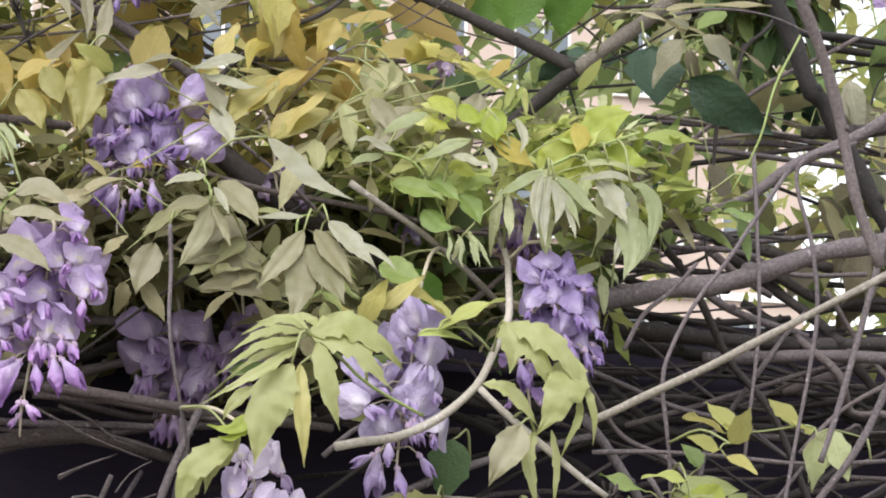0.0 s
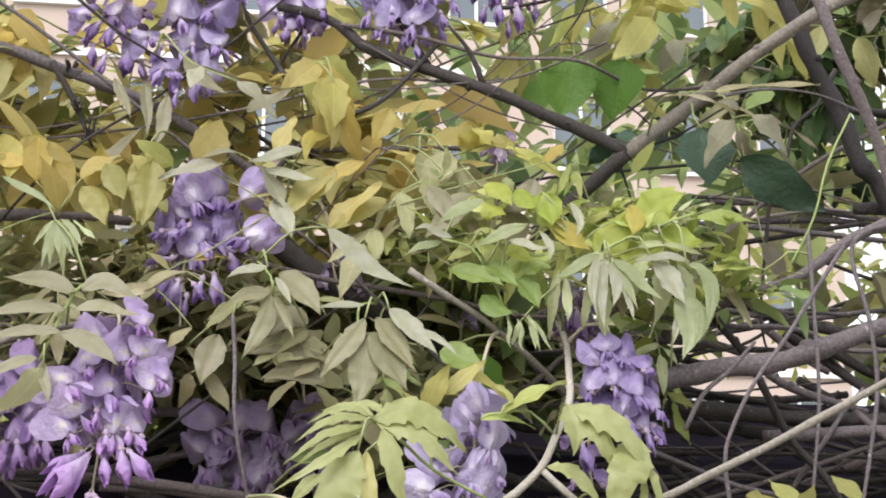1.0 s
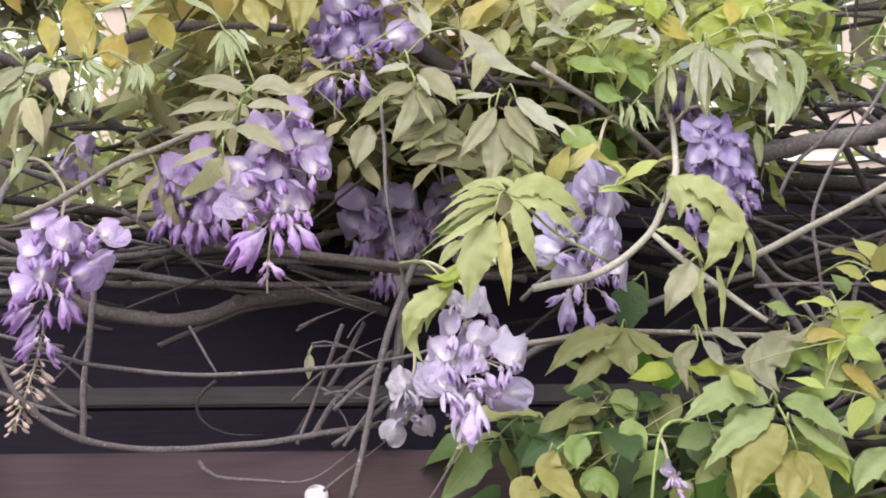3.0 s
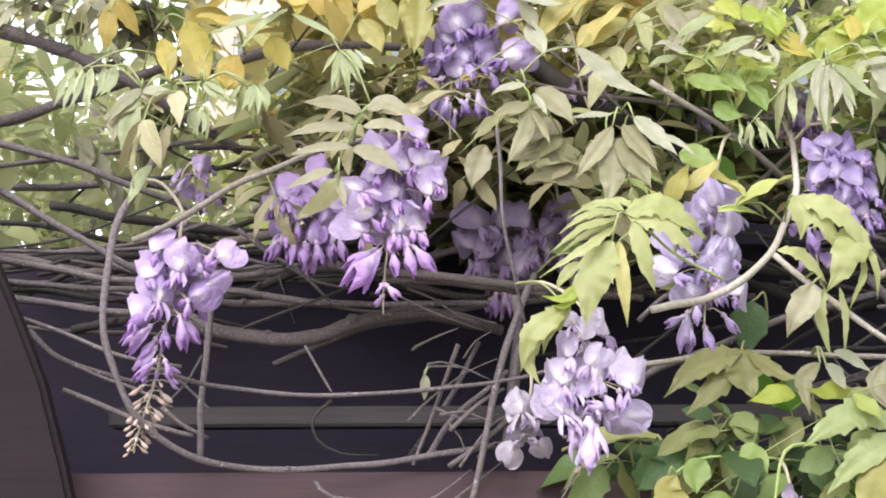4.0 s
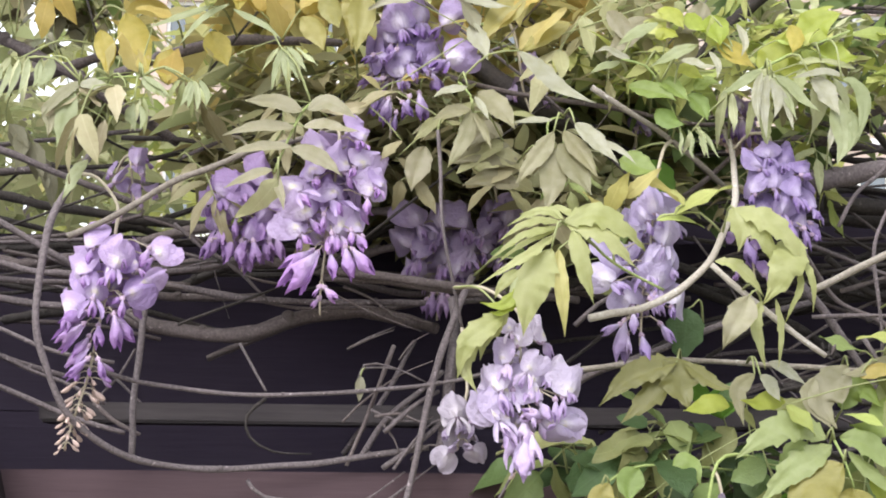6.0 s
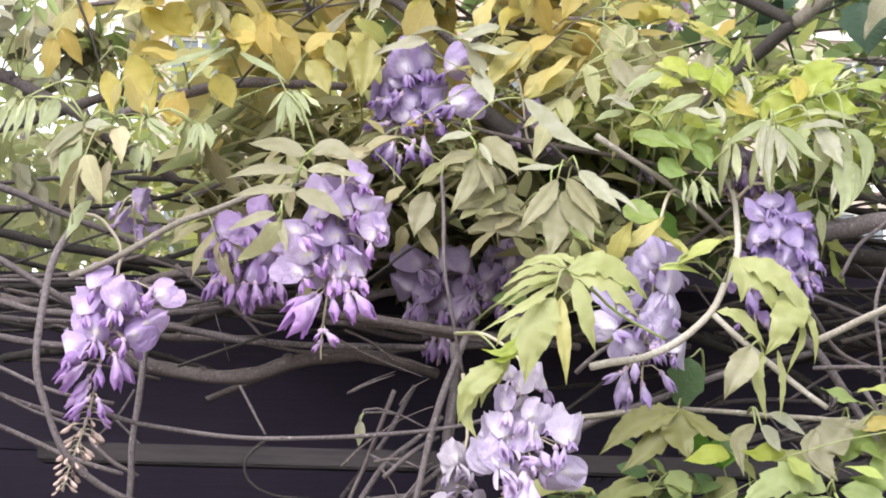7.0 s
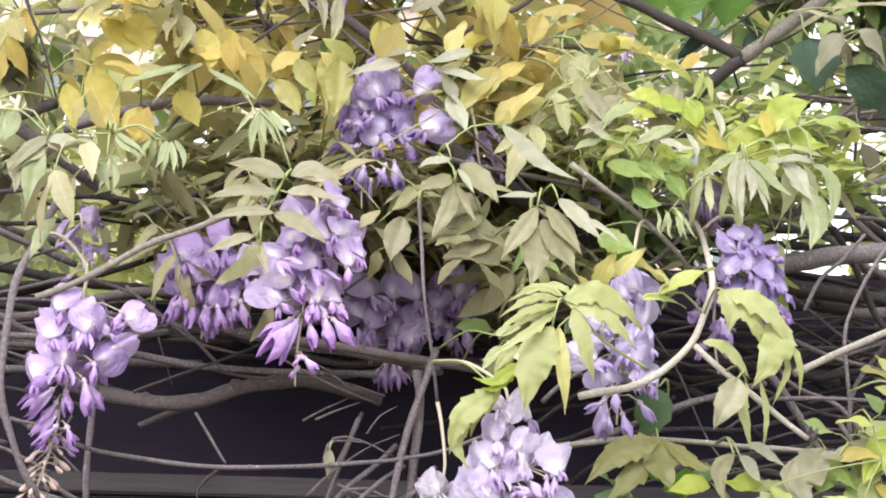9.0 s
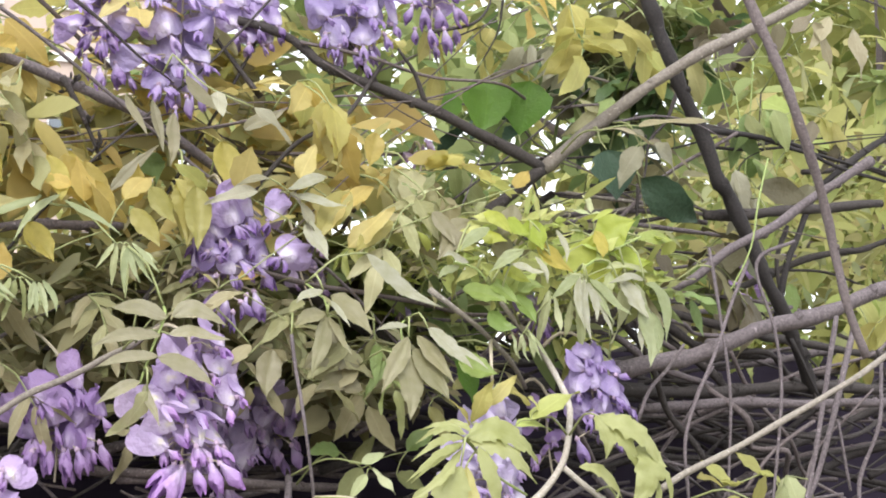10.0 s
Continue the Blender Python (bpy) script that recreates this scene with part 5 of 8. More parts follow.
# one pale petal stuck to the front board
pbm = bmesh.new()
bmesh.ops.create_circle(pbm, cap_ends=True, radius=0.0085, segments=18)
for v in pbm.verts:
    v.co.z = 0.0015 * math.sin(4 * math.atan2(v.co.y, v.co.x)) + 0.001
    v.co.x *= 1.08
pext = bmesh.ops.extrude_face_region(pbm, geom=pbm.faces[:])
for v in pext["geom"]:
    if isinstance(v, bmesh.types.BMVert):
        v.co.z += 0.0012
pme = bpy.data.meshes.new("fallen_petal")
pbm.to_mesh(pme)
pbm.free()
tagged(part("fallen_petal", pme, WHITE_PETAL, None, "", pose(-0.003, 1.3597, 1.602, 90, 0, 0)), "fallen white petal stuck to the front board", "petal")


gbm = bmesh.new()
bmesh.ops.create_grid(gbm, x_segments=60, y_segments=60, size=600)
for v in gbm.verts:
    v.co.z = -0.02 + 0.04 * noise.noise(v.co * 0.03)
gme = bpy.data.meshes.new("ground")
gbm.to_mesh(gme)
gbm.free()
tagged(part("ground", gme, EARTH, None), "bare trodden ground under the pergola", "ground", kind="structure")


def apartment_building(x0, x1, y, storeys):
    thing = tagged(new("apartment_building"), "pink-beige plastered apartment building with white windows", "building")
    thing.location = (x0, y, 0)
    high, step, w, h = 2.9, 2.05, 1.15, 1.45
    n = int((x1 - x0) / step)
    for s in range(storeys):
        z = s * high
        part("wall", box("wall", 0, x1 - x0, 0, 0.3, z, z + 0.9, 0), PLASTER, thing)
        part("wall", box("wall", 0, x1 - x0, 0, 0.3, z + 0.9 + h, z + high, 0), PLASTER, thing)
        for k in range(n + 1):
            a = 0 if k == 0 else k * step - step / 2 + w / 2
            b = x1 - x0 if k == n else k * step + step / 2 - w / 2
            part("wall", box("wall", a, b, 0, 0.3, z + 0.9, z + 0.9 + h, 0), PLASTER, thing)
        for k in range(n):
            c = k * step + step / 2
            win = part("window", box("window", c - w / 2, c + w / 2, 0.14, 0.16, z + 0.9, z + 0.9 + h, 0), GLASS, thing)
            for fx in (-w / 2, -0.03, w / 2 - 0.06):
                part("frame", box("frame", c + fx, c + fx + 0.06, 0.08, 0.138, z + 0.9, z + 0.9 + h, 0), FRAME, win)
            for fz in (0.0, h - 0.06):
                part("frame", box("frame", c - w / 2 + 0.06, c + w / 2 - 0.06, 0.09, 0.136, z + 0.9 + fz, z + 0.96 + fz, 0), FRAME, win)
            part("sill", box("sill", c - w / 2 - 0.1, c + w / 2 + 0.1, -0.1, 0.08, z + 0.82, z + 0.895, 0), FRAME, win)
        part("cornice", box("cornice", -0.05, x1 - x0 + 0.05, -0.08, -0.003, z + high - 0.2, z + high - 0.05, 0), FRAME, thing)
    part("roof", box("roof", -0.4, x1 - x0 + 0.4, -0.5, 9, storeys * high, storeys * high + 0.25, 0.05), ROOFTILE, thing)
    part("back_wall", box("back_wall", 0, x1 - x0, 8.5, 8.8, 0, storeys * high - 0.01, 0), PLASTER, thing)


apartment_building(-4.2, 12.2, 32.0, 7)


def leaf_mass(name, count, place, size, material, label, seed, kind="stuff", parent=None, category="", slim=(0.30, 0.46), rows=6, tilt=(-1.0, 0.5)):
    """Many pointed, folded and curled leaves in one mesh, at the places that place(r) gives."""
    r = random.Random(seed)
    blocks, faces, made = [], [], 0
    quads = [(3 * i + k, 3 * i + k + 1, 3 * i + k + 4, 3 * i + k + 3) for i in range(rows) for k in (0, 1)]
    for _ in range(count):
        c = place(r)
        if c is None:
            continue
        a, t, s = r.uniform(0, 2 * math.pi), r.uniform(*tilt), size * r.uniform(0.55, 1.3)
        y = Vector((math.cos(a) * math.cos(t), math.sin(a) * math.cos(t), math.sin(t)))
        x = y.cross(Vector((r.gauss(0, 0.5), r.gauss(0, 0.5) - 0.4, 1))).normalized()
        axes = np.array((x, y, x.cross(y)))
        w, fold, curl, twist = r.uniform(*slim), r.uniform(0.05, 0.5), r.uniform(-0.05, 0.45), r.uniform(-0.5, 0.5)
        u = np.linspace(0, 1, rows + 1)
        half = w * 0.5 * (u / 0.4) ** 0.72 * ((1 - u) / 0.6) ** 1.05 + 0.004
        pts = np.zeros((rows + 1, 3, 3))
        for k, sgn in enumerate((-1, 0, 1)):
            pts[:, k, 0] = half * sgn
            pts[:, k, 1] = u
            pts[:, k, 2] = half * abs(sgn) * fold - curl * u * u + half * sgn * twist * u
        blocks.append(np.array(tuple(c)) + s * (pts.reshape(-1, 3) @ axes))
        o = made * 3 * (rows + 1)
        faces += [(p + o, q + o, m + o, n + o) for p, q, m, n in quads]
        made += 1
    me = mesh(name, np.concatenate(blocks).tolist(), faces)
    ob = part(name, me, material, parent, label)
    if not parent:
        tagged(ob, label, category, kind=kind)
    return ob


CROWN = foliage("yellow_green_crown", [(0.31, 0.34, 0.10), (0.42, 0.43, 0.15), (0.22, 0.28, 0.09), (0.46, 0.41, 0.18)], 0.5)
# lighter copy of the crown foliage, with sunlight put into the leaf colour
BRIGHTCROWN = foliage("sun_toned_yellow_green_leaves", [(0.37, 0.41, 0.13), (0.52, 0.51, 0.20), (0.22, 0.30, 0.10), (0.53, 0.46, 0.20), (0.32, 0.37, 0.20)], 0.52)
MUTED = foliage("muted_green_leaves", [(0.34, 0.36, 0.17), (0.46, 0.47, 0.26), (0.28, 0.32, 0.15), (0.40, 0.38, 0.22)], 0.5)
# darker copy of the olive leaves below, the inner shade put into its colour
BACKLEAF = foliage("shade_toned_vine_leaves", [(0.24, 0.22, 0.11), (0.32, 0.30, 0.15), (0.22, 0.25, 0.11), (0.34, 0.28, 0.14)], 0.42)
BACKGOLD = foliage("golden_vine_leaves", [(0.66, 0.50, 0.20), (0.72, 0.61, 0.26), (0.60, 0.58, 0.27), (0.54, 0.54, 0.25), (0.66, 0.60, 0.31)], 0.66)
LIGHTOLIVE = foliage("olive_vine_leaves", [(0.30, 0.28, 0.16), (0.44, 0.41, 0.25), (0.36, 0.38, 0.19), (0.50, 0.49, 0.33)], 0.4)
LIGHTLIME = foliage("lime_vine_leaves", [(0.38, 0.46, 0.11), (0.48, 0.52, 0.15), (0.40, 0.42, 0.18)], 0.42)
BACKGREEN = foliage("green_vine_leaves", [(0.15, 0.23, 0.08), (0.27, 0.33, 0.13), (0.36, 0.41, 0.16), (0.12, 0.18, 0.08)], 0.45)


def tree(x, y, h, rad, seed):
    r = random.Random(seed)
    thing = tagged(new("tree"), "leafy young tree with yellow-green spring crown", "tree", "trees behind the pergola")
    thing.location = (x, y, 0)
    trunk = [Vector((0, 0, 0)), Vector((0.06, 0.02, h * 0.3)), Vector((-0.04, 0.05, h * 0.55)), Vector((0.05, 0, h * 0.9))]
    part("trunk", tube("trunk", smooth_line(trunk, 0.15), 0.10, 8, 0.3, 0.2, seed), BARK["bark"], thing)
    heads = []
    for k in range(9):
        a = k * 2.4 + r.random()
        b = Vector((0, 0, h * r.uniform(0.35, 0.75)))
        e = b + Vector((math.cos(a), math.sin(a), r.uniform(0.2, 0.8))) * rad * r.uniform(0.55, 1.0)
        heads.append(e)
        part("limb", tube("limb", smooth_line([b, (b + e) / 2 + Vector((0, 0, 0.1)), e], 0.12), 0.035, 6, 0.3, 0.2, k), BARK["bark"], thing)

    def place(r):
        c = r.choice(heads)
        d = Vector((r.gauss(0, 1), r.gauss(0, 1), r.gauss(0, 0.8))) * rad * 0.28
        return c + d

    leaf_mass("crown", 5200, place, 0.15, CROWN, "", seed, parent=thing, rows=4)


tree(4.2, 6.0, 5.4, 1.7, 1)
tree(6.6, 8.0, 6.2, 2.4, 2)
tree(3.6, 4.4, 4.4, 1.1, 3)
tree(-1.5, 7.5, 4.0, 1.5, 4)
tree(0.6, 9.5, 3.9, 1.4, 5)


def mound(cx, cz, sx, sz, y0, y1):
    """Leaf places: thick in the middle of a stretch of the vine, thin at its rim, with gaps."""
    def place(r):
        a, b = r.gauss(0, 1), r.gauss(0, 1)
        if math.hypot(a, b) > 1.75:
            return None
        c = Vector((cx + a * sx, r.uniform(y0, y1), cz + b * sz))
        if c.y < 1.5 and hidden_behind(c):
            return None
        return c if noise.noise(c * 9) > -0.18 else None
    return place


def bud_cluster(at, spread, count, seed):
    """Knobbly old bud cluster on a branch: scaly round buds on short spurs."""
    r = random.Random(seed)
    thing = tagged(new("bud_cluster"), "dark knobbly cluster of old buds on a branch", "bud cluster", "bud clusters on the branches")
    at = nearest_stem(at)
    thing.location = at
    for _ in range(count):
        d = Vector((r.gauss(0, 1), r.gauss(0, 1) - 0.5, r.gauss(0, 1))).normalized() * spread * r.uniform(0.4, 1.0)
        part("spur", tube("spur", [Vector((0, 0, 0)), d * 0.6, d], 0.0010, 5, 0.8), BARK["dark"], thing)
        part("bud", r.choice(BUDS), BARK["dark"] if r.random() < 0.7 else BARK["bark"], thing, "", aim(d * 0.9, d + Vector((0, 0, 0.006)), Vector((0, -1, 0.2)), r.uniform(0.005, 0.009)))


bud_cluster(Vector((-0.081, 1.380, 2.094)), 0.008, 14, 165)
bud_cluster(Vector((-0.070, 1.375, 2.056)), 0.006, 8, 185)
bud_cluster(Vector((-0.056, 1.380, 2.031)), 0.007, 8, 215)
bud_cluster(Vector((0.311, 1.200, 1.715)), 0.005, 5, 41)


# ---- flower clusters ----
cluster("violet", "small violet raceme of closed buds in shade", [(0.285, 1.337, 1.926), (0.285, 1.337, 1.909), (0.283, 1.337, 1.890)], [(0.282, 1.324, 1.916, 0.0157, 0, 0), (0.277, 1.324, 1.909, 0.0157, -20, -10), (0.288, 1.322, 1.909, 0.0157, 20, 10)], [(0.278, 1.320, 1.908, 0.0204, -8), (0.280, 1.315, 1.907, 0.0224, 0), (0.286, 1.325, 1.909, 0.0205, 10), (0.276, 1.320, 1.904, 0.0117, -17), (0.282, 1.314, 1.901, 0.0197, 2), (0.286, 1.315, 1.904, 0.0122, 17)], 0, 71, 3)
cluster("bluepale", "pale lilac raceme high on the vine", [(0.025, 1.397, 2.230), (0.020, 1.397, 2.169), (0.014, 1.397, 2.112), (0.005, 1.397, 2.068)], [(0.005, 1.384, 2.191, 0.0236, -15, -5), (0.028, 1.384, 2.189, 0.0236, 15, 5), (-0.011, 1.382, 2.163, 0.0262, -25, -15), (0.017, 1.382, 2.166, 0.0262, 0, 0), (0.038, 1.378, 2.157, 0.0249, 40, 20), (-0.024, 1.385, 2.138, 0.0275, -35, -20), (0.002, 1.381, 2.133, 0.0288, -5, 0), (0.025, 1.377, 2.136, 0.0275, 20, 10), (-0.019, 1.378, 2.114, 0.0262, -30, -15), (0.008, 1.386, 2.111, 0.0275, 0, 0), (0.029, 1.379, 2.111, 0.0262, 30, 15), (-0.004, 1.380, 2.090, 0.0249, -12, -5), (0.020, 1.384, 2.088, 0.0249, 12, 5)], [(0.002, 1.385, 2.090, 0.0210, -11), (0.013, 1.378, 2.084, 0.0198, 6), (-0.009, 1.378, 2.092, 0.0196, -23), (0.023, 1.379, 2.085, 0.0144, 17), (0.002, 1.373, 2.073, 0.0164, -6), (-0.011, 1.385, 2.112, 0.0163, -23), (0.012, 1.373, 2.110, 0.0129, 3)], 8, 0, 15)
cluster("violet", "deep violet raceme high on the vine", [(-0.041, 1.412, 2.223), (-0.042, 1.412, 2.167), (-0.040, 1.412, 2.098)], [(-0.049, 1.402, 2.181, 0.0236, -15, 0), (-0.039, 1.393, 2.170, 0.0236, 15, 5), (-0.062, 1.393, 2.155, 0.0236, -30, -15), (-0.031, 1.400, 2.150, 0.0236, 30, 15), (-0.045, 1.400, 2.140, 0.0249, 0, 0), (-0.066, 1.394, 2.137, 0.0223, -45, -25)], [(-0.057, 1.396, 2.133, 0.0183, -31), (-0.048, 1.395, 2.129, 0.0228, -8), (-0.061, 1.398, 2.116, 0.0226, 0), (-0.052, 1.391, 2.105, 0.0247, -10), (-0.036, 1.400, 2.113, 0.0269, 0), (-0.026, 1.402, 2.106, 0.0203, 11), (-0.043, 1.398, 2.135, 0.0190, 15), (-0.064, 1.401, 2.125, 0.0152, -23), (-0.030, 1.401, 2.128, 0.0178, 12)], 6, 0, 14)
cluster("violet", "violet flower cluster on a dark branch", [(0.097, 1.432, 2.217), (0.095, 1.432, 2.172), (0.094, 1.432, 2.141)], [(0.078, 1.415, 2.174, 0.0223, -20, -5), (0.100, 1.420, 2.180, 0.0223, 15, 5), (0.074, 1.420, 2.158, 0.0223, -35, -15), (0.091, 1.417, 2.157, 0.0249, 0, 0), (0.107, 1.412, 2.159, 0.0223, 40, 20), (0.083, 1.418, 2.144, 0.0223, -10, 0), (0.103, 1.421, 2.146, 0.0223, 20, 10)], [(0.081, 1.412, 2.142, 0.0137, -14), (0.095, 1.417, 2.144, 0.0143, 8), (0.075, 1.421, 2.152, 0.0139, -18), (0.108, 1.416, 2.154, 0.0128, 15)], 5, 0, 16)
cluster("bluepale", "pale lilac raceme high on the vine", [(0.183, 1.412, 2.255), (0.180, 1.412, 2.189), (0.181, 1.412, 2.120)], [(0.155, 1.391, 2.200, 0.0249, -15, 0), (0.185, 1.398, 2.210, 0.0249, 10, 0), (0.199, 1.394, 2.189, 0.0249, 35, 15), (0.170, 1.400, 2.179, 0.0275, -5, 0), (0.146, 1.398, 2.166, 0.0262, -40, -20), (0.187, 1.394, 2.168, 0.0275, 20, 10), (0.161, 1.401, 2.153, 0.0275, -20, -8), (0.206, 1.398, 2.166, 0.0236, 45, 20), (0.176, 1.395, 2.144, 0.0262, 5, 0), (0.151, 1.400, 2.142, 0.0236, -35, -15)], [(0.157, 1.400, 2.144, 0.0169, -11), (0.172, 1.401, 2.141, 0.0191, -2), (0.185, 1.400, 2.144, 0.0189, 9), (0.143, 1.397, 2.152, 0.0177, -21), (0.178, 1.398, 2.131, 0.0158, 7), (0.197, 1.396, 2.156, 0.0162, 15)], 7, 0, 18)
cluster("violet", "deep violet raceme high on the vine", [(0.266, 1.422, 2.263), (0.259, 1.422, 2.200), (0.253, 1.422, 2.146)], [(0.244, 1.407, 2.225, 0.0236, -15, 0), (0.269, 1.412, 2.224, 0.0236, 20, 5), (0.247, 1.405, 2.203, 0.0236, -5, 0), (0.269, 1.402, 2.199, 0.0223, 35, 15), (0.235, 1.409, 2.193, 0.0223, -35, -15)], [(0.230, 1.405, 2.187, 0.0203, -25), (0.241, 1.406, 2.186, 0.0228, -5), (0.255, 1.406, 2.187, 0.0250, 3), (0.267, 1.401, 2.190, 0.0236, 15), (0.243, 1.401, 2.167, 0.0237, -4), (0.256, 1.399, 2.167, 0.0229, 7), (0.233, 1.409, 2.168, 0.0171, -13), (0.273, 1.411, 2.173, 0.0184, -4), (0.251, 1.408, 2.155, 0.0140, 0)], 6, 0, 17)
cluster("ghost", "small pale greyish flower cluster", [(0.069, 1.274, 1.693), (0.064, 1.274, 1.670), (0.062, 1.274, 1.650)], [(0.061, 1.254, 1.672, 0.0223, -5, 0), (0.055, 1.264, 1.666, 0.0210, -70, -20), (0.071, 1.262, 1.669, 0.0210, 50, 20), (0.057, 1.259, 1.649, 0.0210, -150, -10), (0.071, 1.253, 1.651, 0.0197, 150, 10)], [(0.063, 1.262, 1.669, 0.0109, -11)], 2, 0, 6)
cluster("lilac", "drooping lilac raceme with long thin tip of closed buds", [(-0.187, 1.287, 1.826), (-0.190, 1.287, 1.776), (-0.198, 1.287, 1.735), (-0.203, 1.287, 1.704), (-0.210, 1.287, 1.680), (-0.219, 1.287, 1.649)], [(-0.202, 1.269, 1.791, 0.0242, -32, -25), (-0.185, 1.267, 1.777, 0.0217, 5, 10), (-0.207, 1.270, 1.771, 0.0255, -38, -10), (-0.199, 1.268, 1.754, 0.0267, -12, 0), (-0.215, 1.267, 1.744, 0.0242, -25, -50), (-0.177, 1.270, 1.757, 0.0225, 42, 15), (-0.167, 1.276, 1.766, 0.0195, 62, 25), (-0.158, 1.275, 1.786, 0.0205, 38, 15), (-0.169, 1.274, 1.778, 0.0178, -20, 20), (-0.190, 1.268, 1.771, 0.0178, -5, 10)], [(-0.203, 1.271, 1.746, 0.0235, -63), (-0.205, 1.267, 1.737, 0.0269, -50), (-0.199, 1.265, 1.755, 0.0160, -4), (-0.178, 1.264, 1.755, 0.0168, 1), (-0.184, 1.266, 1.744, 0.0280, 10), (-0.184, 1.276, 1.742, 0.0238, 40), (-0.196, 1.275, 1.737, 0.0199, 6), (-0.202, 1.274, 1.729, 0.0197, -28), (-0.202, 1.274, 1.722, 0.0245, -39), (-0.201, 1.266, 1.712, 0.0225, -43), (-0.194, 1.267, 1.712, 0.0174, 20), (-0.161, 1.272, 1.793, 0.0164, -23), (-0.181, 1.273, 1.791, 0.0175, 9), (-0.215, 1.275, 1.750, 0.0078, -90)], 8, 44, 1)
cluster("pale", "full lilac raceme in open bloom under olive leaves", [(-0.026, 1.284, 1.882), (-0.030, 1.284, 1.835), (-0.035, 1.284, 1.793), (-0.038, 1.284, 1.766), (-0.038, 1.284, 1.747)], [(-0.021, 1.273, 1.851, 0.0258, 0, 0), (-0.012, 1.264, 1.872, 0.0231, 62, 20), (-0.014, 1.270, 1.854, 0.0258, 62, 20), (-0.029, 1.270, 1.829, 0.0294, -4, 0), (-0.005, 1.269, 1.832, 0.0272, 28, 12), (0.002, 1.265, 1.838, 0.0218, 60, 30), (-0.047, 1.268, 1.816, 0.0303, -26, -10), (-0.052, 1.264, 1.803, 0.0250, -35, -15), (-0.026, 1.273, 1.805, 0.0294, 2, 0), (-0.013, 1.273, 1.805, 0.0325, 40, 12), (-0.042, 1.269, 1.846, 0.0285, -32, -10), (-0.054, 1.266, 1.834, 0.0258, -45, -20), (-0.038, 1.273, 1.863, 0.0245, -20, -5)], [(-0.036, 1.268, 1.819, 0.0146, -3), (-0.053, 1.272, 1.805, 0.0172, -2), (-0.044, 1.272, 1.793, 0.0296, -54), (-0.040, 1.267, 1.791, 0.0382, -35), (-0.030, 1.266, 1.805, 0.0151, 3), (-0.031, 1.268, 1.791, 0.0209, 9), (-0.020, 1.266, 1.795, 0.0246, 12), (-0.015, 1.262, 1.793, 0.0263, 38), (-0.016, 1.264, 1.807, 0.0129, 3), (-0.008, 1.271, 1.804, 0.0088, 11), (-0.038, 1.261, 1.765, 0.0095, -35), (-0.035, 1.261, 1.765, 0.0158, 40), (-0.038, 1.269, 1.758, 0.0103, -41)], 10, 0, 2)
cluster("white", "pale lilac raceme hanging low before the dark beam", [(0.102, 1.227, 1.744), (0.103, 1.227, 1.714), (0.105, 1.227, 1.682), (0.106, 1.227, 1.651), (0.105, 1.227, 1.627)], [(0.095, 1.214, 1.729, 0.0144, -8, 0), (0.099, 1.214, 1.720, 0.0157, 4, 0), (0.092, 1.212, 1.707, 0.0223, -38, -10), (0.106, 1.212, 1.701, 0.0197, 18, 5), (0.088, 1.208, 1.688, 0.0262, -32, -10), (0.094, 1.215, 1.683, 0.0275, -8, 0), (0.114, 1.211, 1.681, 0.0288, 0, 0), (0.131, 1.207, 1.684, 0.0301, 26, 15), (0.135, 1.208, 1.688, 0.0197, 60, 30), (0.124, 1.216, 1.699, 0.0170, 22, 5), (0.087, 1.209, 1.668, 0.0262, -38, -15), (0.092, 1.210, 1.665, 0.0249, -18, 0), (0.111, 1.214, 1.692, 0.0210, 10, 0), (0.103, 1.215, 1.670, 0.0249, -150, 0), (0.118, 1.210, 1.670, 0.0257, 138, 10), (0.127, 1.210, 1.666, 0.0210, 72, 15)], [(0.105, 1.209, 1.670, 0.0208, -6), (0.109, 1.203, 1.674, 0.0118, 12), (0.116, 1.215, 1.680, 0.0157, 0), (0.125, 1.203, 1.683, 0.0165, 2), (0.096, 1.216, 1.659, 0.0231, 0), (0.105, 1.205, 1.656, 0.0314, -3), (0.109, 1.205, 1.659, 0.0265, 3), (0.097, 1.215, 1.690, 0.0124, 1), (0.115, 1.215, 1.669, 0.0141, 20)], 4, 5, 6)
cluster("violet", "blue-violet raceme under golden leaves", [(0.020, 1.324, 1.994), (0.016, 1.324, 1.953), (0.012, 1.324, 1.918), (0.012, 1.324, 1.887)], [(0.020, 1.303, 1.968, 0.0262, -20, -8), (0.034, 1.311, 1.976, 0.0275, 8, 0), (0.050, 1.313, 1.974, 0.0262, 50, 20), (0.011, 1.314, 1.959, 0.0236, -30, -15), (0.026, 1.311, 1.943, 0.0249, -5, 0), (0.042, 1.314, 1.938, 0.0301, 55, 20), (0.054, 1.303, 1.944, 0.0249, 70, 35), (0.006, 1.306, 1.944, 0.0236, -50, -25), (0.020, 1.314, 1.933, 0.0223, -10, 0), (0.035, 1.312, 1.955, 0.0236, 12, 5)], [(0.016, 1.306, 1.953, 0.0158, -38), (0.008, 1.313, 1.946, 0.0168, -90), (0.006, 1.309, 1.931, 0.0132, -70), (0.006, 1.311, 1.918, 0.0216, -34), (0.010, 1.304, 1.914, 0.0236, -12), (0.028, 1.303, 1.935, 0.0118, 12), (0.033, 1.306, 1.920, 0.0255, 7), (0.026, 1.302, 1.916, 0.0186, -18), (0.016, 1.305, 1.904, 0.0179, -8), (0.044, 1.313, 1.933, 0.0107, -7), (-0.002, 1.305, 1.948, 0.0125, -45), (0.020, 1.300, 1.911, 0.0160, 33)], 10, 0, 4)
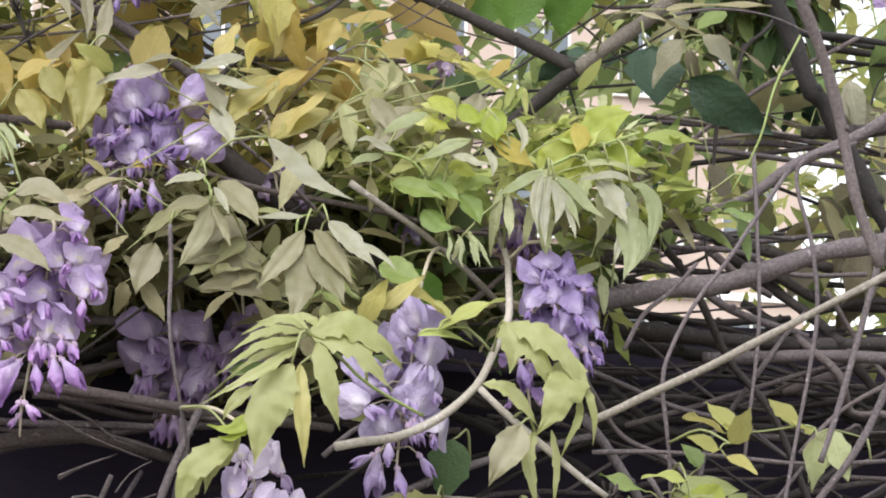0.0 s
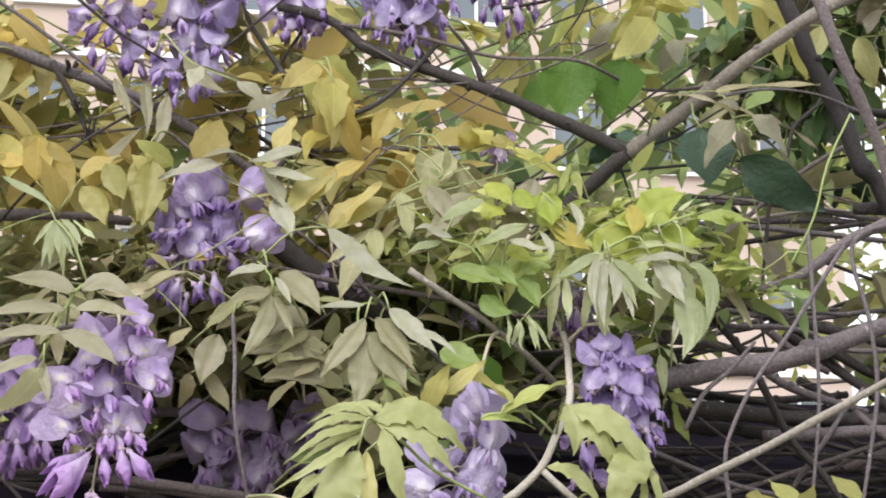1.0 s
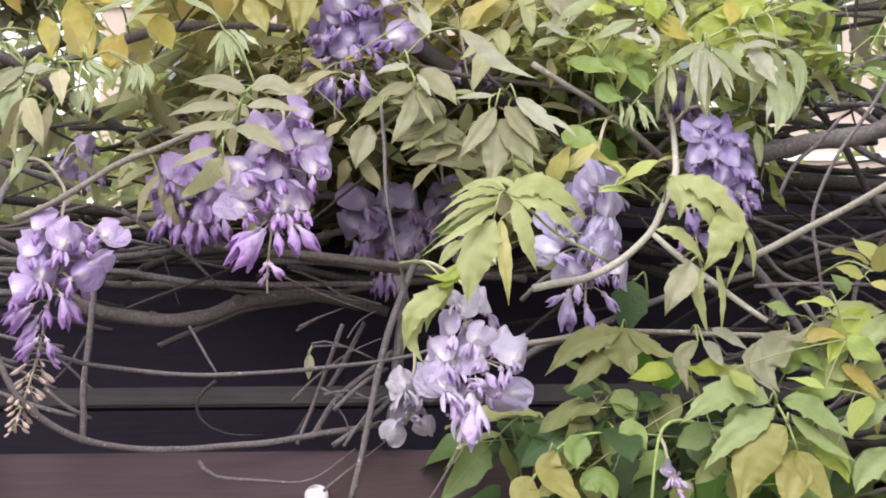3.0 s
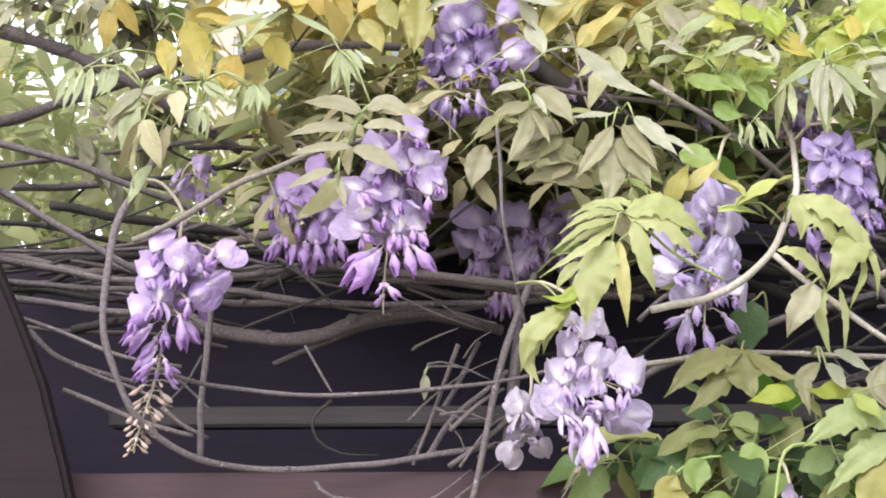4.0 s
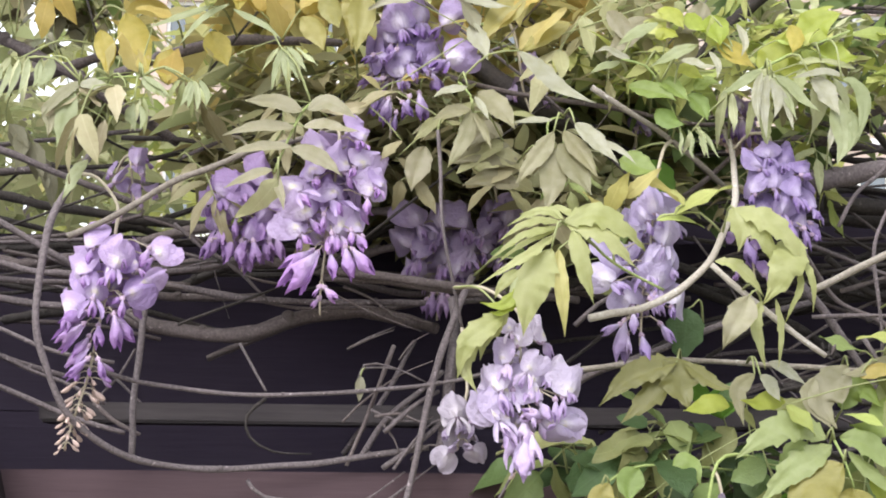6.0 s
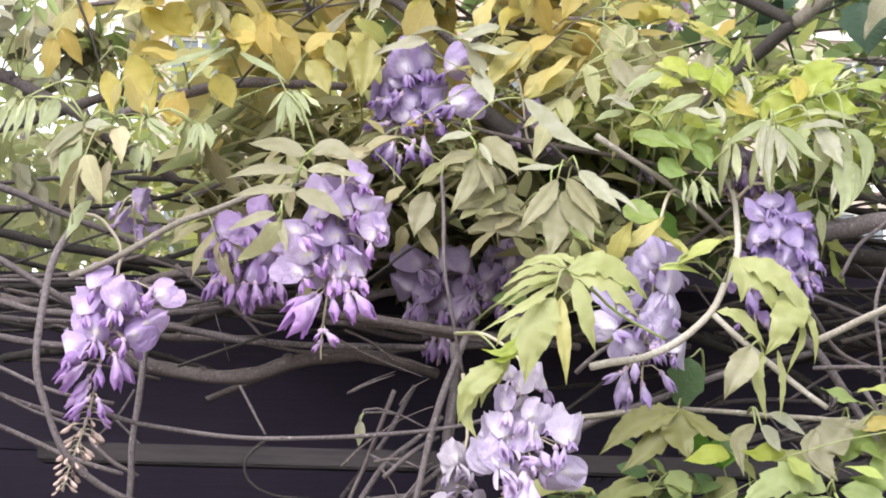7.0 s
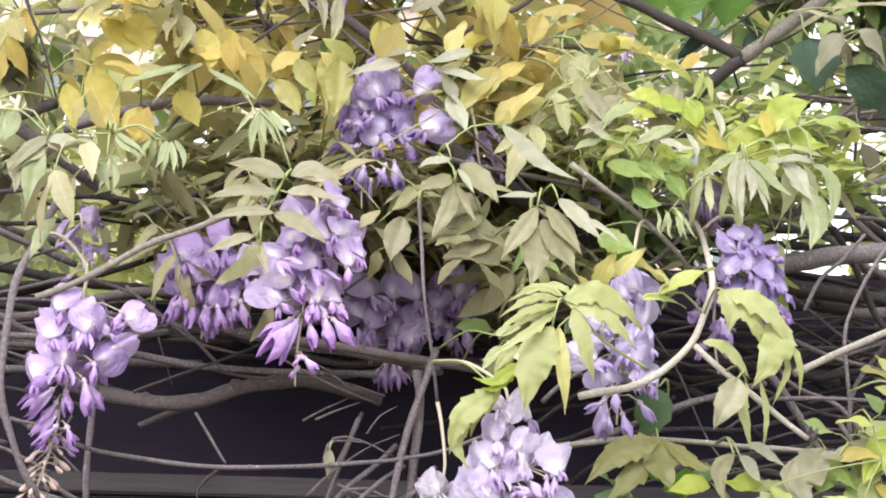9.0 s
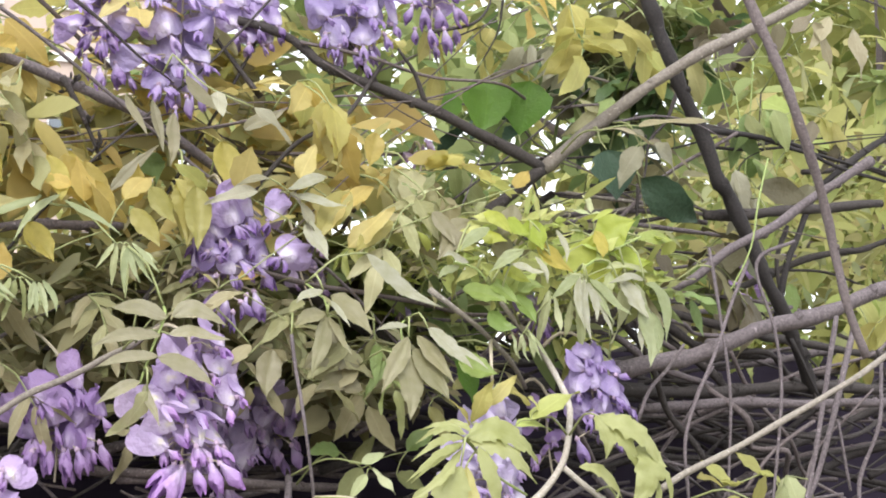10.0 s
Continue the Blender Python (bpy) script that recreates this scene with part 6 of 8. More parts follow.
cluster("icelilac", "pale blue raceme behind the forked twig", [(0.206, 1.267, 1.849), (0.202, 1.267, 1.805), (0.196, 1.267, 1.767), (0.193, 1.267, 1.726)], [(0.202, 1.246, 1.820, 0.0210, -5, 0), (0.196, 1.248, 1.814, 0.0210, -20, -10), (0.213, 1.255, 1.782, 0.0223, 30, 15), (0.198, 1.250, 1.777, 0.0262, -10, 0), (0.178, 1.249, 1.781, 0.0236, -40, -20), (0.171, 1.247, 1.769, 0.0236, -55, -25), (0.186, 1.257, 1.754, 0.0236, -20, -5), (0.214, 1.251, 1.753, 0.0275, 35, 20), (0.202, 1.248, 1.765, 0.0236, 5, 0), (0.175, 1.247, 1.793, 0.0210, -30, -10), (0.208, 1.247, 1.797, 0.0210, 15, 5)], [(0.176, 1.245, 1.739, 0.0186, -65), (0.180, 1.252, 1.743, 0.0323, -9), (0.201, 1.245, 1.761, 0.0177, 16), (0.197, 1.244, 1.758, 0.0154, 15), (0.205, 1.250, 1.741, 0.0190, 26), (0.191, 1.246, 1.732, 0.0217, 12), (0.215, 1.257, 1.758, 0.0149, -6), (0.185, 1.245, 1.748, 0.0170, 2), (0.181, 1.250, 1.733, 0.0170, 5)], 8, 0, 11)
cluster("bluemauve", "blue-violet raceme beside a bare twig", [(0.292, 1.274, 1.883), (0.296, 1.274, 1.853), (0.303, 1.274, 1.823), (0.310, 1.274, 1.798)], [(0.288, 1.262, 1.865, 0.0169, 0, 0), (0.281, 1.258, 1.856, 0.0181, -25, -10), (0.299, 1.264, 1.859, 0.0203, 20, 5), (0.312, 1.258, 1.852, 0.0192, 60, 25), (0.291, 1.256, 1.841, 0.0225, -10, 0), (0.276, 1.258, 1.837, 0.0203, -40, -20), (0.306, 1.253, 1.834, 0.0225, 25, 10), (0.318, 1.258, 1.827, 0.0203, 50, 25), (0.296, 1.256, 1.822, 0.0214, 5, 0), (0.283, 1.263, 1.823, 0.0192, -30, -15), (0.312, 1.262, 1.813, 0.0203, 30, 15), (0.319, 1.258, 1.808, 0.0157, 60, 30)], [(0.291, 1.250, 1.819, 0.0140, -12), (0.301, 1.254, 1.816, 0.0180, 5), (0.311, 1.253, 1.812, 0.0181, 8), (0.305, 1.253, 1.803, 0.0128, 3), (0.283, 1.253, 1.820, 0.0142, -15), (0.318, 1.262, 1.817, 0.0143, 26), (0.268, 1.252, 1.803, 0.0217, 11)], 8, 0, 7)
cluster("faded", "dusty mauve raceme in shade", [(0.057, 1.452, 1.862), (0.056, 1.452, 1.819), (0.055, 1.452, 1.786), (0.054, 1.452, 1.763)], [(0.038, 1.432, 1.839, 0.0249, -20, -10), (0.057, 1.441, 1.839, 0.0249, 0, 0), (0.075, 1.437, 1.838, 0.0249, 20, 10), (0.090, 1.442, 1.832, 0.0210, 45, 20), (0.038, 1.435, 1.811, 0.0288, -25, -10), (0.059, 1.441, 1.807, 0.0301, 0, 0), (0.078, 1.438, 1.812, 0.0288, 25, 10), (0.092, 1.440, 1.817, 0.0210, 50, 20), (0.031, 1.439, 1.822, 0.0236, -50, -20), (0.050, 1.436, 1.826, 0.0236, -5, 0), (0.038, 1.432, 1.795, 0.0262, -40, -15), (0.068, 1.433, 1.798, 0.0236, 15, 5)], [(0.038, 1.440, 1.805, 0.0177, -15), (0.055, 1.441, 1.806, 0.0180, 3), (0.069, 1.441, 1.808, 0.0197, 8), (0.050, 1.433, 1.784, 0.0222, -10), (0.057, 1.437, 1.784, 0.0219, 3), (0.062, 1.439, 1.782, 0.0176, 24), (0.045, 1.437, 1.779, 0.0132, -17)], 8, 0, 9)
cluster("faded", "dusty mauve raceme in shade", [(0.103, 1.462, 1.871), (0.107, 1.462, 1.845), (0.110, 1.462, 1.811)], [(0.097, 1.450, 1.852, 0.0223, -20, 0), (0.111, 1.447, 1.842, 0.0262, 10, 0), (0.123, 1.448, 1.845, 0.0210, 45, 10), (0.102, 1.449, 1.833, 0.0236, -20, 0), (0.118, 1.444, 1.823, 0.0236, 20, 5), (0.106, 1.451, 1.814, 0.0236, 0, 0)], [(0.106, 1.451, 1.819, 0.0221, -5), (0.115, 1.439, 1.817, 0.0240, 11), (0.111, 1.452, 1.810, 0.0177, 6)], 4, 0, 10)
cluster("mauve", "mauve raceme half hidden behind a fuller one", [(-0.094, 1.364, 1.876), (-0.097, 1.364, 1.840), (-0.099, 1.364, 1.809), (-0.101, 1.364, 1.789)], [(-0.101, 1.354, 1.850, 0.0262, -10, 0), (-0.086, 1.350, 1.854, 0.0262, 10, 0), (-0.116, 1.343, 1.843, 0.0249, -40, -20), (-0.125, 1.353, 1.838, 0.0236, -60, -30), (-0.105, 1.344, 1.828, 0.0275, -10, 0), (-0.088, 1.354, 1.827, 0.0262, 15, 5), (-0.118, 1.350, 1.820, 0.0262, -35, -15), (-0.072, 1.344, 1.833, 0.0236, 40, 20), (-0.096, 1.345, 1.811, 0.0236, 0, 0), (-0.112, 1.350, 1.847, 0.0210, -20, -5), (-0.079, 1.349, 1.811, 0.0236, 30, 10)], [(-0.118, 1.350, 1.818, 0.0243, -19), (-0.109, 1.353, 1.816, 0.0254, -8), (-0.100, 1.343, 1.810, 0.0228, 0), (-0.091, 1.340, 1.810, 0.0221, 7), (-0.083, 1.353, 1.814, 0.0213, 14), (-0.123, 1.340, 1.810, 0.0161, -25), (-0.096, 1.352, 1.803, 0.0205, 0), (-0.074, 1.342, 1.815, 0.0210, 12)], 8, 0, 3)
raceme("mauve", "mauve flower cluster in the shade of a leaf", (0.292, 1.330, 1.844), (0.293, 1.330, 1.774), 0.0180, 20, 0.90, 8)
raceme("faded", "faded flower cluster among leaves", (0.119, 1.420, 1.976), (0.130, 1.420, 1.928), 0.0216, 12, 0.95, 12)
raceme("faded", "faded flower cluster among thin stems", (-0.195, 1.400, 1.886), (-0.190, 1.400, 1.842), 0.0200, 22, 0.85, 13)
raceme("lilac", "lilac raceme beside the bare branches", (0.445, 1.020, 2.048), (0.433, 1.020, 1.947), 0.0214, 36, 0.80, 19)
raceme("pale", "pale flower cluster among lime leaves", (0.248, 1.440, 2.071), (0.245, 1.440, 2.040), 0.0159, 8, 0.95, 20)
raceme("violet", "small dark violet cluster in shade", (0.218, 1.440, 1.923), (0.219, 1.440, 1.900), 0.0125, 8, 0.60, 22)
raceme("white", "tiny pale flower cluster on a curled shoot", (0.244, 1.220, 1.608), (0.250, 1.220, 1.595), 0.0056, 7, -0.3, 23)
raceme("mauve", "distant mauve raceme behind the branches", (0.950, 1.900, 2.058), (0.948, 1.900, 1.993), 0.0365, 16, 0.90, 24)


# ---- leaves that stand out ----
limp_leaf("mint", [([(0.311, 1.205, 1.658), (0.292, 1.203, 1.668), (0.270, 1.201, 1.661), (0.246, 1.197, 1.643)], 0.0240), ([(0.315, 1.205, 1.654), (0.300, 1.203, 1.645), (0.282, 1.201, 1.633), (0.261, 1.197, 1.611)], 0.0201), ([(0.320, 1.205, 1.659), (0.336, 1.203, 1.656), (0.351, 1.201, 1.644), (0.367, 1.197, 1.632)], 0.0185), ([(0.326, 1.205, 1.650), (0.337, 1.203, 1.639), (0.351, 1.201, 1.627), (0.369, 1.197, 1.616)], 0.0100)], 351, 0.45)
limp_leaf("goldolive", [([(0.321, 1.200, 1.641), (0.304, 1.198, 1.628), (0.293, 1.196, 1.611), (0.284, 1.192, 1.586)], 0.0323), ([(0.327, 1.200, 1.625), (0.325, 1.198, 1.612), (0.321, 1.196, 1.599), (0.316, 1.192, 1.583)], 0.0254), ([(0.328, 1.200, 1.624), (0.335, 1.198, 1.612), (0.343, 1.196, 1.597), (0.351, 1.192, 1.583)], 0.0177)], 352, 0.08)
limp_leaf("lime", [([(0.343, 1.215, 1.630), (0.353, 1.213, 1.625), (0.362, 1.211, 1.614), (0.365, 1.207, 1.602)], 0.0203), ([(0.386, 1.215, 1.725), (0.375, 1.213, 1.712), (0.363, 1.211, 1.699), (0.354, 1.207, 1.684)], 0.0249)], 361)
limp_leaf("dull", [([(0.214, 1.235, 1.712), (0.195, 1.233, 1.707), (0.177, 1.231, 1.698), (0.158, 1.227, 1.680)], 0.0206), ([(0.211, 1.235, 1.711), (0.200, 1.233, 1.695), (0.189, 1.231, 1.683), (0.173, 1.227, 1.668)], 0.0190), ([(0.204, 1.235, 1.714), (0.213, 1.233, 1.703), (0.217, 1.231, 1.691), (0.221, 1.227, 1.678)], 0.0285), ([(0.220, 1.235, 1.711), (0.231, 1.233, 1.703), (0.241, 1.231, 1.696), (0.255, 1.227, 1.692)], 0.0127)], 353, 0.5)
limp_leaf("olive", [([(0.268, 1.230, 1.704), (0.260, 1.228, 1.698), (0.255, 1.226, 1.689), (0.258, 1.222, 1.667)], 0.0126)], 354, 0.3)
limp_leaf("greyleaf", [([(0.271, 1.226, 1.703), (0.277, 1.224, 1.698), (0.280, 1.222, 1.691), (0.283, 1.218, 1.684)], 0.0102), ([(0.277, 1.226, 1.712), (0.286, 1.224, 1.709), (0.293, 1.222, 1.703), (0.301, 1.218, 1.696)], 0.0086)], 362)
limp_leaf("lime", [([(0.291, 1.230, 1.680), (0.279, 1.228, 1.686), (0.268, 1.226, 1.683), (0.256, 1.222, 1.685)], 0.0142), ([(0.250, 1.230, 1.681), (0.239, 1.228, 1.684), (0.228, 1.226, 1.680), (0.216, 1.222, 1.677)], 0.0150)], 363)
limp_leaf("paletan", [([(0.330, 1.215, 1.709), (0.319, 1.213, 1.697), (0.310, 1.211, 1.684), (0.319, 1.207, 1.665)], 0.0265), ([(0.307, 1.215, 1.701), (0.302, 1.213, 1.688), (0.306, 1.211, 1.678), (0.316, 1.207, 1.665)], 0.0132), ([(0.362, 1.215, 1.717), (0.348, 1.213, 1.709), (0.335, 1.211, 1.704), (0.323, 1.207, 1.702)], 0.0101)], 356, 0.35)
limp_leaf("leafgreen", [([(0.327, 1.222, 1.679), (0.332, 1.220, 1.691), (0.341, 1.218, 1.694), (0.353, 1.214, 1.680)], 0.0204), ([(0.363, 1.222, 1.690), (0.359, 1.220, 1.677), (0.347, 1.218, 1.666), (0.330, 1.214, 1.668)], 0.0235), ([(0.208, 1.222, 1.639), (0.215, 1.220, 1.641), (0.221, 1.218, 1.636), (0.226, 1.214, 1.626)], 0.0180), ([(0.185, 1.222, 1.637), (0.180, 1.220, 1.631), (0.177, 1.218, 1.624), (0.177, 1.214, 1.613)], 0.0196), ([(0.181, 1.222, 1.602), (0.190, 1.220, 1.607), (0.199, 1.218, 1.603), (0.203, 1.214, 1.589)], 0.0204)], 364, 0.15)
limp_leaf("amber", [([(0.337, 1.212, 1.701), (0.348, 1.210, 1.706), (0.359, 1.208, 1.706), (0.368, 1.204, 1.702)], 0.0109), ([(0.365, 1.212, 1.684), (0.373, 1.210, 1.679), (0.380, 1.208, 1.671), (0.389, 1.204, 1.659)], 0.0117)], 365)
limp_leaf("mint", [([(0.396, 1.210, 1.658), (0.385, 1.208, 1.652), (0.374, 1.206, 1.644), (0.356, 1.202, 1.642)], 0.0178), ([(0.396, 1.210, 1.625), (0.384, 1.208, 1.616), (0.373, 1.206, 1.605), (0.367, 1.202, 1.593)], 0.0202), ([(0.401, 1.210, 1.720), (0.389, 1.208, 1.708), (0.378, 1.206, 1.695), (0.371, 1.202, 1.682)], 0.0163)], 366, 0.35)
limp_leaf("goldolive", [([(0.164, 1.222, 1.627), (0.159, 1.220, 1.615), (0.169, 1.218, 1.601), (0.182, 1.214, 1.590)], 0.0212), ([(0.145, 1.222, 1.610), (0.141, 1.220, 1.601), (0.144, 1.218, 1.592), (0.147, 1.214, 1.580)], 0.0212)], 359, 0.1)
limp_leaf("gold", [([(-0.190, 1.315, 1.980), (-0.184, 1.313, 1.963), (-0.177, 1.310, 1.944), (-0.171, 1.305, 1.927)], 0.0242), ([(-0.209, 1.315, 1.966), (-0.205, 1.313, 1.953), (-0.202, 1.310, 1.941), (-0.203, 1.305, 1.928)], 0.0159), ([(-0.155, 1.315, 1.952), (-0.157, 1.313, 1.943), (-0.157, 1.310, 1.933), (-0.158, 1.305, 1.923)], 0.0226)], 431, 0.08)
limp_leaf("amber", [([(-0.157, 1.335, 1.982), (-0.171, 1.333, 1.989), (-0.184, 1.330, 1.988), (-0.196, 1.325, 1.975)], 0.0170), ([(-0.082, 1.335, 2.018), (-0.078, 1.333, 2.002), (-0.073, 1.330, 1.983), (-0.072, 1.325, 1.962)], 0.0263), ([(-0.097, 1.335, 2.022), (-0.094, 1.333, 2.008), (-0.089, 1.330, 1.993), (-0.085, 1.325, 1.980)], 0.0221)], 432, 0.08)
limp_leaf("gold", [([(-0.127, 1.325, 1.969), (-0.122, 1.323, 1.959), (-0.117, 1.320, 1.950), (-0.112, 1.315, 1.939)], 0.0210), ([(-0.155, 1.325, 2.026), (-0.158, 1.323, 2.014), (-0.153, 1.320, 2.004), (-0.147, 1.315, 1.995)], 0.0253), ([(-0.187, 1.325, 2.020), (-0.176, 1.323, 2.012), (-0.165, 1.320, 2.003), (-0.150, 1.315, 1.995)], 0.0194), ([(-0.113, 1.325, 2.018), (-0.108, 1.323, 2.006), (-0.105, 1.320, 1.994), (-0.106, 1.315, 1.982)], 0.0194)], 433, 0.08)
limp_leaf("goldolive", [([(-0.017, 1.310, 2.004), (-0.015, 1.308, 1.988), (-0.014, 1.305, 1.971), (-0.019, 1.300, 1.950)], 0.0241), ([(-0.042, 1.310, 1.995), (-0.036, 1.308, 1.986), (-0.032, 1.305, 1.976), (-0.028, 1.300, 1.967)], 0.0175), ([(-0.057, 1.310, 1.978), (-0.050, 1.308, 1.971), (-0.044, 1.305, 1.961), (-0.039, 1.300, 1.949)], 0.0183)], 434, 0.08)
limp_leaf("pale", [([(-0.124, 1.300, 1.982), (-0.141, 1.298, 1.976), (-0.158, 1.295, 1.968), (-0.172, 1.290, 1.961)], 0.0062), ([(-0.111, 1.300, 1.984), (-0.125, 1.298, 1.976), (-0.136, 1.295, 1.965), (-0.147, 1.290, 1.948)], 0.0054), ([(-0.108, 1.300, 1.980), (-0.095, 1.298, 1.973), (-0.083, 1.295, 1.966), (-0.071, 1.290, 1.955)], 0.0058)], 435)
limp_leaf("pale", [([(-0.259, 1.300, 1.939), (-0.260, 1.298, 1.928), (-0.262, 1.295, 1.917), (-0.264, 1.290, 1.907)], 0.0045), ([(-0.265, 1.300, 1.936), (-0.267, 1.298, 1.925), (-0.270, 1.295, 1.914), (-0.274, 1.290, 1.902)], 0.0045), ([(-0.272, 1.300, 1.934), (-0.274, 1.298, 1.923), (-0.277, 1.295, 1.913), (-0.278, 1.290, 1.901)], 0.0045), ([(-0.278, 1.300, 1.932), (-0.281, 1.298, 1.921), (-0.283, 1.295, 1.913), (-0.285, 1.290, 1.905)], 0.0045)], 441)
limp_leaf("pale", [([(-0.171, 1.280, 1.922), (-0.165, 1.278, 1.918), (-0.158, 1.275, 1.913), (-0.150, 1.270, 1.905)], 0.0045), ([(-0.169, 1.280, 1.922), (-0.163, 1.278, 1.914), (-0.158, 1.275, 1.909), (-0.154, 1.270, 1.903)], 0.0045), ([(-0.172, 1.280, 1.921), (-0.168, 1.278, 1.915), (-0.163, 1.275, 1.910), (-0.160, 1.270, 1.906)], 0.0045)], 442)
limp_leaf("pale", [([(-0.177, 1.280, 1.901), (-0.178, 1.278, 1.893), (-0.176, 1.275, 1.885), (-0.174, 1.270, 1.878)], 0.0045), ([(-0.173, 1.280, 1.900), (-0.170, 1.278, 1.893), (-0.170, 1.275, 1.885), (-0.171, 1.270, 1.879)], 0.0045), ([(-0.180, 1.280, 1.899), (-0.181, 1.278, 1.893), (-0.180, 1.275, 1.888), (-0.177, 1.270, 1.883)], 0.0045)], 443)
limp_leaf("pale", [([(-0.136, 1.280, 1.919), (-0.138, 1.278, 1.911), (-0.140, 1.275, 1.903), (-0.143, 1.270, 1.896)], 0.0045), ([(-0.133, 1.280, 1.919), (-0.131, 1.278, 1.911), (-0.130, 1.275, 1.902), (-0.130, 1.270, 1.893)], 0.0045), ([(-0.130, 1.280, 1.920), (-0.125, 1.278, 1.912), (-0.123, 1.275, 1.905), (-0.124, 1.270, 1.897)], 0.0045), ([(-0.135, 1.280, 1.919), (-0.136, 1.278, 1.910), (-0.136, 1.275, 1.903), (-0.137, 1.270, 1.895)], 0.0045)], 444)
limp_leaf("pale", [([(-0.070, 1.280, 1.945), (-0.073, 1.278, 1.934), (-0.075, 1.275, 1.922), (-0.076, 1.270, 1.911)], 0.0045), ([(-0.068, 1.280, 1.945), (-0.063, 1.278, 1.936), (-0.060, 1.275, 1.927), (-0.056, 1.270, 1.918)], 0.0045), ([(-0.066, 1.280, 1.946), (-0.059, 1.278, 1.940), (-0.055, 1.275, 1.933), (-0.051, 1.270, 1.925)], 0.0045), ([(-0.069, 1.280, 1.945), (-0.068, 1.278, 1.935), (-0.067, 1.275, 1.926), (-0.065, 1.270, 1.918)], 0.0045)], 445)
limp_leaf("pale", [([(-0.242, 1.300, 1.940), (-0.243, 1.298, 1.930), (-0.246, 1.295, 1.922), (-0.251, 1.290, 1.913)], 0.0091), ([(-0.250, 1.300, 1.938), (-0.251, 1.298, 1.929), (-0.251, 1.295, 1.921), (-0.254, 1.290, 1.913)], 0.0058)], 446)
limp_leaf("olive", [([(-0.217, 1.290, 1.919), (-0.227, 1.288, 1.913), (-0.236, 1.285, 1.903), (-0.245, 1.280, 1.888)], 0.0107), ([(-0.236, 1.290, 1.908), (-0.240, 1.288, 1.897), (-0.238, 1.285, 1.887), (-0.239, 1.280, 1.875)], 0.0115)], 447)
limp_leaf("pale", [([(-0.222, 1.288, 1.911), (-0.227, 1.286, 1.895), (-0.228, 1.283, 1.878), (-0.230, 1.278, 1.859)], 0.0164), ([(-0.210, 1.288, 1.860), (-0.218, 1.286, 1.851), (-0.223, 1.283, 1.837), (-0.226, 1.278, 1.828)], 0.0098)], 448)
limp_leaf("greyleaf", [([(-0.219, 1.288, 1.916), (-0.210, 1.286, 1.917), (-0.201, 1.283, 1.913), (-0.190, 1.278, 1.906)], 0.0098)], 449)
limp_leaf("paletan", [([(-0.053, 1.252, 1.891), (-0.068, 1.250, 1.897), (-0.081, 1.247, 1.897), (-0.096, 1.242, 1.896)], 0.0143), ([(-0.049, 1.252, 1.892), (-0.037, 1.250, 1.898), (-0.027, 1.247, 1.894), (-0.013, 1.242, 1.884)], 0.0135), ([(-0.058, 1.252, 1.879), (-0.076, 1.250, 1.880), (-0.092, 1.247, 1.877), (-0.109, 1.242, 1.870)], 0.0103), ([(-0.060, 1.252, 1.865), (-0.076, 1.250, 1.865), (-0.091, 1.247, 1.862), (-0.107, 1.242, 1.856)], 0.0087)], 315)
limp_leaf("paletan", [([(-0.052, 1.252, 1.880), (-0.036, 1.250, 1.882), (-0.025, 1.247, 1.878), (-0.011, 1.242, 1.875)], 0.0095), ([(-0.060, 1.252, 1.864), (-0.047, 1.250, 1.861), (-0.034, 1.247, 1.853), (-0.023, 1.242, 1.842)], 0.0143), ([(-0.073, 1.252, 1.848), (-0.083, 1.250, 1.845), (-0.095, 1.247, 1.839), (-0.107, 1.242, 1.832)], 0.0087), ([(-0.070, 1.252, 1.846), (-0.069, 1.250, 1.836), (-0.066, 1.247, 1.828), (-0.064, 1.242, 1.817)], 0.0072)], 1315)
limp_leaf("gold", [([(0.026, 1.340, 2.040), (0.028, 1.338, 2.026), (0.029, 1.335, 2.011), (0.027, 1.330, 1.997)], 0.0226), ([(-0.094, 1.340, 2.025), (-0.091, 1.338, 2.014), (-0.088, 1.335, 2.002), (-0.088, 1.330, 1.987)], 0.0188), ([(0.117, 1.340, 2.038), (0.101, 1.338, 2.033), (0.095, 1.335, 2.026), (0.093, 1.330, 2.008)], 0.0113)], 451, 0.08)
limp_leaf("amber", [([(-0.078, 1.330, 2.002), (-0.074, 1.328, 1.988), (-0.072, 1.325, 1.975), (-0.071, 1.320, 1.961)], 0.0224), ([(-0.054, 1.330, 1.985), (-0.049, 1.328, 1.995), (-0.046, 1.325, 2.004), (-0.047, 1.320, 2.014)], 0.0164), ([(0.152, 1.330, 2.052), (0.148, 1.328, 2.041), (0.144, 1.325, 2.031), (0.139, 1.320, 2.021)], 0.0164)], 452, 0.08)
limp_leaf("goldolive", [([(-0.011, 1.300, 1.995), (-0.011, 1.298, 1.981), (-0.012, 1.295, 1.967), (-0.015, 1.290, 1.945)], 0.0211), ([(0.112, 1.300, 1.996), (0.099, 1.298, 1.983), (0.089, 1.295, 1.972), (0.077, 1.290, 1.955)], 0.0218), ([(0.147, 1.300, 1.975), (0.134, 1.298, 1.969), (0.122, 1.295, 1.960), (0.108, 1.290, 1.947)], 0.0160)], 453, 0.08)
